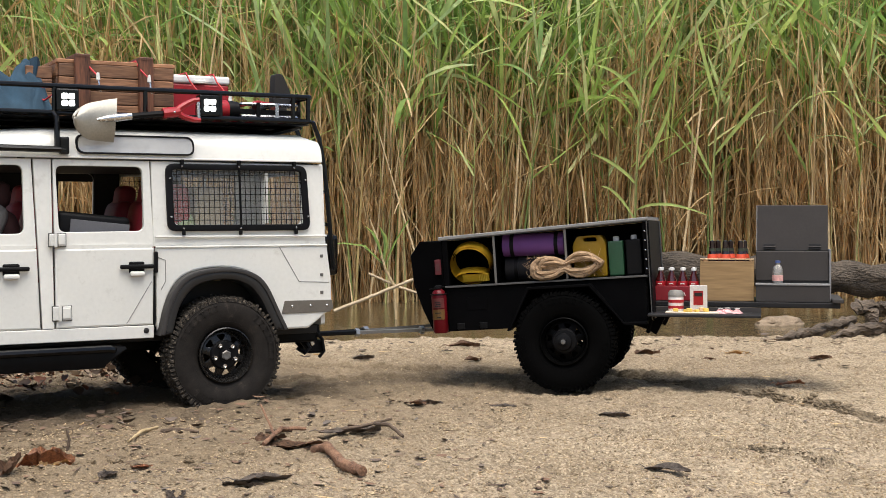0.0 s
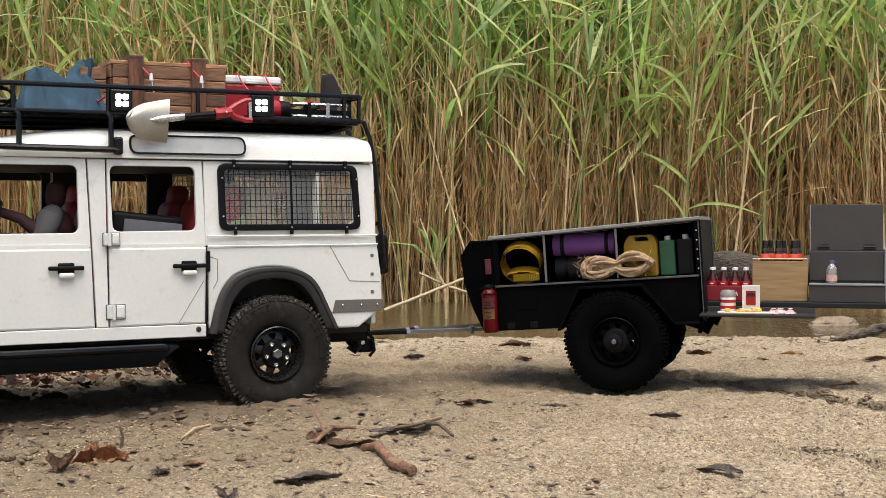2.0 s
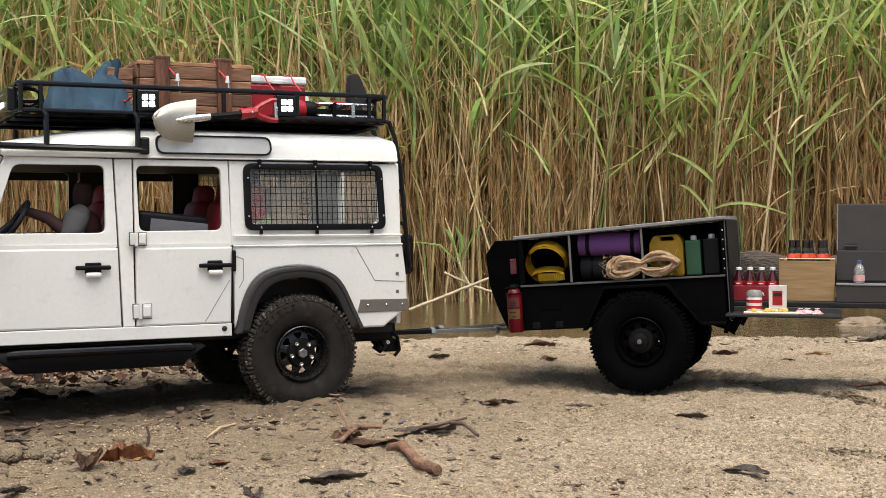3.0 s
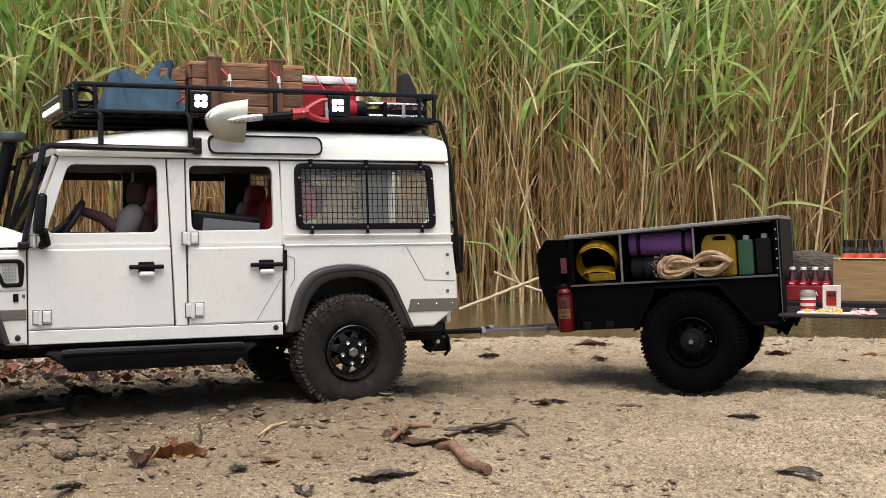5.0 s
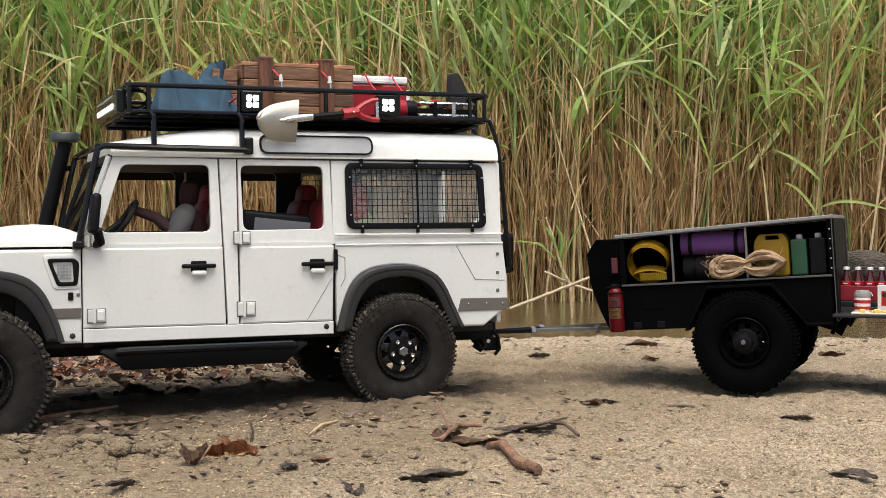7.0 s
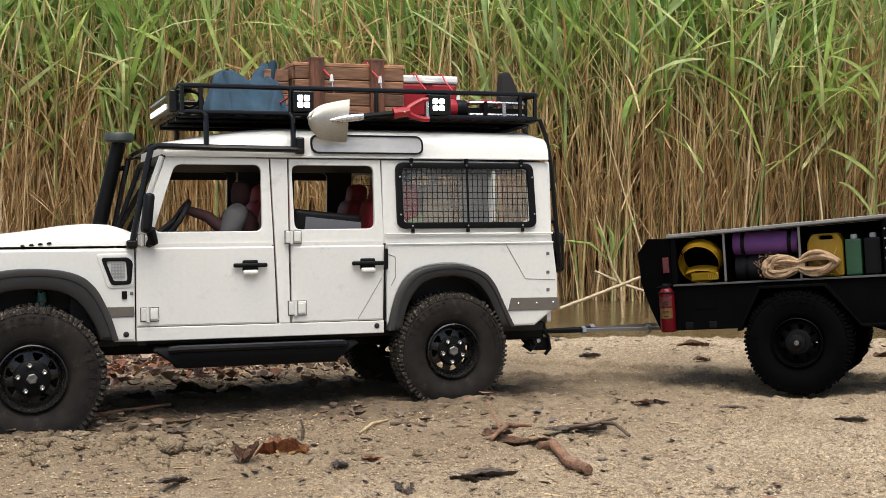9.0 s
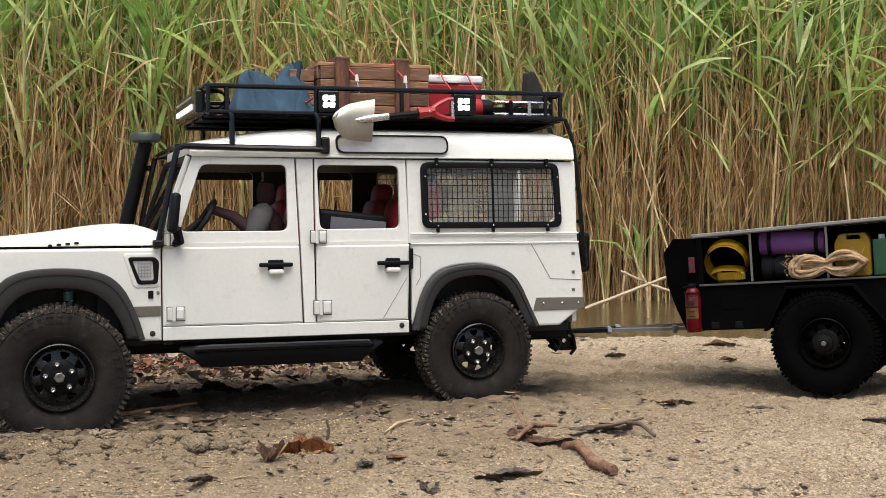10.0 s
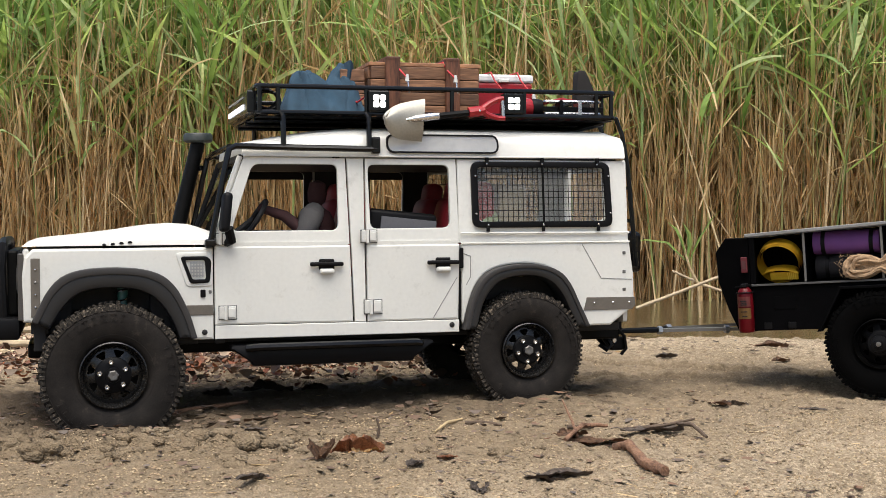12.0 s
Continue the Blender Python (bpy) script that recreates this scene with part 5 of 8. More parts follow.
def hooked_cord(pts, m, label):
    c = thing("bungee_cord", m, label, "cord", "red cords over the load")
    part("cord", tube(pts, 0.0008, 6), ROPERED, c, smooth=True)
    x, y, z = pts[-1]
    part("hook", tube([(x, y, z + 0.002), (x - 0.0005, y + 0.0008, z - 0.005), (x - 0.001, y + 0.002, z - 0.012), (x - 0.001, y + 0.004, z - 0.013)], 0.0009, 6), STEEL, c, "bright steel hook", smooth=True)
    part("ferrule", lathe([(0.0, -0.004), (0.0020, -0.003), (0.0012, 0.003), (0.0, 0.0035)], 8, axis="Z"), WHITE, c, "white ferrule").matrix_basis = pose(x, y, z)


for x in (0.100, 0.0555):
    hooked_cord([(x + 0.004, -0.010, FLOOR + CH + 0.0050), (x + 0.003, 0.040, FLOOR + CH + 0.0050), (x + 0.001, 0.0495, FLOOR + CH - 0.004), (x - 0.003, 0.060, FLOOR + 0.034)], CAR, "red elastic cord with steel hook over crate")

cooler = thing("cool_box", CAR @ pose(-0.0080, -0.006, FLOOR), "red cool box with white lid strapped on rack", "cool box")
part("body", box(-0.0290, 0.0290, -0.020, 0.020, 0.0, 0.0368, 0.002), RED, cooler)
part("lid", box(-0.0300, 0.0300, -0.021, 0.021, 0.0370, 0.0445, 0.002), mat("white_plastic", (0.78, 0.78, 0.77), rough=0.35, vary=0.06), cooler, "white lid")
part("latch", box(-0.0055, 0.0055, 0.0212, 0.0222, 0.0372, 0.0400, 0.0004), WHITE, cooler)
for x in (0.012, -0.014):
    hooked_cord([(x + 0.004, -0.020, FLOOR + 0.0456), (x + 0.002, 0.0190, FLOOR + 0.0458), (x, 0.0235, FLOOR + 0.038), (x - 0.004, 0.034, FLOOR + 0.028), (x - 0.006, 0.042, FLOOR + 0.022)], CAR @ pose(-0.0080, 0, 0), "red elastic cord with steel hook over cool box")

# blue cloth, thrown down in a heap with two peaks
bag = bmesh.new()
bmesh.ops.create_grid(bag, x_segments=84, y_segments=60, size=1.0)
for v in bag.verts:
    u, w = v.co.x, v.co.y
    x, y = u * 0.037, w * 0.034
    wob = Vector((u * 1.7 + 3.0, w * 1.9, 1.3))
    x += 0.005 * noise.noise(wob)
    y += 0.004 * noise.noise(wob * 1.3 + Vector((4, 0, 2)))
    d1, d2 = math.hypot((x - 0.014) * 0.8, (y - 0.010) * 0.8), math.hypot((x + 0.019) * 1.2, (y - 0.002) * 0.7)
    front = 0.0430 - 1.45 * (math.sqrt(d1 * d1 + 0.00005) - 0.007)
    back = 0.0480 - 1.15 * (math.sqrt(d2 * d2 + 0.00002) - 0.0045)
    low = 0.0190 - 0.25 * abs(x + 0.002) - 0.25 * abs(y)
    z = max(front, back, low)
    edge = max(0.0, min(1.0, (1 - abs(u)) * 3.6, (1 - abs(w)) * 2.8)) ** 0.5
    around = math.atan2(y - 0.010, x - 0.014)
    fold = 0.0050 * (abs(math.sin(2.5 * around + 2.0 * noise.noise(wob))) - 0.6) * min(1.0, d1 / 0.014)
    fold += 0.0042 * noise.noise(Vector((u * 2.2 + w, w * 1.8 - u, 5.1)))
    fold -= 0.0060 * (1 - abs(math.sin(3.6 * u - 2.4 * w + 1.6 * noise.noise(wob * 1.5) + 0.5))) ** 4
    fold -= 0.0035 * (1 - abs(math.sin(2.5 * u + 4.0 * w + 2.0 * noise.noise(wob * 1.2)))) ** 4
    z = (z + fold) * edge
    v.co = (x, y * (1.0 - 0.25 * edge), max(0.0006, z))
ear = bmesh.new()
bmesh.ops.create_grid(ear, x_segments=16, y_segments=12, size=1.0)
for v in ear.verts:
    u, w = v.co.x, v.co.y * 0.5 + 0.5
    v.co = (-0.0205 + u * 0.0095 * (1 - 0.45 * w) - 0.004 * w, 0.006 + 0.0055 * math.cos(u * 2.8 + 0.6) + 0.003 * w, 0.024 + 0.0265 * w - 0.0035 * abs(u) ** 1.5 * w)
bmesh.ops.solidify(ear, geom=ear.faces[:], thickness=0.0014)
join(bag, ear)
bmesh.ops.remove_doubles(bag, verts=bag.verts, dist=0.00005)
CLOTHBLUE = mat("blue_cloth", (0.016, 0.046, 0.076), rough=0.9, vary=0.4, scale=70, fine=2000, bump=0.3)
blue = part("cloth_bag", bag, CLOTHBLUE, None, "crumpled blue cloth bag lying on roof rack", smooth=True)
tagged(blue, "", "bag")
blue.matrix_world = CAR @ pose(0.1690, 0.026, FLOOR)
hooked_cord([(0.150, -0.01, FLOOR + 0.012), (0.146, 0.030, FLOOR + 0.020), (0.141, 0.055, FLOOR + 0.012), (0.137, 0.072, FLOOR + 0.016)], CAR, "red elastic cord with steel hook beside bag")
coil = bmesh.new()
for k in range(6):
    tube([(0.0125 * math.cos(a) * (1 - 0.05 * k), 0.0035 * math.sin(3 * a + k), 0.0090 + 0.0085 * math.sin(a) + 0.0006 * k) for a in [2 * math.pi * i / 22 for i in range(22)]], 0.0009, 6, True, coil)
ca = part("cable_coil", coil, SATIN, None, "coiled black cable on roof rack", smooth=True)
tagged(ca, "", "cable")
ca.matrix_world = CAR @ pose(0.2235, 0.066, FLOOR + 0.001)

# spade strapped outside the rack
spade = thing("spade", CAR @ pose(0, 0.0905, 0), "small spade with steel blade and red handle", "spade")
blade = bmesh.new()
rowsb = []
for i in range(13):
    s = (i / 12) ** 1.8
    row = []
    for k in range(9):
        q = k / 8 * 2 - 1
        half = 0.0160 * (1.0 if s > 0.45 else math.sqrt(max(0.0, 1 - ((0.45 - s) / 0.45) ** 2)) * 1.0)
        x = 0.0920 + (1 - s) * 0.0350
        z = 0.2478 + q * half * (1.0 - 0.42 * (1 - s) ** 1.3 if q > 0 else 1.0) + 0.0020 * q * s
        dish = 0.0075 * q * q * (0.35 + 0.65 * s) if q < 0 else 0.0060 * q * q
        row.append(blade.verts.new((x - 0.003 * max(0.0, q) * s, 0.0048 - dish + 0.005 * (1 - s) ** 2, z)))
    rowsb.append(row)
for u, v in zip(rowsb, rowsb[1:]):
    for k in range(8):
        blade.faces.new((u[k], u[k + 1], v[k + 1], v[k]))
bmesh.ops.remove_doubles(blade, verts=blade.verts, dist=0.0001)
bmesh.ops.solidify(blade, geom=blade.faces[:], thickness=0.0008)
part("blade", blade, mat("spade_steel", (0.31, 0.297, 0.255), rough=0.42, metal=0.45, vary=0.14, scale=60, bump=0.08), spade, "worn steel blade", smooth=True)
part("socket", tube([(0.1100, 0.0055, 0.2472), (0.1000, 0.0065, 0.2483), (0.0900, 0.0065, 0.2497), (0.0790, 0.0060, 0.2512)], [0.0006, 0.0029, 0.0034, 0.0030], 10), STEEL, spade, "bright steel socket", smooth=True)
part("shaft", tube([(0.0790, 0.0060, 0.2512), (0.0480, 0.0060, 0.2548)], 0.0026, 8), SATIN, spade, smooth=True)
gr = tube([(0.0520, 0.0060, 0.2545), (0.0440, 0.0060, 0.2556), (0.0375, 0.0060, 0.2565)], [0.0044, 0.0046, 0.0040], 8)
tube([(0.0390, 0.0060, 0.2580), (0.0330, 0.0060, 0.2625), (0.0250, 0.0060, 0.2665), (0.0200, 0.0060, 0.2672)], [0.0030, 0.0026, 0.0024, 0.0022], 8, bm=gr)
tube([(0.0390, 0.0060, 0.2550), (0.0330, 0.0060, 0.2520), (0.0250, 0.0060, 0.2500), (0.0190, 0.0060, 0.2500)], [0.0030, 0.0026, 0.0024, 0.0022], 8, bm=gr)
part("grip", gr, RED, spade, "red plastic grip", smooth=True)
part("grip_bar", tube([(0.0205, 0.0060, 0.2495), (0.0212, 0.0060, 0.2672)], 0.0017, 8), STEEL, spade, smooth=True)
bolt(0.0430, 0.0105, 0.2556, 0.0011, spade)

torch = thing("red_flask", CAR @ pose(-0.0120, 0.055, FLOOR + 0.0095), "red and black flask lying on roof rack", "flask")
part("body", lathe([(0.0, -0.020), (0.0085, -0.019), (0.0092, -0.015), (0.0092, 0.006), (0.0085, 0.008)], 18), RED, torch, smooth=True).matrix_basis = pose(0, 0, 0, 0, 0, 90)
part("cap", lathe([(0.0088, 0.008), (0.0090, 0.012), (0.0080, 0.018), (0.0, 0.0185)], 18), SATIN, torch, smooth=True).matrix_basis = pose(0, 0, 0, 0, 0, 90)
jack = thing("lifting_jack", CAR @ pose(-0.0580, 0.060, FLOOR), "chrome farm jack with red parts on rack", "jack")
for z in (0.0045, 0.0155):
    part("bar", tube([(x, y, z) for x, y in rounded([(-0.027, -0.004), (-0.027, 0.004), (0.027, 0.004), (0.027, -0.004)], 0.003, 3)], 0.0014, 6, True), STEEL, jack, smooth=True)
part("rail", box(-0.031, 0.034, -0.0022, 0.0022, 0.0065, 0.0110, 0.0006), SATIN, jack)
for x in (-0.022, -0.006, 0.012):
    part("bracket", box(x - 0.0018, x + 0.0018, -0.006, 0.0065, 0.0010, 0.0165, 0.0005), STEEL if x < 0 else SATIN, jack)
part("lever", tube([(-0.012, 0.0, 0.0150), (0.010, 0.0, 0.0180), (0.034, 0.0, 0.0120)], 0.0014, 6), RED, jack, smooth=True)
wedge = part("wooden_wedge", prism(rounded([(-0.0120, 0.0), (-0.0085, 0.0300), (0.0, 0.0480), (0.0075, 0.0480), (0.0105, 0.0), ], 0.004), -0.006, 0.006, (), 0.0012), mat("dark_brown", (0.010, 0.008, 0.007), rough=0.8, vary=0.3), None, "dark brown spade-shaped paddle upright on rack", smooth=True)
tagged(wedge, "", "paddle")
wedge.matrix_world = CAR @ pose(-0.0830, 0.028, FLOOR)
# ---- trailer ----
SC = 0.958
TRAILER = pose(0.2960, 1.3150, 0.0038, 0, 3.8, 159.5)
KIT = pose(0.2960, 1.3150, 0.0038, 0, 0, 159.5)


def sized(ob):
    ob.scale = (SC, SC, SC)
    return ob


def tloc(x, y, z, rx=0, ry=0, rz=0):
    return TRAILER @ pose(x * SC, y * SC, z * SC, rx, ry, rz)


def kloc(x, y, z, rx=0, ry=0, rz=0):
    return KIT @ pose(x * SC, y * SC, z * SC, rx, ry, rz)


trailer = sized(thing("camping_trailer", TRAILER, "black box camping trailer with open side hatch, full of gear", "trailer"))
TW = 0.085
TRBLACK = mat("trailer_black", (0.0022, 0.0022, 0.0025), rough=0.55, vary=0.35, scale=50, fine=700, bump=0.1, spec=0.025)
TRIM = mat("trailer_edge", (0.09, 0.09, 0.088), rough=0.4, metal=0.5, vary=0.2, bump=0.05)
LB = [(-0.084, 0.062), (-0.0605, 0.062), (-0.029, 0.1020), (0.0335, 0.1020), (0.0545, 0.062), (0.122, 0.062), (0.122, 0.106), (-0.084, 0.106)]
for sgn in (1, -1):
    bm = prism(LB, TW - 0.003, TW, (), 0.0005)
    if sgn < 0:
        bmesh.ops.scale(bm, vec=(1, -0.625, 1), verts=bm.verts)
    part("side_wall", bm, TRBLACK, trailer)
    fl = bmesh.new()
    pts = [(0.0575, 0.0605), (0.0345, 0.1035), (-0.0300, 0.1035), (-0.0615, 0.0605), (-0.084, 0.0605)]
    pin = [(0.0540, 0.0605), (0.0327, 0.1010), (-0.0285, 0.1010), (-0.0600, 0.0630), (-0.084, 0.0630)]
    bm = prism(pts + pin[::-1], TW, TW + 0.0155, (), 0.0004)
    if sgn < 0:
        bmesh.ops.scale(bm, vec=(1, -1, 1), verts=bm.verts)
    part("mudguard", bm, TRBLACK, trailer)
part("floor_plate", box(-0.083, 0.121, -0.05, 0.05, 0.0600, 0.0630, 0.0006), TRBLACK, trailer)
part("inner_tub", box(-0.082, 0.120, -0.052, 0.052, 0.0635, 0.1055, 0.0006), TRBLACK, trailer)
part("bed_floor", box(-0.088, 0.123, -0.0535, TW + 0.0015, 0.1062, 0.1092, 0.0006), TRBLACK, trailer)
part("bed_edge", box(-0.086, 0.122, TW + 0.0017, TW + 0.0030, 0.1070, 0.1090, 0.0003), TRIM, trailer, "worn metal bed edge")
part("front_wall", box(0.1195, 0.1225, -0.048, TW, 0.1094, 0.1560, 0.0005), TRBLACK, trailer)
part("rear_wall", box(-0.0850, -0.0830, -0.0520, TW - 0.004, 0.0635, 0.1055, 0.0005), TRBLACK, trailer)
part("far_wall", prism([(-0.086, 0.1094), (-0.086, 0.1625), (0.119, 0.1562), (0.119, 0.1094)], -0.047, -0.044), TRBLACK, trailer)
part("middle_wall", prism([(-0.083, 0.1094), (-0.083, 0.1620), (0.119, 0.1558), (0.119, 0.1094)], 0.028, 0.030), TRBLACK, trailer)
part("lid", prism([(-0.0900, 0.1635), (-0.0900, 0.1668), (0.1265, 0.1602), (0.1265, 0.1566)], -0.048, TW + 0.003, (), 0.0006), LIDGREY, trailer, "scuffed grey lid")
part("lid_edge", prism([(-0.0895, 0.1628), (-0.0895, 0.1634), (0.126, 0.1565), (0.126, 0.1559)], TW - 0.004, TW + 0.002), TRIM, trailer)
for x, z in ((0.0685, 0.1580), (-0.0055, 0.1601)):
    part("divider", box(x - 0.0012, x + 0.0012, 0.0305, TW - 0.001, 0.1094, z, 0.0003), TRBLACK, trailer)
    part("divider_edge", box(x - 0.0012, x + 0.0012, TW - 0.0009, TW + 0.0006, 0.1094, z, 0.0003), ALLOYDARK, trailer, "bare aluminium edge")
part("post", box(-0.0880, -0.0835, TW - 0.006, TW + 0.0012, 0.1094, 0.1622, 0.0006), TRBLACK, trailer)
part("post_edge", box(-0.0886, -0.0876, TW + 0.0008, TW + 0.0018, 0.0640, 0.1622, 0.0003), TRIM, trailer, "worn bare metal post edge")
part("post", box(0.1175, 0.1230, TW - 0.006, TW + 0.0012, 0.1094, 0.1562, 0.0006), TRBLACK, trailer)
part("rear_flap", prism([(-0.0900, 0.0640), (-0.0900, 0.1632), (-0.0884, 0.1630), (-0.0884, 0.0640)], -0.046, TW - 0.003), mat("dark_rear_panel", (0.0045, 0.0045, 0.005), spec=0.08, rough=0.5, vary=0.3), trailer, "dark grey rear panel")
part("rear_edge", box(-0.0915, -0.0901, -0.0480, -0.0445, 0.0650, 0.1630, 0.0003), TRIM, trailer, "worn metal edge strip")
for k in range(5):
    b = part("rivet", lathe([(0.0010, 0.0), (0.0008, 0.0006), (0.0, 0.0008)], 8), STEEL, trailer)
    b.matrix_basis = pose(-0.0858, TW + 0.0012, 0.1150 + k * 0.0095)
# nose locker, narrowed towards the drawbar
nose = prism([(0.1235, 0.0610), (0.1390, 0.0615), (0.1500, 0.0850), (0.1590, 0.1120), (0.1605, 0.1430), (0.1490, 0.1570), (0.1235, 0.1560)], -TW, TW, (), 0.0012)
for v in nose.verts:
    v.co.y *= 1.0 - 3.5 * max(0.0, v.co.x - 0.1235)
part("nose_locker", nose, TRBLACK, trailer)
part("nose_strap", tube([(0.1235, 0.0862, 0.1085), (0.140, 0.0795, 0.1065), (0.1512, 0.066, 0.1040)], 0.0012, 6), SATIN, trailer)
part("marker_lamp", box(0.1255, 0.1320, 0.0840, 0.0868, 0.1210, 0.1370, 0.0008), mat("dull_red_plate", (0.085, 0.006, 0.010), rough=0.6), trailer, "small red marker plate")
part("marker_sign", box(0.1268, 0.1308, 0.0869, 0.0872, 0.1250, 0.1330), mat("pale_print", (0.07, 0.018, 0.020), rough=0.6), trailer, "faded pale print")
slab("vent_patch", 0.0790, 0.1010, 0.0830, 0.0960, TW, TW + 0.0006, TRBLACK, 0.0002, "", trailer)
for x in (0.108, 0.084):
    slab("clip", x - 0.004, x + 0.004, 0.0635, 0.0700, TW, TW + 0.0016, SATIN, 0.0006, "", trailer)
part("tail_bracket", prism([(-0.0620, 0.0600), (-0.0850, 0.0610), (-0.0990, 0.0640), (-0.0890, 0.0470), (-0.0810, 0.0530)], 0.060, 0.0640, (), 0.0004), TRBLACK, trailer)
part("tail_bracket", prism([(-0.0620, 0.0600), (-0.0850, 0.0610), (-0.0990, 0.0640), (-0.0890, 0.0470), (-0.0810, 0.0530)], -0.064, -0.0600, (), 0.0004), TRBLACK, trailer)
part("axle", lathe([(0.005, -0.08), (0.005, 0.08)], 12), BLACK, trailer).matrix_basis = pose(0, 0, 0.0467)
for sgn in (1, -1):
    hub = wheel(trailer, 0.0, sgn * 0.092, 0.0472, 0.0522, 0.031, sgn, 0, 100, SHADEDTYRE)
    part("hub_cap", lathe([(0.0085, 0.0085), (0.0080, 0.0110), (0.0040, 0.0120), (0.0036, 0.0135), (0.0, 0.0138)], 16), SATIN, hub, smooth=True)
    b = part("hub_badge", lathe([(0.0026, 0.0136), (0.0022, 0.0142), (0.0, 0.0143)], 8), ALLOYDARK, hub)
# drawbar to the vehicle's hitch
hitch_world = CAR @ Vector((-0.1275, 0.0, 0.0520))
hl = TRAILER.inverted() @ hitch_world / SC
GREYBAR = mat("grey_bar", (0.20, 0.20, 0.20), rough=0.4, metal=0.4, vary=0.12, bump=0.04)


def mixed(a, b, s):
    return tuple(Vector(a) * (1 - s) + Vector(b) * s)


for y in (0.040, -0.040):
    a = (0.148, y, 0.0620)
    b = (hl.x, hl.y, hl.z)
    part("drawbar", tube([mixed(a, b, 0.0), mixed(a, b, 0.66)], 0.0023, 4), GREYBAR, trailer, "pale grey drawbar")
    part("drawbar_end", tube([mixed(a, b, 0.66), mixed(a, b, 0.97)], 0.0024, 6), BLACK, trailer)
    for s in (0.10, 0.64):
        part("bar_clamp", tube([mixed(a, b, s), mixed(a, b, s + 0.03)], 0.0043, 6), ALLOY, trailer)
part("hitch_cup", lathe([(0.0, -0.004), (0.0060, -0.003), (0.0065, 0.003), (0.004, 0.006), (0.0, 0.0065)], 14, axis="Z"), SATIN, trailer, smooth=True).matrix_basis = pose(*hl)
# hitch on the vehicle
part("hitch_bracket", box(-0.131, -0.100, -0.007, 0.007, 0.050, 0.0640, 0.0015), SATIN, car)
for sgn in (1, -1):
    part("hitch_plate", prism(rounded([(-0.108, 0.072), (-0.124, 0.070), (-0.128, 0.040), (-0.118, 0.036), (-0.110, 0.044)], 0.003), sgn * 0.0078 - 0.001, sgn * 0.0078 + 0.001, (), 0.0003), SATIN, car)
    part("hitch_pin", tube([(-0.121, sgn * 0.0088, 0.044), (-0.121, sgn * 0.0115, 0.044)], 0.0022, 6), STEEL, car)
part("hitch_lever", tube([(-0.124, 0.0105, 0.056), (-0.131, 0.0115, 0.048), (-0.133, 0.0115, 0.036), (-0.128, 0.0105, 0.030)], 0.0017, 6), SATIN, car, smooth=True)
part("hitch_block", box(-0.134, -0.118, -0.0085, 0.0085, 0.0340, 0.0470, 0.002), SATIN, car)
part("hitch_ball", lathe([(0.0035, -0.006), (0.003, -0.001), (0.005, 0.002), (0.005, 0.005), (0.0, 0.0075)], 12, axis="Z"), STEEL, car, smooth=True).matrix_basis = pose(-0.1265, 0, 0.0520)
part("tow_hook", tube([(-0.112, 0.012, 0.048), (-0.116, 0.016, 0.040), (-0.110, 0.018, 0.036), (-0.104, 0.014, 0.041)], 0.0022, 6), SATIN, car, smooth=True)

# fire extinguisher on the nose
EXTRED = mat("dark_red_steel", (0.090, 0.002, 0.005), spec=0.2, rough=0.35, vary=0.15, bump=0.03)
ext = sized(thing("fire_extinguisher", tloc(0.1275, 0.0945, 0.0615), "small red fire extinguisher strapped to trailer nose", "fire extinguisher"))
part("cylinder", lathe([(0.0, 0.0), (0.0070, 0.0), (0.0078, 0.002), (0.0078, 0.038), (0.006, 0.043), (0.0030, 0.0455), (0.0, 0.0460)], 18, axis="Z"), EXTRED, ext, smooth=True)
part("valve", box(-0.0032, 0.0032, -0.0045, 0.0045, 0.0450, 0.0490, 0.0008), SATIN, ext)
for z0, z1, r, m in ((0.0260, 0.0360, 0.0080, mat("label_pale", (0.17, 0.04, 0.035), rough=0.6, vary=0.25)), (0.0140, 0.0245, 0.0080, mat("label_gold", (0.22, 0.12, 0.03), rough=0.6, vary=0.25))):
    lab = bmesh.new()
    pr = [[lab.verts.new((r * math.sin(a), r * math.cos(a), z)) for a in [(-0.9 + 0.3 * k) for k in range(7)]] for z in (z0, z1)]
    for k in range(6):
        lab.faces.new((pr[0][k], pr[0][k + 1], pr[1][k + 1], pr[1][k]))
    bmesh.ops.solidify(lab, geom=lab.faces[:], thickness=0.0002)
    part("label", lab, m, ext, "faded printed label")
for k in range(5):
    z = 0.0275 + 0.0018 * k if k < 3 else 0.0160 + 0.0045 * (k - 3)
    part("print_bar", box(-0.0032, 0.0030 - 0.0012 * (k % 2), 0.0079, 0.0084, z, z + 0.0009), DARK, ext)
part("strap", tube([(0.0082 * math.cos(2 * math.pi * k / 16), 0.0082 * math.sin(2 * math.pi * k / 16), 0.0400) for k in range(16)], 0.0007, 5, True), SATIN, ext)

# ---- load in the trailer ----
BED = 0.1093
YELLOW = mat("yellow_webbing", (0.55, 0.34, 0.012), rough=0.7, vary=0.15, fine=1500, bump=0.25)
strap = sized(thing("tow_strap", tloc(0.0955, 0.063, BED + 0.001, -24, 0, 0), "coiled yellow tow strap in the trailer", "strap"))


def band(points, half, thick=0.0009):
    """A flat webbing band along a loop of (x, z), its width across Y."""
    bm = bmesh.new()
    rows = [[bm.verts.new((x, y - half, z)), bm.verts.new((x, y + half, z))] for x, y, z in points]
    for u, v in zip(rows, rows[1:]):
        bm.faces.new((u[0], u[1], v[1], v[0]))
    bmesh.ops.solidify(bm, geom=bm.faces[:], thickness=thick)
    return bm


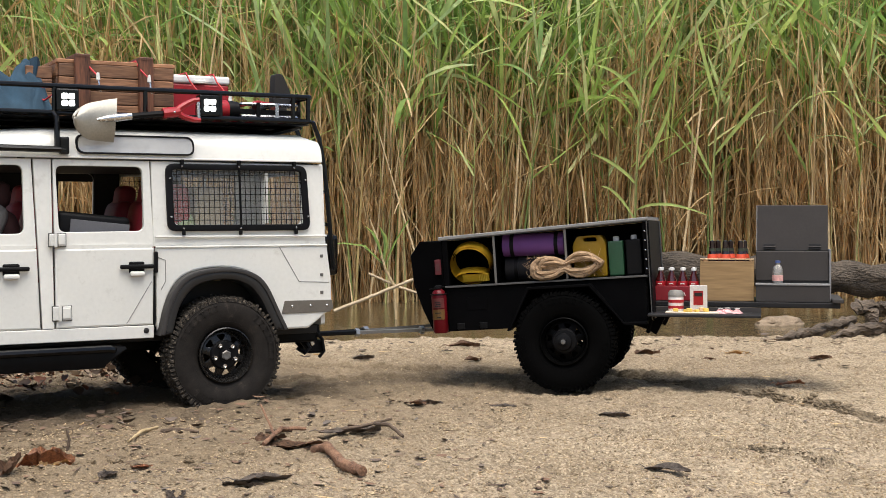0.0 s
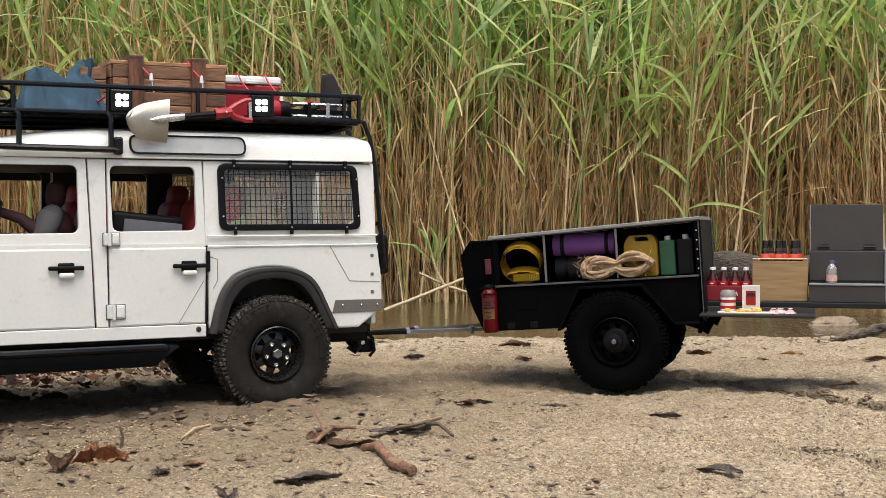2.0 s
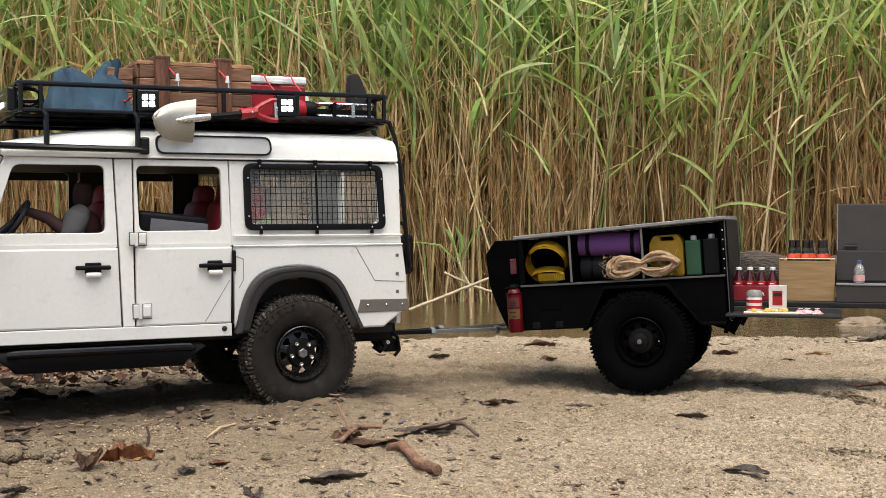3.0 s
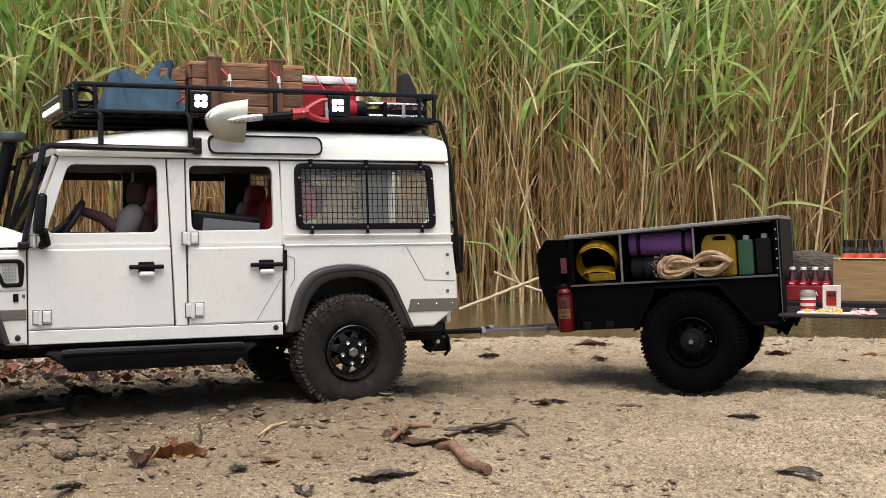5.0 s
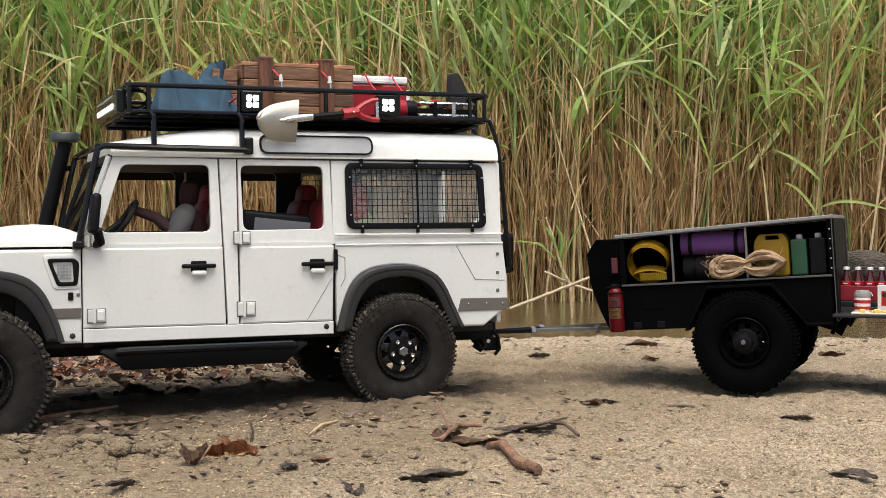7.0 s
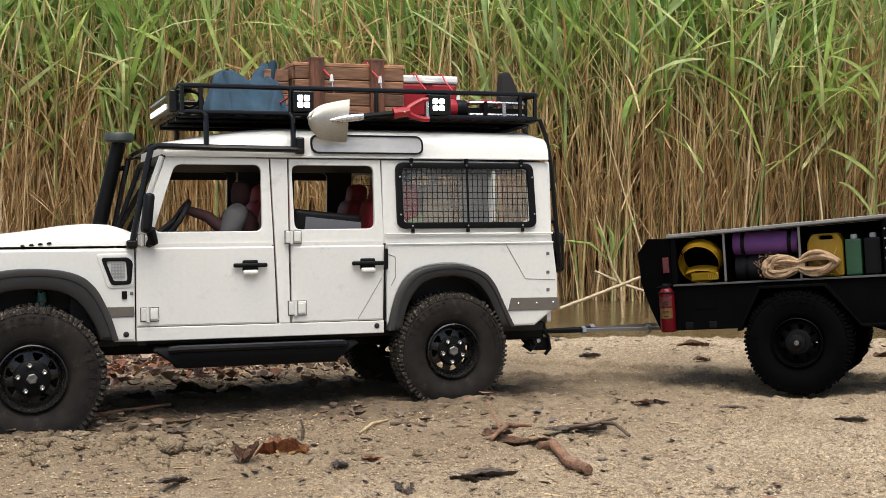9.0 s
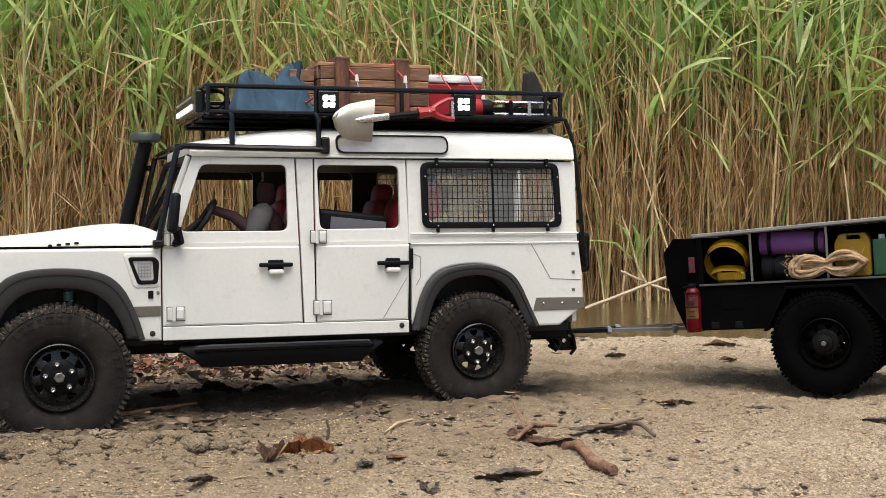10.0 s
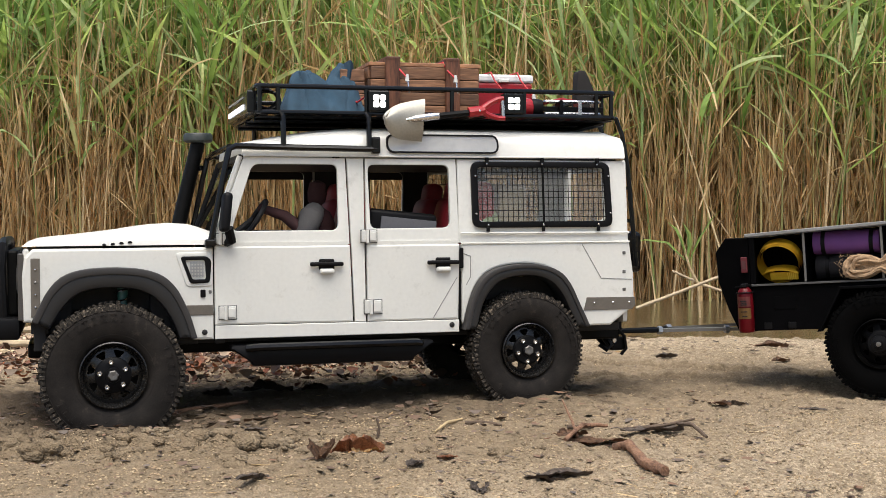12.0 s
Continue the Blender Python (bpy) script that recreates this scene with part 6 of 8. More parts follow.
for r, off, w in ((0.0218, 0.0, 0.0070), (0.0203, 0.003, 0.0060), (0.0188, -0.002, 0.0066)):
    part("loop", band([(r * math.cos(2 * math.pi * k / 40), off, 0.0228 + r * math.sin(2 * math.pi * k / 40)) for k in range(41)], w), YELLOW, strap, smooth=True)
part("loop", band([(0.0165 * math.cos(a), 0.003 + 0.002 * math.sin(a), 0.0115 + 0.0060 * math.sin(a)) for a in [2 * math.pi * k / 30 for k in range(31)]], 0.0070), YELLOW, strap, smooth=True)
part("strap_end", box(-0.018, 0.010, 0.0075, 0.0095, 0.0055, 0.0140, 0.0008), YELLOW, strap)
for k in range(5):
    part("stitch", box(-0.0155 + k * 0.0018, -0.0148 + k * 0.0018, 0.0094, 0.0099, 0.0060, 0.0135), mat("stitch_yellow", (0.75, 0.55, 0.06), rough=0.7) if k == 0 else bpy.data.materials["stitch_yellow"], strap)
PURPLE = mat("purple_foam", (0.135, 0.045, 0.19), rough=0.75, vary=0.12, fine=1500, bump=0.15)


def roll(name, x, y, z, r, half, material, label, straps):
    m = sized(thing(name, tloc(x, y, z, 0, -1.5, 0), label, "mat roll"))
    b = lathe([(0.0, -half), (r * 0.96, -half), (r, -half + 0.001), (r, half - 0.001), (r * 0.96, half), (0.0, half)], 28)
    part("roll", b, material, m, smooth=True).matrix_basis = pose(0, 0, 0, 0, 0, 90)
    for s in straps:
        part("strap", lathe([(r + 0.0006, s - 0.002), (r + 0.0006, s + 0.002), (r - 0.001, s + 0.002), (r - 0.001, s - 0.002), (r + 0.0006, s - 0.002)], 28, full=False), SATIN, m, smooth=True).matrix_basis = pose(0, 0, 0, 0, 0, 90)


roll("sleeping_mat", 0.0300, 0.0640, BED + 0.0370, 0.0118, 0.0320, PURPLE, "rolled purple foam mat with black straps", (-0.022, 0.024))
roll("bedding_roll", 0.0300, 0.0560, BED + 0.0128, 0.0125, 0.0320, mat("black_cloth", (0.005, 0.0045, 0.006), rough=0.9, vary=0.3), "rolled black bedding under the purple mat", (-0.02, 0.02))


def canister(name, x, w, h, material, cap, label, holed):
    c = sized(thing(name, tloc(x, 0.066, BED), label, "canister"))
    out = rounded([(-w, 0.0), (-w, h * 0.80), (-w * 0.75, h), (w * 0.70, h), (w, h * 0.80), (w, 0.0)], 0.003, 4) if holed else rounded([(-w, 0.0), (-w, h), (w, h), (w, 0.0)], 0.0016, 3)
    holes = [rounded([(-w * 0.50, h * 0.86), (-w * 0.40, h * 0.95), (w * 0.30, h * 0.95), (w * 0.30, h * 0.86)], 0.0015, 2)] if holed else []
    part("body", prism(out, -0.012, 0.012, holes, 0.0016), material, c, smooth=True)
    part("cap", lathe([(0.0, 0.0), (0.0032, 0.0), (0.0032, 0.0035), (0.0026, 0.0045), (0.0, 0.0046)], 12, axis="Z"), cap, c, smooth=True).matrix_basis = pose(w * (0.80 if holed else 0.0), 0, h * (0.90 if holed else 1.0))
    return c


WCAP = mat("white_cap", (0.7, 0.7, 0.68), rough=0.4)
canister("fuel_can", -0.0285, 0.0170, 0.0425, mat("yellow_can", (0.20, 0.118, 0.003), spec=0.25, rough=0.45, vary=0.12), BLACK, "yellow plastic fuel can with moulded handle", True)
canister("oil_bottle", -0.0550, 0.0076, 0.0355, mat("green_can", (0.010, 0.055, 0.022), rough=0.45, vary=0.15), WCAP, "green plastic bottle with white cap", False)
canister("oil_bottle", -0.0730, 0.0078, 0.0360, mat("black_can", (0.005, 0.005, 0.0055), spec=0.12, rough=0.45, vary=0.15), WCAP, "black plastic bottle with white cap", False)

# hank of rope
HEMP = mat("hemp_rope", (0.32, 0.215, 0.125), rough=0.95, vary=0.45, scale=250, fine=1800, bump=0.6, depth=0.0006)
rope = sized(thing("rope_hank", tloc(-0.0040, 0.0830, BED + 0.0006), "hank of natural fibre rope lying on bed edge", "rope"))
g_ = random.Random(5)
def lobe(x):
    """Half the height of the hank along its length: a frayed end, a tied waist, an open loop."""
    if x > 0:
        return 0.0040 + 0.0095 * math.sin(min(1.0, x / 0.026) * math.pi / 2)
    return 0.0040 + 0.0090 * math.sin(min(1.0, -x / 0.036) * math.pi) ** 0.8


for k in range(56):
    lx, rx = 0.031 + g_.uniform(-0.007, 0.004), 0.035 + g_.uniform(-0.004, 0.003)
    ul, ur = g_.random() ** 0.6, g_.uniform(0.42, 1.0)
    yy = (g_.random() - 0.5) * 0.013
    turn_ = g_.uniform(0, 6.28)
    pts = []
    for i in range(36):
        a = 2 * math.pi * i / 36
        c, q = math.cos(a), math.sin(a)
        x = (lx if c > 0 else rx) * c
        h_ = lobe(x) * (ul if c > 0 else ur) * (abs(q) ** 0.55) * (1 if q > 0 else -1)
        drop = -0.0016 * max(0.0, c) + 0.0022 * max(0.0, -c)
        pts.append((x, yy + 0.0028 * math.sin(a * 2 + turn_) * (0.4 + abs(c)), max(0.0012, 0.0122 + h_ + drop + g_.uniform(-0.0005, 0.0005))))
    part("strand", tube(pts, 0.0018, 6, True), HEMP, rope, smooth=True)
for k in range(64):
    y_, z_, end = g_.uniform(-0.006, 0.006), g_.uniform(-0.0115, 0.0100), g_.uniform(0.020, 0.033)
    part("loose_strand", tube([(0.002, y_ * 0.4, 0.0115), (0.010, y_ * 0.7, 0.0115 + z_ * 0.45), (end * 0.65, y_, max(0.0015, 0.0125 + z_ * 0.9)), (end, y_ + g_.uniform(-0.003, 0.003), max(0.0012, 0.0125 + z_ + g_.uniform(-0.004, 0.002)))], [0.0014, 0.0016, 0.0015, 0.0008], 6), HEMP, rope, smooth=True)
part("binding", lathe([(0.0062, -0.006), (0.0070, -0.004), (0.0066, 0.0), (0.0070, 0.004), (0.0060, 0.006)], 14, full=False), HEMP, rope, smooth=True).matrix_basis = pose(0, 0, 0.0115, 0, 0, 90)
for k in range(110):
    x = g_.choice([g_.uniform(0.014, 0.040), g_.uniform(0.026, 0.040), g_.uniform(-0.036, -0.010)])
    z = 0.0118 + g_.uniform(-0.010, 0.012)
    part("frayed_fibre", tube([(x, g_.uniform(-0.002, 0.010), max(0.002, z)), (x + g_.uniform(-0.003, 0.006), g_.uniform(-0.004, 0.010), max(0.001, z + g_.uniform(-0.004, 0.007)))], 0.00016, 4), HEMP, rope)

# ---- kitchen slide behind the trailer ----
slide = sized(thing("kitchen_slide", kloc(0, 0, 0), "dark grey pull-out kitchen slide behind the trailer", "kitchen slide"))
part("runner", box(-0.2650, -0.0700, -0.046, 0.058, 0.0815, 0.0868, 0.0008), mat("slide_dark", (0.014, 0.014, 0.015), spec=0.2, rough=0.45, vary=0.2), slide)
part("end_lip", box(-0.2680, -0.2570, -0.046, 0.062, 0.0869, 0.0905, 0.0006), GREYPAINT, slide)
part("drop_tray", box(-0.1890, -0.0800, 0.0600, 0.1000, 0.0735, 0.0765, 0.0008), mat("tray_dark", (0.022, 0.022, 0.023), spec=0.2, rough=0.4, vary=0.2), slide)
part("tray_rim", box(-0.1890, -0.0800, 0.0585, 0.0598, 0.0735, 0.0815, 0.0004), GREYPAINT, slide)
part("tray_arm", tube([(-0.0830, 0.080, 0.0730), (-0.0780, 0.070, 0.0560)], 0.0022, 6), TRBLACK, slide)

unit = sized(thing("kitchen_cabinet", kloc(-0.2200, 0.0, 0.0870), "dark grey kitchen cabinet with raised lid", "cabinet"))
part("lower_box", box(-0.0350, 0.0365, -0.040, 0.054, 0.0, 0.0165, 0.0006), GREYPAINT, unit)
part("shelf_edge", box(-0.0352, 0.0367, 0.0300, 0.0550, 0.0167, 0.0182, 0.0003), mat("shelf_light", (0.19, 0.19, 0.19), rough=0.45), unit, "lighter shelf edge")
part("shadow_gap", box(-0.0345, 0.0360, -0.036, 0.0290, 0.0184, 0.0204, 0.0), DARK, unit)
part("upper_box", box(-0.0350, 0.0365, -0.040, 0.0300, 0.0206, 0.0505, 0.0006), GREYPAINT, unit)
part("side_edge", box(-0.0372, -0.0353, -0.040, 0.0320, 0.0, 0.0525, 0.0005), mat("edge_light", (0.2, 0.2, 0.205), rough=0.45), unit, "lighter cabinet edge")
ld = part("lid", box(-0.0342, 0.0352, -0.0012, 0.0012, 0.0, 0.0465, 0.0005), GREYPAINT, unit, "raised grey lid")
ld.matrix_basis = pose(0, 0.022, 0.0508, 4, 0, 0)
part("lid_edge", box(0.0353, 0.0362, -0.0014, 0.0014, 0.0, 0.0465, 0.0002), bpy.data.materials["edge_light"], ld)
for x in (0.0230, -0.0215):
    hg = part("lid_hinge", box(x - 0.0058, x + 0.0058, 0.0014, 0.0026, 0.0012, 0.0070, 0.0003), mat("hinge_dark", (0.022, 0.022, 0.023), spec=0.2) if x > 0 else bpy.data.materials["hinge_dark"], ld)
    part("hinge_pin", tube([(x - 0.006, 0.003, 0.0040), (x + 0.006, 0.003, 0.0040)], 0.0007, 6), GREYPAINT, hg)

wb_ = sized(thing("water_bottle", kloc(-0.2050, 0.0420, 0.1053), "small clear water bottle with blue cap", "bottle"))
part("bottle", lathe([(0.0, 0.0), (0.0047, 0.0), (0.0052, 0.001), (0.0052, 0.0135), (0.0040, 0.0170), (0.0021, 0.0190), (0.0021, 0.0205)], 16, axis="Z"), glassy("bottle_plastic", (0.95, 0.95, 0.93), 0.05, 0.28), wb_, smooth=True)
part("label", lathe([(0.0053, 0.0025), (0.0054, 0.0026), (0.0054, 0.0082), (0.0053, 0.0083)], 16, axis="Z", full=False), mat("pink_label", (0.55, 0.30, 0.27), rough=0.6, vary=0.3, scale=400), wb_, "pale pink label", smooth=True)
part("cap", lathe([(0.0, 0.0205), (0.0026, 0.0205), (0.0026, 0.0228), (0.0, 0.0230)], 12, axis="Z"), mat("blue_cap", (0.06, 0.10, 0.26), rough=0.4), wb_, "blue cap", smooth=True)

PLY = mat("plywood", (0.25, 0.15, 0.06), rough=0.55, vary=0.25, scale=160, fine=500, bump=0.08, stretch=(0.08, 1.0, 1.0), second=(0.36, 0.235, 0.105))
pb = sized(thing("plywood_crate", kloc(-0.1550, 0.0200, 0.0870), "open plywood crate holding sauce bottles", "crate"))
for sgn in (1, -1):
    part("panel", box(-0.0250, 0.0250, sgn * 0.024 - 0.0012, sgn * 0.024 + 0.0012, 0.0, 0.0405, 0.0005), PLY, pb)
    part("panel", box(sgn * 0.0257 - 0.0012, sgn * 0.0257 + 0.0012, -0.0252, 0.0252, 0.0, 0.0418, 0.0005), PLY, pb)
part("rim", box(-0.0268, 0.0268, 0.0205, 0.0260, 0.0419, 0.0430, 0.0004), mat("rim_wood", (0.6, 0.42, 0.25), rough=0.6), pb)
part("base", box(-0.0243, 0.0243, -0.0225, 0.0225, 0.0004, 0.0024, 0.0003), PLY, pb)
part("false_floor", box(-0.0243, 0.0243, -0.0225, 0.0225, 0.0330, 0.0350, 0.0003), RED, pb, "red tray inside")

SAUCE = mat("dark_bottle", (0.012, 0.004, 0.0035), rough=0.18, vary=0.25, coat=0.5)
sb = sized(thing("sauce_bottle", kloc(-0.1400, 0.0310, 0.1222), "dark sauce bottle with red label in crate", "bottle", "bottles in the plywood crate"))
part("glass", lathe([(0.0, 0.0), (0.0050, 0.0), (0.0050, 0.0085), (0.0036, 0.0135), (0.0030, 0.0165), (0.0030, 0.0185)], 14, axis="Z"), SAUCE, sb, smooth=True)
part("cap", lathe([(0.0, 0.0185), (0.0030, 0.0185), (0.0028, 0.0255), (0.0, 0.0262)], 12, axis="Z"), SAUCE, sb, "dark cap", smooth=True)
part("label", lathe([(0.0051, 0.0075), (0.0052, 0.0076), (0.0045, 0.0122), (0.0044, 0.0122)], 14, axis="Z", full=False), mat("orange_red", (0.62, 0.075, 0.03), rough=0.5), sb, "orange-red label", smooth=True)
part("neck_band", lathe([(0.0032, 0.0150), (0.0034, 0.0150), (0.0034, 0.0180), (0.0032, 0.0180)], 14, axis="Z", full=False), mat("green_band", (0.03, 0.04, 0.025), rough=0.5), sb, "green neck band", smooth=True)
for x, y in ((-0.1530, 0.0310), (-0.1685, 0.0310), (-0.1450, 0.0120), (-0.1580, 0.0120), (-0.1720, 0.0120)):
    copy_thing(sb, kloc(x, y, 0.1222))

CRATERED = mat("crate_red", (0.19, 0.006, 0.012), rough=0.4, vary=0.15, bump=0.04)
rc = sized(thing("bottle_crate", kloc(-0.1045, 0.0350, 0.0870), "red plastic crate of cola bottles", "crate"))
for sgn in (1, -1):
    part("panel", box(-0.0225, 0.0225, sgn * 0.0135 - 0.0010, sgn * 0.0135 + 0.0010, 0.0, 0.0150, 0.0006), CRATERED, rc)
    part("panel", box(sgn * 0.0225 - 0.0010, sgn * 0.0225 + 0.0010, -0.0124, 0.0124, 0.0, 0.0150, 0.0006), CRATERED, rc)
part("base", box(-0.0214, 0.0214, -0.0124, 0.0124, 0.0, 0.0016, 0.0), CRATERED, rc)
em = tube([(0.0035 - 0.0016 * k, 0.0148, 0.0070 + 0.0022 * math.sin(k * 2.1)) for k in range(9)], 0.0006, 5)
part("emblem", em, mat("emblem_pale", (0.75, 0.6, 0.58), rough=0.5), rc, "pale flowing emblem", smooth=True)
cola = sized(thing("cola_bottle", kloc(-0.0880, 0.0410, 0.0888), "small dark cola bottle with white cap", "bottle", "bottles in the red crate"))
part("glass", lathe([(0.0, 0.0), (0.0042, 0.0), (0.0046, 0.002), (0.0040, 0.008), (0.0050, 0.0145), (0.0048, 0.0185), (0.0026, 0.0250), (0.0020, 0.0290)], 14, axis="Z"), mat("cola_glass", (0.055, 0.006, 0.006), rough=0.12, vary=0.2, coat=0.7), cola, smooth=True)
part("label", lathe([(0.0049, 0.0120), (0.0052, 0.0135), (0.0051, 0.0175), (0.0050, 0.0178)], 14, axis="Z", full=False), RED, cola, "red band", smooth=True)
part("label_mark", box(-0.0022, 0.0022, 0.0049, 0.0053, 0.0148, 0.0158), WHITE, cola, "white mark")
part("cap", lathe([(0.0, 0.0288), (0.0027, 0.0288), (0.0026, 0.0312), (0.0, 0.0316)], 14, axis="Z"), WCAP, cola, "white crown cap", smooth=True)
for x, y in ((-0.0990, 0.0410), (-0.1105, 0.0410), (-0.1215, 0.0410), (-0.0880, 0.0290), (-0.0990, 0.0290), (-0.1105, 0.0290), (-0.1215, 0.0290)):
    copy_thing(cola, kloc(x, y, 0.0888))

# food on the drop tray
TRAYTOP = 0.0766
tin = sized(thing("preserve_jar", kloc(-0.1060, 0.0760, TRAYTOP), "striped red and white jar with grey lid", "jar"))
part("jar", lathe([(0.0, 0.0), (0.0072, 0.0), (0.0076, 0.001), (0.0076, 0.0150), (0.0070, 0.0160), (0.0, 0.0160)], 18, axis="Z"), mat("jar_white", (0.62, 0.56, 0.52), rough=0.4), tin, smooth=True)
for z in (0.0040, 0.0100):
    part("stripe", lathe([(0.0077, z), (0.0078, z), (0.0078, z + 0.0030), (0.0077, z + 0.0030)], 18, axis="Z", full=False), RED, tin, "red stripe", smooth=True)
part("lid", lathe([(0.0, 0.0161), (0.0079, 0.0161), (0.0078, 0.0195), (0.0060, 0.0222), (0.0, 0.0228)], 18, axis="Z"), mat("jar_lid", (0.20, 0.19, 0.17), rough=0.5, vary=0.2), tin, "domed grey lid", smooth=True)
card = sized(thing("menu_card", kloc(-0.1285, 0.0760, TRAYTOP, -10, 0, 0), "white card with red picture standing on tray", "card"))
part("sheet", box(-0.0085, 0.0085, -0.0006, 0.0006, 0.0002, 0.0280, 0.0002), mat("card_white", (0.7, 0.69, 0.66), rough=0.6), card)
part("picture", box(-0.0045, 0.0050, 0.0007, 0.0009, 0.0080, 0.0225), RED, card, "red picture block")
part("picture_bar", box(-0.0038, 0.0040, 0.0010, 0.0012, 0.0170, 0.0205), DARK, card)
board = sized(thing("cutting_board", kloc(-0.1240, 0.0880, TRAYTOP), "pale cutting board with cut food", "board"))
part("board", box(-0.0250, 0.0270, -0.0085, 0.0085, 0.0, 0.0018, 0.0006), mat("board_pale", (0.62, 0.52, 0.40), rough=0.6), board)
CHEESE = mat("cheese", (0.70, 0.50, 0.10), rough=0.5, vary=0.15)
PALE = mat("bread", (0.62, 0.42, 0.22), rough=0.8, vary=0.2)
g_ = random.Random(9)
for k in range(9):
    f = sized(thing("food_piece", kloc(-0.1240 - 0.013 + g_.uniform(0, 0.034), 0.0880 + g_.uniform(-0.005, 0.005), TRAYTOP + 0.0019, 0, 0, g_.uniform(0, 180)), "small chunk of yellow cheese or bread on board", "food", "food on the board"))
    part("piece", box(-g_.uniform(0.0018, 0.0038), 0.0025, -0.002, 0.002, 0, g_.uniform(0.0018, 0.0042), 0.0006), CHEESE if k % 3 else PALE, f)
PINK = mat("pink_wrap", (0.50, 0.09, 0.12), rough=0.4, vary=0.3, scale=260, fine=700, second=(0.80, 0.58, 0.55))
for x, y, w, rz in ((-0.1560, 0.0840, 0.0085, 10), (-0.1660, 0.0880, 0.0060, 70), (-0.1500, 0.0900, 0.0055, -20)):
    f = sized(thing("snack_packet", kloc(x, y, TRAYTOP, 0, 0, rz), "crumpled pink and white snack packet", "packet", "packets on the tray"))
    b = bmesh.new()
    bmesh.ops.create_grid(b, x_segments=8, y_segments=6, size=1.0)
    for v in b.verts:
        u, w_ = v.co.x, v.co.y
        v.co = (u * w, w_ * 0.0045, 0.0006 + 0.0042 * (1 - u * u) * (1 - w_ * w_) + 0.0012 * abs(noise.noise(Vector((u * 3, w_ * 3, x * 100)))))
    bmesh.ops.solidify(b, geom=b.faces[:], thickness=0.0004)
    part("wrapper", b, PINK, f, smooth=True)
    part("band", box(-w * 0.4, w * 0.2, -0.002, 0.0022, 0.0052, 0.0058, 0.0002), WHITE, f, "white band")
# ---- logs, sticks, leaves ----
DRIFT = mat("weathered_wood", (0.030, 0.022, 0.016), rough=0.95, vary=0.5, scale=90, fine=420, bump=1.0, depth=0.003, second=(0.165, 0.125, 0.088), stretch=(0.3, 0.5, 1.6))
BARK = mat("grey_bark", (0.022, 0.017, 0.013), rough=0.95, vary=0.6, scale=40, fine=260, bump=1.0, depth=0.008, second=(0.115, 0.09, 0.066), stretch=(0.35, 1.0, 1.0))
TWIG = mat("brown_twig", (0.105, 0.045, 0.025), rough=0.85, vary=0.4, scale=90, fine=700, bump=0.8, depth=0.0015, second=(0.30, 0.165, 0.095))
DARKTWIG = mat("dark_twig", (0.05, 0.035, 0.025), rough=0.9, vary=0.4, scale=60, fine=700, bump=0.5, second=(0.13, 0.09, 0.06))
PALEREED = mat("pale_fallen_reed", (0.44, 0.345, 0.22), rough=0.7, vary=0.25, scale=30, fine=500, bump=0.2)


CANETONE = mat("pale_cane", (0.44, 0.30, 0.14), rough=0.6, vary=0.3, scale=14, fine=260, bump=0.2, second=(0.74, 0.58, 0.34))
SPLITSTALK = mat("split_tan_stalk", (0.36, 0.27, 0.145), rough=0.8, vary=0.3, scale=60, fine=500, bump=0.3)


def knotty(pts, radii, seed, n=12, rough=0.18, cuts=6):
    """A limb with uneven girth along a bent line."""
    g = random.Random(seed)
    line, rs = [], []
    for i in range(len(pts) - 1):
        for k in range(cuts):
            s = k / cuts
            p = Vector(pts[i]) * (1 - s) + Vector(pts[i + 1]) * s
            r = radii[i] * (1 - s) + radii[i + 1] * s
            line.append(p + Vector((g.uniform(-1, 1), g.uniform(-1, 1), g.uniform(-1, 1))) * r * 0.12)
            rs.append(r * g.uniform(0.9, 1.1))
    line.append(Vector(pts[-1]))
    rs.append(radii[-1])
    bm = tube(line, rs, n)
    for v in bm.verts:
        k = (noise.noise(v.co * (0.6 / max(radii))) + 0.6 * noise.noise(v.co * (2.3 / max(radii)))) * rough * max(radii)
        v.co += Vector((0.2 * k, k, k))
    return bm


def limb(name, pts, radii, material, seed, label, category, n=12, rough=0.2, cuts=14):
    o = part(name, knotty(pts, radii, seed, n, rough, cuts), material, None, label, smooth=True)
    return tagged(o, "", category)


limb("log", [(0.70, 2.78, 0.078), (1.0, 2.74, 0.060), (1.35, 2.70, 0.040), (1.75, 2.68, 0.035)], [0.028, 0.036, 0.037, 0.036], BARK, 3, "thick grey fallen log lying in the pond", "log", 18, 0.35)
limb("driftwood", [(0.679, 1.760, 0.001), (0.710, 1.780, 0.005), (0.743, 1.800, 0.008), (0.785, 1.825, 0.015), (0.830, 1.848, 0.021)], [0.0028, 0.0055, 0.0068, 0.0075, 0.0075], DRIFT, 5, "weathered driftwood branch lying on the shore", "driftwood", 22, 0.55, 8)
limb("driftwood", [(0.765, 1.785, 0.001), (0.800, 1.805, 0.006), (0.850, 1.825, 0.011), (0.910, 1.842, 0.016), (1.02, 1.87, 0.018)], [0.003, 0.007, 0.009, 0.0105, 0.012], DRIFT, 6, "pale weathered root lying on the shore", "driftwood", 22, 0.55, 8)
limb("driftwood", [(0.856, 1.905, 0.034), (0.880, 1.915, 0.034), (0.915, 1.925, 0.031), (0.97, 1.935, 0.027), (1.06, 1.96, 0.020)], [0.008, 0.0125, 0.0125, 0.015, 0.018], DRIFT, 8, "broken gnarled driftwood stump on the shore", "driftwood", 22, 0.6, 8)
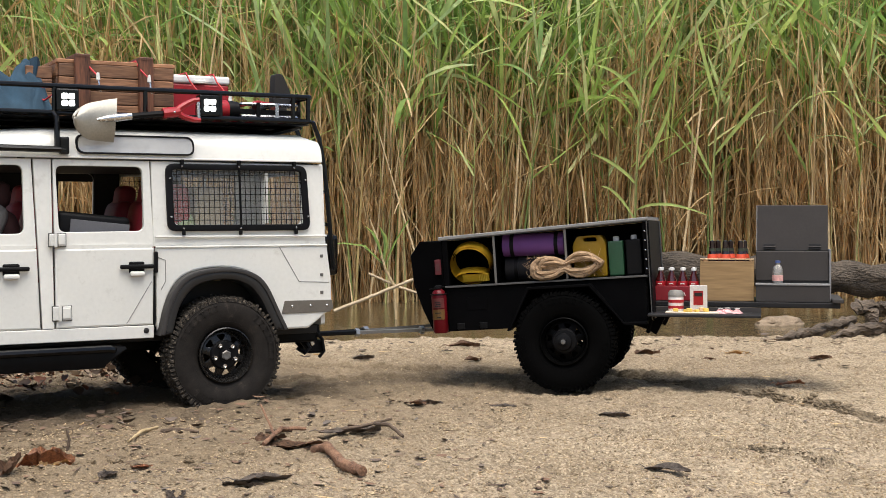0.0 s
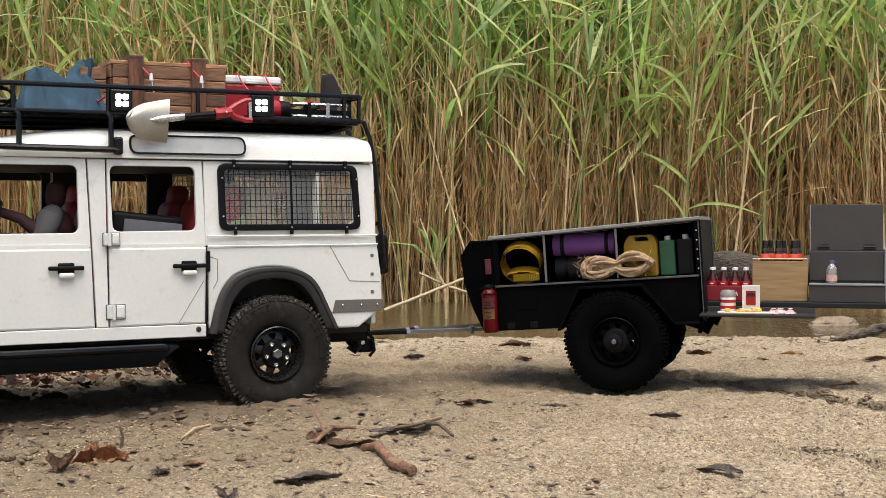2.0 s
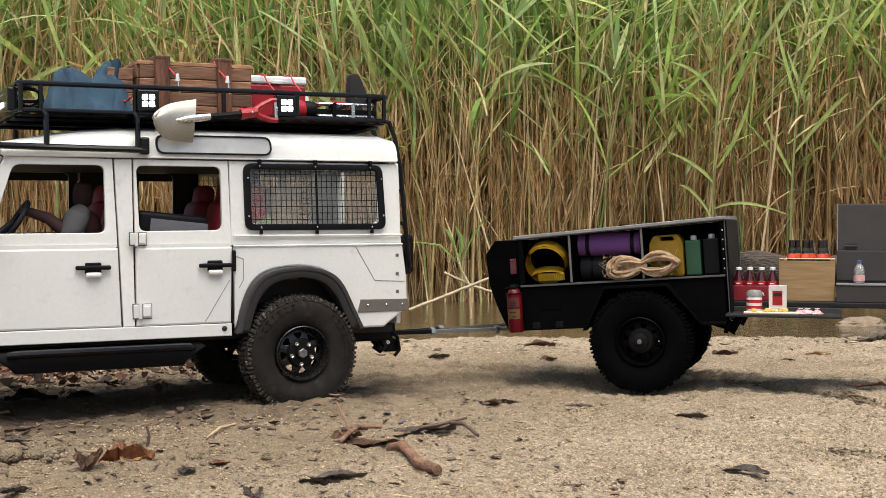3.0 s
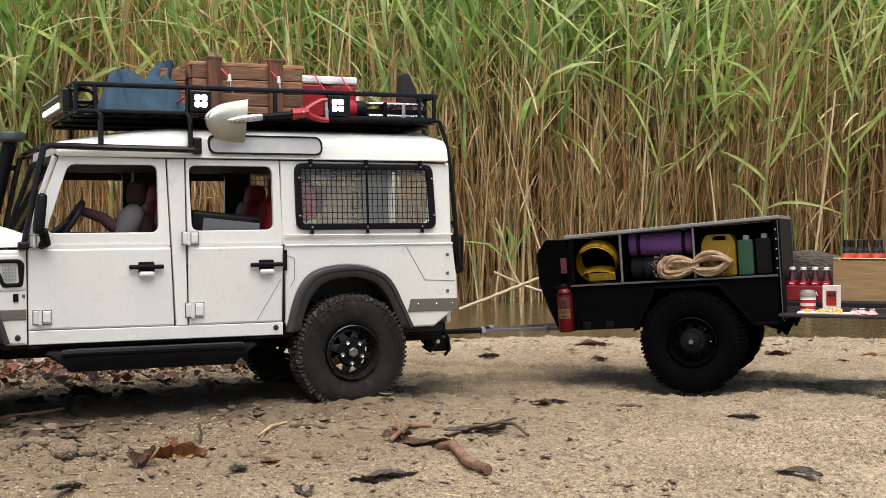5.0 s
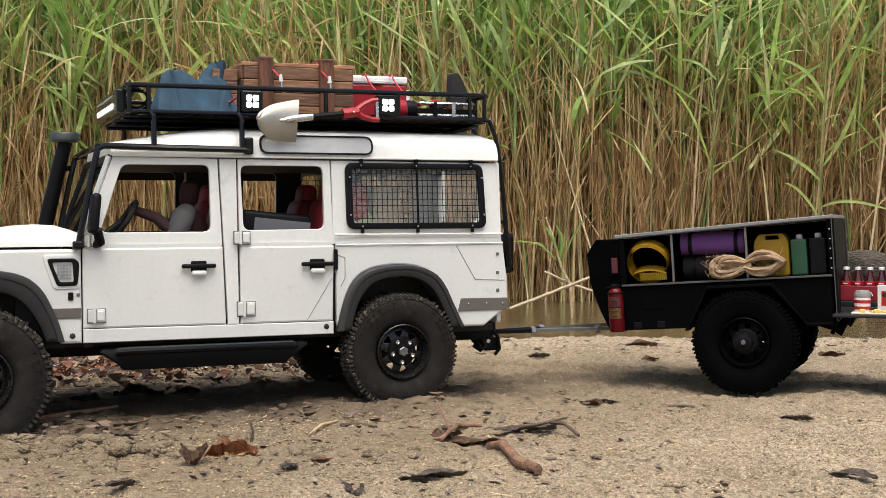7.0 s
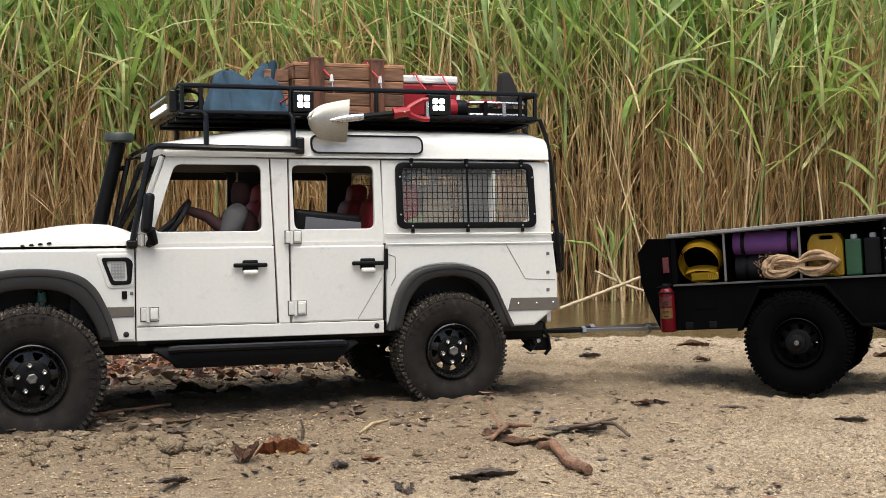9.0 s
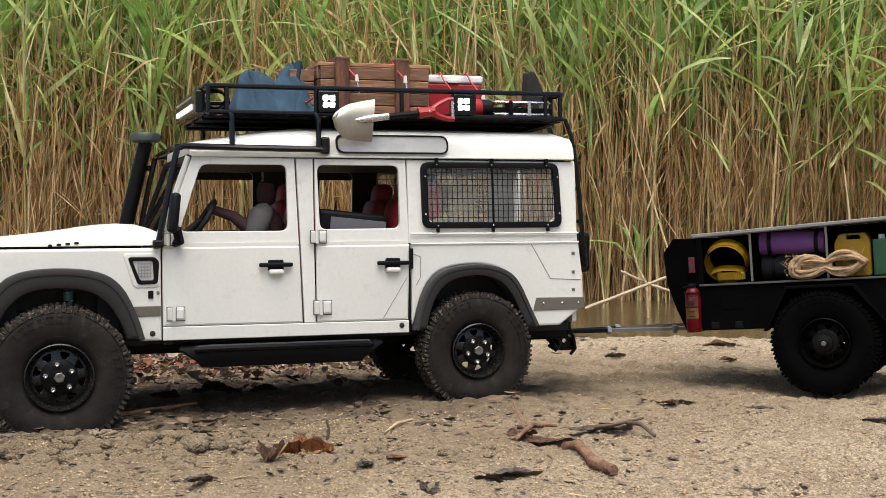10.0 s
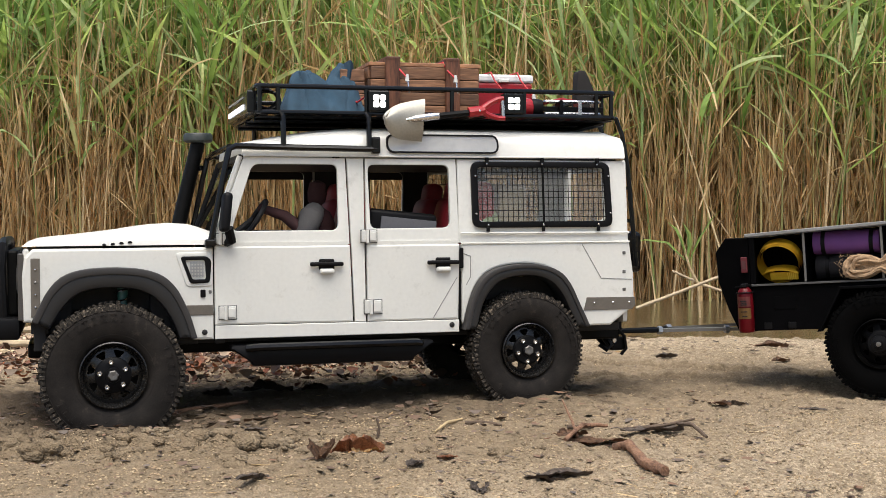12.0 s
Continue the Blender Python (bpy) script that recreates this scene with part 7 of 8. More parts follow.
limb("driftwood", [(0.878, 1.90, -0.004), (0.884, 1.905, 0.012), (0.888, 1.912, 0.030)], [0.011, 0.009, 0.010], DRIFT, 9, "stub of driftwood root in the sand", "driftwood", 16, 0.6, 8)
for i, (a, b, r) in enumerate((((-0.98, 1.52, 0.012), (-0.635, 1.42, 0.022), 0.0045), ((-0.95, 1.60, 0.010), (-0.655, 1.47, 0.034), 0.004), ((-0.96, 1.46, 0.010), (-0.66, 1.45, 0.008), 0.0045), ((-0.92, 1.66, 0.012), (-0.70, 1.52, 0.040), 0.003))):
    limb("fallen_reed", [a, mixed(a, b, 0.5), b], [r, r, r * 0.9], PALEREED, 20 + i, "pale dry reed stalk lying on the sand", "reed", 8, 0.05)
limb("leaning_reed", [(0.078, 2.42, 0.004), (0.16, 2.42, 0.036), (0.29, 2.42, 0.088)], [0.0032, 0.0031, 0.0026], PALEREED, 31, "pale broken reed leaning over the water", "reed", 8, 0.05)
limb("leaning_reed", [(0.145, 2.46, 0.072), (0.20, 2.44, 0.047), (0.30, 2.43, 0.014)], [0.0022, 0.0026, 0.0024], PALEREED, 32, "thin pale broken reed over the water", "reed", 8, 0.05)
# young reed shoot in the water
shoot = thing("reed_shoot", pose(0.195, 2.44, -0.02), "young reed shoot with green leaves in shallow water", "reed")
part("stem", tube([(0, 0, 0), (-0.004, 0, 0.07), (-0.020, 0, 0.10), (-0.038, 0.0, 0.165), (-0.050, 0, 0.195)], [0.0022, 0.0026, 0.0024, 0.0020, 0.0012], 8), CANETONE, shoot, smooth=True)
for pts, w in (([(-0.022, 0, 0.105), (-0.004, -0.01, 0.150), (0.020, -0.015, 0.190), (0.046, -0.02, 0.215)], 0.008), ([(-0.026, 0, 0.120), (-0.035, -0.01, 0.150), (-0.045, -0.01, 0.170), (-0.060, -0.012, 0.182)], 0.006), ([(-0.024, 0, 0.115), (-0.02, -0.01, 0.14), (-0.022, -0.02, 0.160), (-0.034, -0.03, 0.182)], 0.010), ([(-0.024, 0, 0.11), (-0.06, 0.0, 0.145), (-0.10, 0.01, 0.150), (-0.135, 0.01, 0.145)], 0.005)):
    b = bmesh.new()
    rows = []
    for i, p in enumerate(pts):
        ww = w * (0.45, 1.0, 0.85, 0.08)[i] * 0.5
        rows.append([b.verts.new((p[0] - ww * 0.8, p[1], p[2] - ww * 0.5)), b.verts.new((p[0], p[1] + 0.002, p[2])), b.verts.new((p[0] + ww * 0.8, p[1], p[2] + ww * 0.5))])
    for u, v in zip(rows, rows[1:]):
        for k in range(2):
            b.faces.new((u[k], u[k + 1], v[k + 1], v[k]))
    part("leaf", b, LEAF, shoot, "narrow green leaf", smooth=True)


def bowed(a, b, c, count=10):
    """Points of a smooth bow from a over b to c."""
    a, b, c = Vector(a), Vector(b), Vector(c)
    m = b * 2 - (a + c) * 0.5
    return [a * (1 - s) ** 2 + m * 2 * s * (1 - s) + c * s * s for s in [i / (count - 1) for i in range(count)]]


for a, b, c, r in (((0.507, 2.98, -0.03), (0.520, 2.98, 0.294), (0.546, 2.98, 0.609), 0.0042), ((0.889, 2.95, -0.03), (0.925, 2.95, 0.236), (0.951, 2.95, 0.467), 0.0046),
                   ((-0.230, 3.0, -0.03), (-0.190, 3.0, 0.45), (-0.145, 3.0, 0.728), 0.0040), ((-0.198, 3.02, -0.03), (-0.160, 3.02, 0.46), (-0.168, 3.02, 0.731), 0.0036),
                   ((0.220, 2.99, -0.03), (0.240, 2.99, 0.293), (0.283, 2.99, 0.528), 0.0034), ((-1.209, 2.98, -0.03), (-1.203, 2.98, 0.330), (-1.155, 2.98, 0.638), 0.0040),
                   ((0.175, 2.98, -0.03), (0.205, 2.98, 0.260), (0.218, 2.98, 0.537), 0.0034), ((0.560, 2.97, -0.03), (0.548, 2.98, 0.220), (0.570, 2.98, 0.43), 0.0036)):
    line = bowed(a, b, c, 9)
    cane = part("reed_cane", tube([p - Vector(a) for p in line], [0.72 * r * (1.2 if i % 3 == 1 else 1.0) * (1 - 0.05 * i) for i in range(9)], 7), CANETONE, None, "tall pale dry reed cane standing in water", smooth=True)
    tagged(cane, "", "reed", "pale canes before the reeds").matrix_world = pose(*a)


def blade_mesh(a, b, c, wide):
    """A long reed leaf with a folded midrib along a bow."""
    bm = bmesh.new()
    line, rows = bowed(a, b, c, 12), []
    for i, p in enumerate(line):
        d = (line[min(i + 1, 11)] - line[max(i - 1, 0)]).normalized()
        side = d.cross(Vector((0.25, -1.0, 0.1))).normalized()
        half = wide * 0.34 * math.sin(math.pi * (0.12 + 0.87 * i / 11)) ** 0.8
        rows.append([bm.verts.new(p + side * half + Vector((0, -0.25 * half, 0))), bm.verts.new(p), bm.verts.new(p - side * half + Vector((0, -0.25 * half, 0)))])
    for u, v in zip(rows, rows[1:]):
        for k in range(2):
            bm.faces.new((u[k], u[k + 1], v[k + 1], v[k]))
    return bm


def reed_plant(foot, stem, leaves, label):
    plant = thing("reed_plant", pose(*foot), label, "reed", "green reeds before the bed")
    o = Vector(foot)
    part("stem", tube([p - o for p in bowed(foot, *stem, 9)], [0.0036 * (1 - 0.06 * i) for i in range(9)], 7), GREENSTEM, plant, smooth=True)
    for a, b, c, wide in leaves:
        part("leaf", blade_mesh(Vector(a) - o, Vector(b) - o, Vector(c) - o, wide), LEAF, plant, "long narrow green leaf", smooth=True)


reed_plant((0.786, 2.94, -0.03), ((0.795, 2.94, 0.340), (0.817, 2.94, 0.686)), (
    ((0.795, 2.94, 0.255), (0.744, 2.93, 0.300), (0.678, 2.92, 0.330), 0.012), ((0.793, 2.94, 0.200), (0.865, 2.93, 0.213), (0.967, 2.92, 0.183), 0.010),
    ((0.798, 2.94, 0.294), (0.844, 2.93, 0.373), (0.871, 2.92, 0.465), 0.014), ((0.804, 2.94, 0.425), (0.757, 2.93, 0.502), (0.677, 2.92, 0.534), 0.013),
    ((0.790, 2.94, 0.176), (0.744, 2.93, 0.235), (0.704, 2.92, 0.254), 0.010), ((0.808, 2.94, 0.503), (0.864, 2.93, 0.608), (0.891, 2.92, 0.713), 0.015)), "tall green reed with spreading leaves before the straw")
reed_plant((0.980, 2.96, -0.03), ((0.985, 2.96, 0.330), (1.020, 2.96, 0.660)), (
    ((0.987, 2.96, 0.330), (1.060, 2.95, 0.420), (1.110, 2.94, 0.470), 0.015), ((0.984, 2.96, 0.270), (0.935, 2.95, 0.360), (0.905, 2.94, 0.420), 0.012),
    ((0.995, 2.96, 0.440), (0.955, 2.95, 0.560), (0.935, 2.94, 0.640), 0.014), ((1.000, 2.96, 0.480), (1.050, 2.95, 0.600), (1.075, 2.94, 0.690), 0.015)), "green reed leaning among dry stalks")
reed_plant((-0.700, 2.97, -0.03), ((-0.690, 2.97, 0.380), (-0.660, 2.97, 0.700)), (
    ((-0.690, 2.97, 0.350), (-0.740, 2.96, 0.450), (-0.775, 2.95, 0.500), 0.013), ((-0.685, 2.97, 0.420), (-0.625, 2.96, 0.520), (-0.570, 2.95, 0.560), 0.013),
    ((-0.675, 2.97, 0.520), (-0.715, 2.96, 0.640), (-0.730, 2.95, 0.720), 0.014)), "green reed leaning among dry stalks")

stone = bmesh.new()
bmesh.ops.create_icosphere(stone, subdivisions=4, radius=1.0)
for v in stone.verts:
    k = 1 + 0.22 * noise.noise(v.co * 1.6 + Vector((3, 1, 7))) + 0.10 * noise.noise(v.co * 5.0)
    v.co = Vector((v.co.x * 0.052, v.co.y * 0.030, max(-0.3, v.co.z) * 0.017)) * k
st_ = part("stone", stone, mat("tan_stone", (0.17, 0.12, 0.075), rough=0.9, vary=0.35, scale=60, fine=400, bump=0.8, depth=0.002, second=(0.30, 0.23, 0.155)), None, "pale tan stone rising from shallow water", smooth=True)
tagged(st_, "", "stone")
st_.matrix_world = pose(0.868, 2.235, -0.016, 0, 0, 20)


def ground_z(x, y):
    return float(land(np.array([x]), np.array([y]))[0])


def stick(name, pts, radii, material, seed, label, forks=()):
    """A stick lying on the sand, with its side twigs."""
    x0, y0, _ = pts[0]
    s = thing(name, pose(0, 0, 0), label, "stick")
    s.matrix_world = pose(x0, y0, ground_z(x0, y0))
    base = s.matrix_world.translation

    def rel(p):
        return (p[0] - base.x, p[1] - base.y, ground_z(p[0], p[1]) - base.z + p[2])
    part("stem", knotty([rel(p) for p in pts], radii, seed, 10, 0.3), material, s, smooth=True)
    for i, (fp, fr) in enumerate(forks):
        part("side_twig", knotty([rel(p) for p in fp], fr, seed + 7 + i, 8, 0.25), material, s, smooth=True)
    return s


stick("stick", [(0.015, 0.918, 0.005), (0.024, 0.893, 0.004), (0.034, 0.862, 0.004), (0.045, 0.833, 0.004)], [0.0024, 0.0032, 0.0036, 0.0032], TWIG, 41, "rough brown stick lying on the sand", ((((-0.024, 1.000, 0.022), (-0.016, 0.972, 0.010), (-0.012, 0.950, 0.004)), (0.0008, 0.0011, 0.0013)), (((-0.020, 0.930, 0.003), (-0.008, 0.955, 0.010), (0.010, 0.965, 0.012)), (0.0014, 0.0018, 0.0012))))
stick("stick", [(0.020, 0.985, 0.004), (0.052, 0.986, 0.006), (0.076, 0.995, 0.010)], [0.0010, 0.0014, 0.0008], DARKTWIG, 43, "thin dark twig on the sand", ((((0.062, 0.990, 0.008), (0.072, 0.968, 0.007), (0.081, 0.950, 0.004)), (0.0014, 0.0015, 0.0011)),))
stick("stick", [(-0.41, 1.035, 0.003), (-0.36, 1.070, 0.003), (-0.30, 1.105, 0.004)], [0.0022, 0.0024, 0.0016], TWIG, 45, "long thin twig under the vehicle")
stick("stick", [(-0.100, 1.013, 0.003), (-0.086, 1.010, 0.003), (-0.071, 1.005, 0.003)], [0.0012, 0.0018, 0.0010], DARKTWIG, 47, "short dark twig on the sand")
stick("stick", [(-0.117, 0.951, 0.002), (-0.110, 0.977, 0.003), (-0.102, 1.005, 0.004)], [0.0009, 0.0015, 0.0012], SPLITSTALK, 48, "pale split stalk on the sand")
stick("stick", [(-0.02, 1.000, 0.002), (0.0, 1.004, 0.002)], [0.0014, 0.0010], DARKTWIG, 49, "short dark twig on the sand")
stick("stick", [(-0.155, 0.924, 0.000), (-0.154, 0.925, 0.007), (-0.156, 0.926, 0.014)], [0.0011, 0.0010, 0.0007], DARKTWIG, 50, "upright dark twig stuck in the sand")


def leaf_mesh(length, width, curl, seed):
    """A withered leaf: torn outline, crumpled and rolled at the rims, with a stalk."""
    g = random.Random(seed)
    bm = bmesh.new()
    rows, n, m = [], 16, 8
    for i in range(n + 1):
        s = i / n
        w = width * 0.5 * math.sin(math.pi * (0.05 + 0.92 * s) ** 0.8) * (1 + 0.25 * noise.noise(Vector((s * 5, seed * 3.1, 0))))
        tear = [g.uniform(0.55, 1.2) if g.random() < 0.4 else g.uniform(0.9, 1.1) for _ in range(2)]
        row = []
        for k in range(m + 1):
            q = k / m * 2 - 1
            ww = w * q * (tear[0 if q < 0 else 1] if abs(q) > 0.7 else 1.0)
            fold = noise.noise(Vector((s * 3.2, q * 1.6, seed * 1.7))) * 0.16 + noise.noise(Vector((s * 8.0, q * 4.0, seed * 2.3))) * 0.07
            z = length * (curl * (0.26 * abs(q) ** 1.6 * math.sin(math.pi * s) + 0.20 * (s - 0.45) ** 2) + fold * (0.3 + 0.7 * curl))
            row.append(bm.verts.new(((s - 0.5) * length + g.uniform(-0.012, 0.012) * length, ww, max(-0.001, z) + 0.0012)))
        rows.append(row)
    for u, v in zip(rows, rows[1:]):
        for k in range(m):
            bm.faces.new((u[k], u[k + 1], v[k + 1], v[k]))
    bmesh.ops.solidify(bm, geom=bm.faces[:], thickness=length * 0.012)
    tube([(-0.5 * length, 0, 0.002), (-0.62 * length, 0, 0.004), (-0.72 * length, 0.02 * length, 0.003)], length * 0.010, 5, bm=bm)
    return bm


LEAVES = {
    "orange": mat("orange_dead_leaf", (0.16, 0.050, 0.022), rough=0.45, vary=0.5, scale=110, fine=700, bump=0.5, second=(0.46, 0.21, 0.10)),
    "brown": mat("brown_dead_leaf", (0.075, 0.038, 0.022), rough=0.75, vary=0.5, scale=110, fine=700, bump=0.5, second=(0.22, 0.12, 0.065)),
    "grey": mat("grey_dead_leaf", (0.06, 0.046, 0.036), rough=0.6, vary=0.5, scale=110, fine=700, bump=0.5, second=(0.18, 0.14, 0.11)),
    "bark": mat("rotted_bark", (0.018, 0.013, 0.010), rough=0.9, vary=0.5, scale=110, fine=700, bump=0.6, second=(0.07, 0.05, 0.036)),
    "tan": mat("tan_dead_leaf", (0.40, 0.25, 0.11), rough=0.75, vary=0.3, scale=60, fine=500, bump=0.3),
}


def dead_leaf(x, y, length, width, turn, kind, curl, seed, tilt=0.0):
    o = part("dead_leaf", leaf_mesh(length, width, curl, seed), LEAVES[kind], None, "curled withered %s leaf lying on the sand" % {"orange": "orange-brown", "brown": "brown", "grey": "dark grey", "tan": "pale tan", "bark": "black-brown rotted"}[kind], smooth=True)
    tagged(o, "", "leaf", "dead leaves on the sand")
    o.matrix_world = pose(x, y, ground_z(x, y) + 0.0005, tilt, 0, turn)


for i, a in enumerate((
    (-0.160, 0.868, 0.038, 0.024, 10, "orange", 1.1), (-0.152, 0.862, 0.026, 0.016, 60, "tan", 0.5), (-0.178, 0.836, 0.026, 0.018, 95, "brown", 1.3),
    (-0.018, 0.818, 0.036, 0.018, 12, "grey", 0.35), (-0.030, 0.812, 0.028, 0.014, -25, "grey", 0.4), (0.243, 0.822, 0.030, 0.012, -28, "grey", 0.3),
    (0.000, 0.945, 0.050, 0.020, 4, "brown", 0.25), (0.045, 0.985, 0.046, 0.018, 14, "grey", 0.3), (-0.015, 0.955, 0.028, 0.016, 40, "brown", 0.5),
    (0.445, 1.600, 0.036, 0.018, 5, "brown", 0.7), (0.232, 1.742, 0.044, 0.016, 8, "brown", 0.5), (0.212, 1.515, 0.022, 0.012, 20, "brown", 0.6),
    (0.085, 1.545, 0.030, 0.010, 30, "grey", 0.5), (0.178, 1.085, 0.022, 0.010, -10, "grey", 0.3), (0.265, 1.050, 0.026, 0.011, -8, "grey", 0.5),
    (0.488, 1.230, 0.032, 0.012, 12, "orange", 0.4), (0.616, 1.460, 0.026, 0.012, -5, "brown", 0.5), (0.120, 1.150, 0.030, 0.010, 18, "grey", 0.4), (0.108, 1.140, 0.020, 0.010, -12, "brown", 0.5),
    (-0.303, 1.190, 0.046, 0.026, 16, "bark", 0.7), (-0.345, 1.165, 0.030, 0.018, -10, "bark", 0.6), (-0.262, 1.205, 0.026, 0.014, 30, "bark", 0.6), (-0.410, 1.160, 0.030, 0.016, 5, "brown", 0.8), (-0.098, 0.868, 0.014, 0.010, 0, "orange", 0.4), (-0.115, 0.836, 0.018, 0.012, 70, "grey", 0.6), (-0.068, 0.778, 0.022, 0.012, 90, "grey", 0.7), (-0.205, 0.765, 0.022, 0.014, 40, "grey", 0.6),
    (0.500, 1.520, 0.018, 0.010, 0, "brown", 0.5), (0.560, 1.590, 0.030, 0.010, -10, "tan", 0.4), (0.030, 1.62, 0.026, 0.012, 12, "tan", 0.5), (-0.240, 0.905, 0.016, 0.010, 0, "grey", 0.4),
    (-0.465, 1.330, 0.050, 0.030, 20, "orange", 0.5), (-0.400, 1.420, 0.050, 0.028, -15, "orange", 0.6), (-0.330, 1.460, 0.046, 0.026, 30, "brown", 0.5), (-0.520, 1.400, 0.052, 0.028, 5, "brown", 0.5), (-0.250, 1.500, 0.046, 0.024, -20, "tan", 0.5), (-0.215, 1.540, 0.05, 0.024, 0, "tan", 0.5))):
    dead_leaf(*a, 60 + i)


def scatter(name, count, x0, x1, y0, y1, seed, size, material, label, category, flat=0.35, lift=0.0, keep=None, bend=1.0, slim=0.0):
    """Many small curled bits strewn over the sand, in one mesh."""
    g = np.random.default_rng(seed)
    x, y = x0 + (x1 - x0) * g.random(count), y0 + (y1 - y0) * g.random(count)
    if keep is not None:
        ok = keep(x, y, g)
        x, y = x[ok], y[ok]
        count = len(x)
    L = size[0] + (size[1] - size[0]) * g.random(count) ** 2
    W = L * (0.25 + 0.4 * g.random(count)) if not slim else L * slim * (0.4 + 0.6 * g.random(count))
    az = g.random(count) * 2 * math.pi
    tilt, curl = (g.random(count) - 0.5) * 1.2, bend * (0.05 + 0.35 * g.random(count))
    base = land(x, y) + lift * g.random(count)
    verts = []
    for i in range(4):
        s = i / 3 * 2 - 1
        ww = np.array([0.25, 1.0, 0.85, 0.12])[i]
        for q in (-1, 0, 1):
            lx, ly = s * L / 2, q * ww * W / 2
            lz = curl * L * (0.35 * q * q * 0.5 + 0.3 * s * s) + ly * np.sin(tilt) * flat + 0.0008
            verts.append(np.stack([x + lx * np.cos(az) - ly * np.sin(az), y + lx * np.sin(az) + ly * np.cos(az), base + lz + np.abs(np.sin(tilt)) * W * 0.3 * flat], -1))
    verts = np.stack(verts, 1).reshape(-1, 3)
    one = np.array([[3 * i + k, 3 * i + k + 1, 3 * i + k + 4, 3 * i + k + 3] for i in range(3) for k in range(2)])
    faces = (one[None] + 12 * np.arange(count)[:, None, None]).reshape(-1, 4)
    return bulk(name, verts, faces, material, "stuff", label, category)


DARKLITTER = leafy("dark_plant_bits", [(0.045, 0.032, 0.022), (0.10, 0.062, 0.04), (0.17, 0.095, 0.055), (0.11, 0.09, 0.075), (0.26, 0.18, 0.115)], rough=0.8, through=0.0)
LITTER = leafy("leaf_litter", [(0.030, 0.018, 0.012), (0.10, 0.045, 0.024), (0.30, 0.095, 0.038), (0.05, 0.032, 0.022), (0.24, 0.15, 0.09), (0.55, 0.42, 0.30), (0.045, 0.030, 0.022), (0.13, 0.068, 0.042)], rough=0.7, through=0.1)


def behind_car(x, y, g):
    d = np.exp(-(((x + 0.50) / 0.30) ** 2 + ((y - 1.50) / 0.26) ** 2) * 1.2)
    return (g.random(len(x)) < d) & (x < -0.13 - 0.3 * (y - 1.5))


scatter("leaf_litter", 34000, -1.1, 0.10, 1.20, 1.90, 71, (0.003, 0.014), LITTER, "thick litter of dead brown and orange leaves", "leaf litter", 2.6, 0.013, behind_car, 2.4)
scatter("plant_debris", 3800, -0.65, 1.0, 0.68, 1.84, 72, (0.0012, 0.006), DARKLITTER, "small flecks of dead plant matter on sand", "debris", 0.5, bend=0.4)


scatter("foreground_debris", 1300, -0.50, 0.16, 0.72, 1.12, 75, (0.0012, 0.0095), DARKLITTER, "bits of dark bark and leaf on the near sand", "debris", 0.6, bend=0.4)


scatter("twig_bits", 2100, -0.52, 0.62, 0.70, 1.75, 76, (0.004, 0.016), DARKLITTER, "thin splinters of twig and stalk on the sand", "debris", 0.4, bend=0.25, slim=0.16)
scatter("straw_bits", 500, -0.52, 0.75, 0.70, 1.80, 77, (0.004, 0.018), DRYLEAF, "short bits of pale straw on the sand", "debris", 0.4, bend=0.3, slim=0.14)


def beside_car(x, y, g):
    return g.random(len(x)) < np.exp(-(((x + 0.28) / 0.26) ** 2 + ((y - 1.03 - 0.30 * (x + 0.25)) / 0.085) ** 2))


scatter("bark_litter", 2600, -0.75, 0.16, 0.80, 1.25, 78, (0.002, 0.013), DARKLITTER, "dark rotted bark and leaf bits beside the vehicle", "debris", 1.2, 0.003, beside_car, 1.2)


def shore_line(x, y, g):
    return g.random(len(x)) < np.clip((y - 1.45) / 0.3, 0.05, 1)


scatter("shore_debris", 700, 0.0, 1.1, 1.40, 1.86, 74, (0.003, 0.016), DARKLITTER, "dead leaves and stalk bits along the shore", "debris", 0.5, 0.002, shore_line)


def crumbs(name, count, seed, centre, spread, size, rounds=1):
    """Lumps of damp sand."""
    g = np.random.default_rng(seed)
    x, y = centre[0] + spread[0] * g.standard_normal(count), centre[1] + spread[1] * g.standard_normal(count)
    r = size[0] + (size[1] - size[0]) * g.random(count) ** 3
    unit = bmesh.new()
    bmesh.ops.create_icosphere(unit, subdivisions=rounds, radius=1.0)
    uv = np.array([v.co[:] for v in unit.verts])
    uf = np.array([[v.index for v in f.verts] for f in unit.faces])
    unit.free()
    shake = 1 + (0.8 / min(rounds, 2)) * (g.random((count, len(uv), 1)) - 0.5)
    verts = uv[None] * shake * r[:, None, None] * np.array([1.25, 1.0, 0.75])
    verts = verts + np.stack([x, y, land(x, y) + r * (0.1 - 0.35 * (rounds > 1))], -1)[:, None]
    faces = (uf[None] + len(uv) * np.arange(count)[:, None, None]).reshape(-1, 3)
    bulk(name, verts.reshape(-1, 3), faces, SAND, "stuff", "loose crumbs and lumps of damp sand", "sand")


GRIT = leafy("sand_grit", [(0.34, 0.255, 0.155), (0.28, 0.205, 0.12), (0.40, 0.31, 0.19), (0.15, 0.105, 0.065), (0.32, 0.24, 0.145), (0.20, 0.145, 0.085), (0.44, 0.35, 0.22), (0.11, 0.08, 0.05)], rough=0.9, through=0.0)


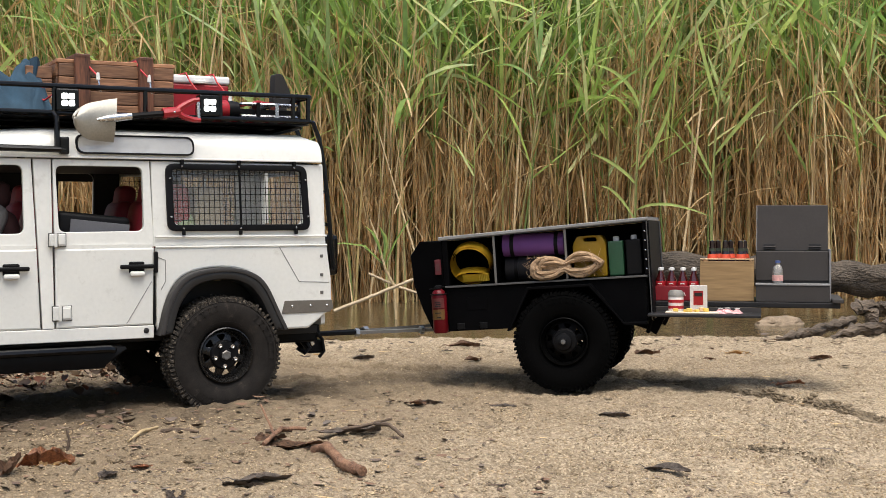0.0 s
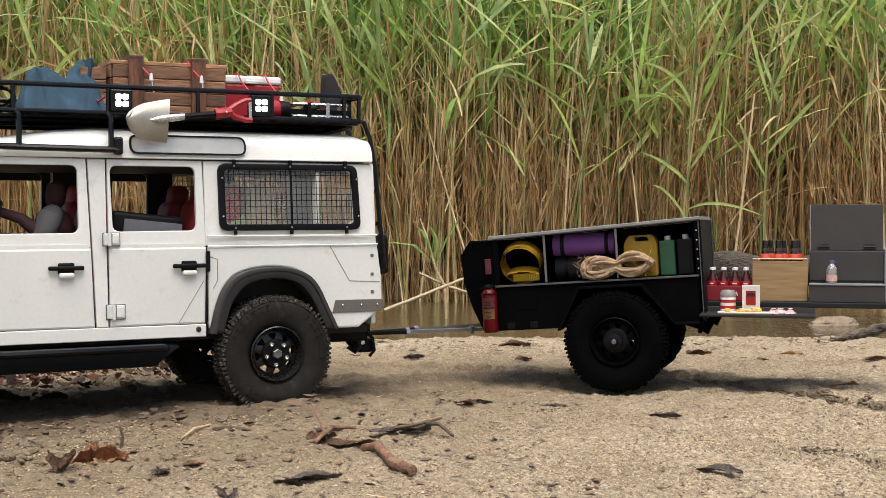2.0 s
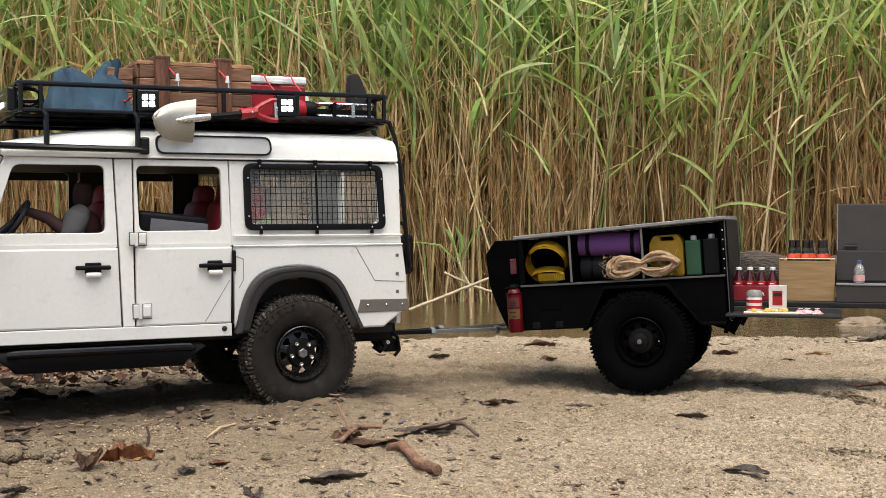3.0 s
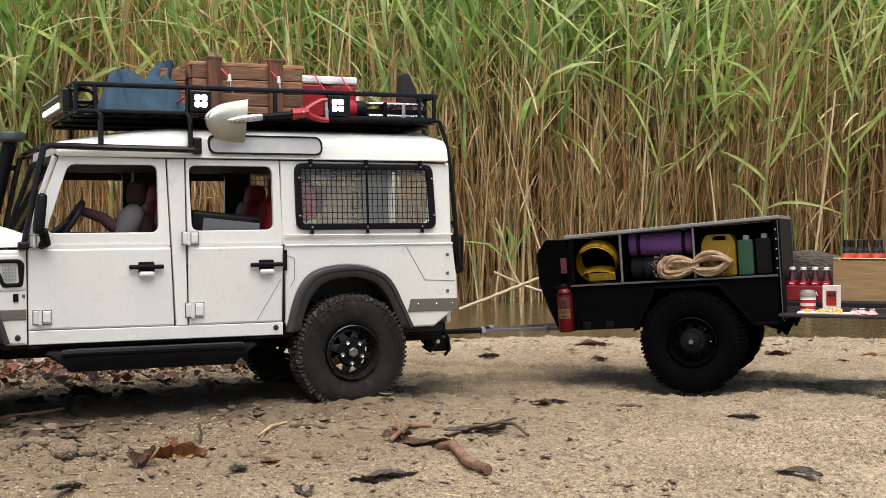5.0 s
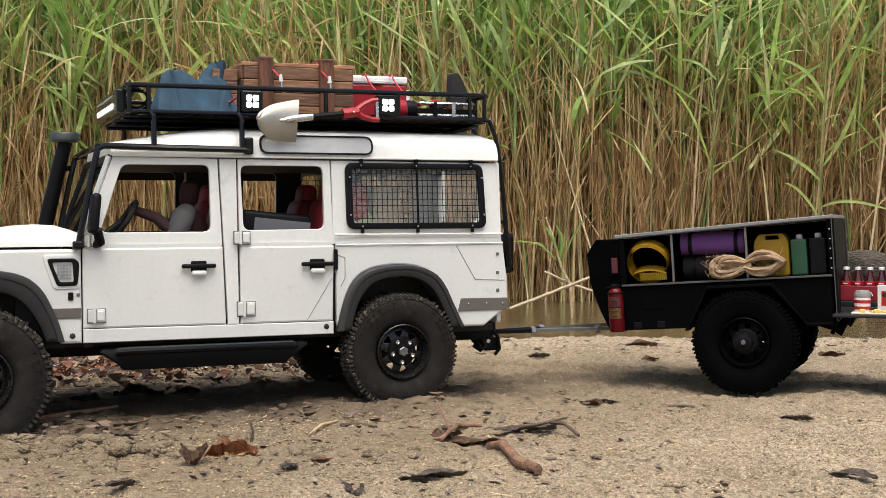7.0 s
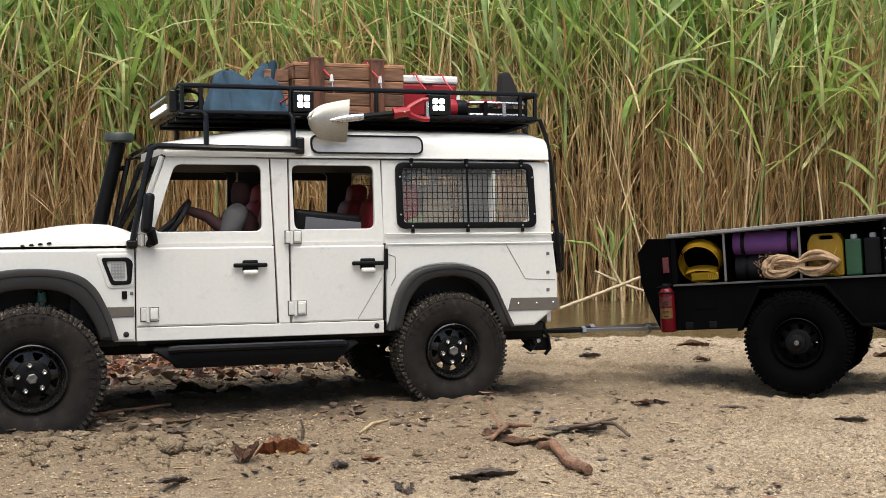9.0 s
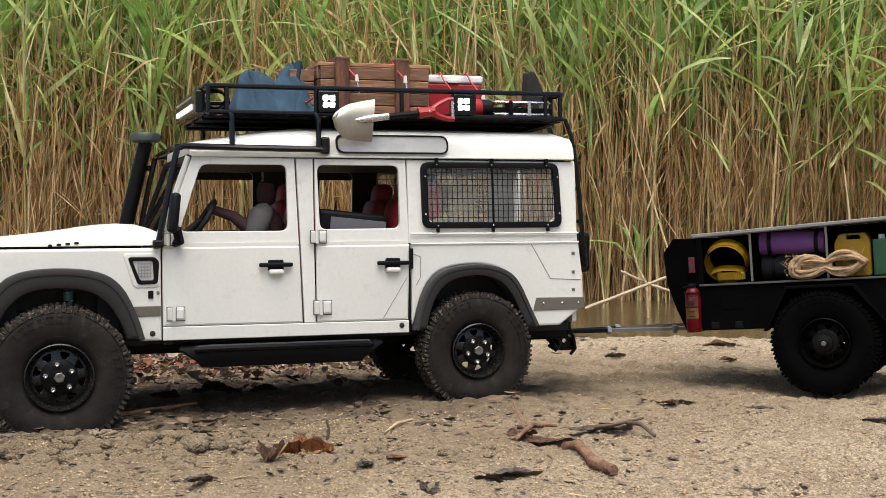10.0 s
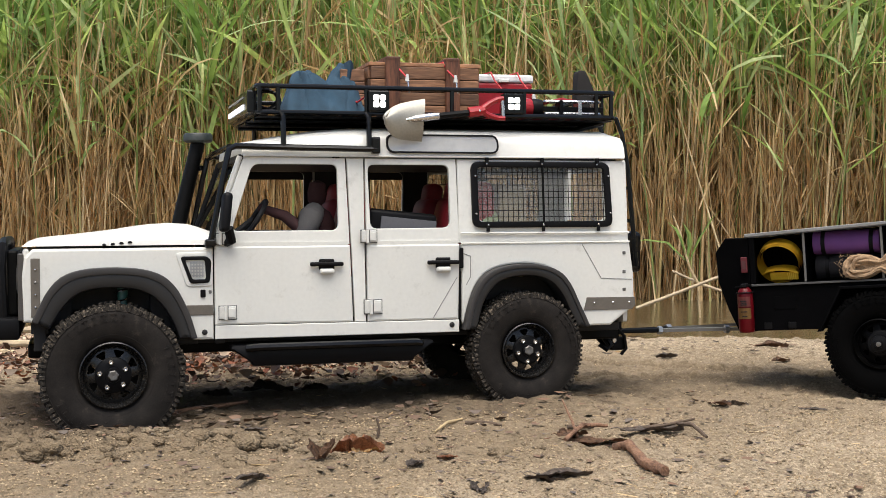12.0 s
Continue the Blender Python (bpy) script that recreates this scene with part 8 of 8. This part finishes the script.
def grit(name, count, seed, x0, x1, y0, y1, size):
    """Coarse single grains lying loose on the sand, eight faces each."""
    g = np.random.default_rng(seed)
    x, y = x0 + (x1 - x0) * g.random(count), y0 + (y1 - y0) * g.random(count)
    ok = g.random(count) < 0.50 + 0.50 * vnoise(x, y, 0.045)
    # no pale grains inside the darkened patch under the vehicle
    ok &= ((x + 0.34) / 0.42) ** 2 + ((y - 1.25 - 0.40 * x) / 0.19) ** 2 > 0.7 + 0.5 * g.random(count)
    x, y = x[ok], y[ok]
    count = len(x)
    r = size[0] + (size[1] - size[0]) * g.random(count) ** 2.5
    unit = np.array([(1, 0, 0), (-1, 0, 0), (0, 1, 0), (0, -1, 0), (0, 0, 1), (0, 0, -1)], float)
    tri = np.array([(0, 2, 4), (2, 1, 4), (1, 3, 4), (3, 0, 4), (2, 0, 5), (1, 2, 5), (3, 1, 5), (0, 3, 5)])
    az = g.random(count) * math.pi
    v = unit[None] * (0.65 + 0.7 * g.random((count, 6, 1))) * r[:, None, None] * np.array([1.2, 1.0, 0.8])
    c, q = np.cos(az)[:, None], np.sin(az)[:, None]
    v = np.stack([v[..., 0] * c - v[..., 1] * q, v[..., 0] * q + v[..., 1] * c, v[..., 2]], -1)
    v = v + np.stack([x, y, land(x, y) + r * 0.25], -1)[:, None]
    faces = (tri[None] + 6 * np.arange(count)[:, None, None]).reshape(-1, 3)
    bulk(name, v.reshape(-1, 3), faces, GRIT, "stuff", "coarse pale and dark grains of sand", "sand", smooth=False)


grit("near_sand_grit", 60000, 91, -0.42, 0.46, 0.70, 1.08, (0.0004, 0.0012))
grit("far_sand_grit", 26000, 92, -0.62, 0.80, 1.08, 1.80, (0.0005, 0.0015))
crumbs("sand_clods", 170, 83, (-0.33, 0.885), (0.10, 0.030), (0.0030, 0.0090), 3)
crumbs("sand_lumps", 1000, 81, (-0.33, 0.905), (0.13, 0.05), (0.0006, 0.0052), 2)
crumbs("sand_crumbs", 4500, 82, (0.05, 1.02), (0.40, 0.22), (0.0004, 0.0016))
DAMP = mat("damp_turned_sand", (0.145, 0.110, 0.068), rough=0.95, vary=0.4, scale=140, fine=700, bump=0.8, depth=0.0012, second=(0.27, 0.208, 0.132))


def turned_sand(line, count, wide, size, seed, shift=0.0):
    """Crumbs of darker damp sand turned up along a furrow."""
    g = np.random.default_rng(seed)
    xs, ys = np.array([q[0] for q in line]), np.array([q[1] for q in line])
    run = np.concatenate([[0], np.cumsum(np.hypot(np.diff(xs), np.diff(ys)))])
    s = g.random(count) * run[-1]
    off = wide * g.standard_normal(count) * (0.55 + 0.45 * vnoise(s, s * 0 + seed, 0.05))
    x, y = np.interp(s, run, xs) + off + shift, np.interp(s, run, ys) + off * 0.35
    r = size[0] + (size[1] - size[0]) * g.random(count) ** 2.5
    unit = bmesh.new()
    bmesh.ops.create_icosphere(unit, subdivisions=1, radius=1.0)
    uv = np.array([v.co[:] for v in unit.verts])
    uf = np.array([[v.index for v in f.verts] for f in unit.faces])
    unit.free()
    verts = uv[None] * (1 + 0.6 * (g.random((count, len(uv), 1)) - 0.5)) * r[:, None, None] * np.array([1.3, 1.1, 0.7])
    verts = verts + np.stack([x, y, land(x, y) + r * 0.1], -1)[:, None]
    faces = (uf[None] + len(uv) * np.arange(count)[:, None, None]).reshape(-1, 3)
    bulk("turned_sand", verts.reshape(-1, 3), faces, DAMP, "stuff", "dark damp sand crumbs along a furrow", "sand")


turned_sand(((0.335, 1.380), (0.391, 1.295), (0.421, 1.206), (0.453, 1.139), (0.473, 1.056), (0.500, 0.98), (0.53, 0.90)), 6500, 0.0050, (0.0008, 0.0024), 1, 0.0085)
turned_sand(((0.318, 0.900), (0.344, 0.876), (0.359, 0.83)), 600, 0.0030, (0.0004, 0.0014), 2, 0.004)
turned_sand(((-0.03, 1.487), (0.103, 1.452), (0.178, 1.446), (0.233, 1.396)), 3600, 0.006, (0.0008, 0.0028), 3, 0.003)
turned_sand(((-0.04, 1.345), (0.06, 1.375), (0.15, 1.350), (0.215, 1.318)), 2000, 0.0045, (0.0006, 0.0022), 6, 0.003)
turned_sand(((-0.42, 0.885), (-0.36, 0.905), (-0.30, 0.890), (-0.20, 0.885)), 1600, 0.013, (0.0006, 0.0030), 4)
turned_sand(((-0.44, 0.835), (-0.36, 0.840), (-0.25, 0.865), (-0.16, 0.88)), 1600, 0.008, (0.0005, 0.0020), 5)
bpy.data.objects.remove(TYRE)
bpy.data.objects.remove(SHADEDTYRE)
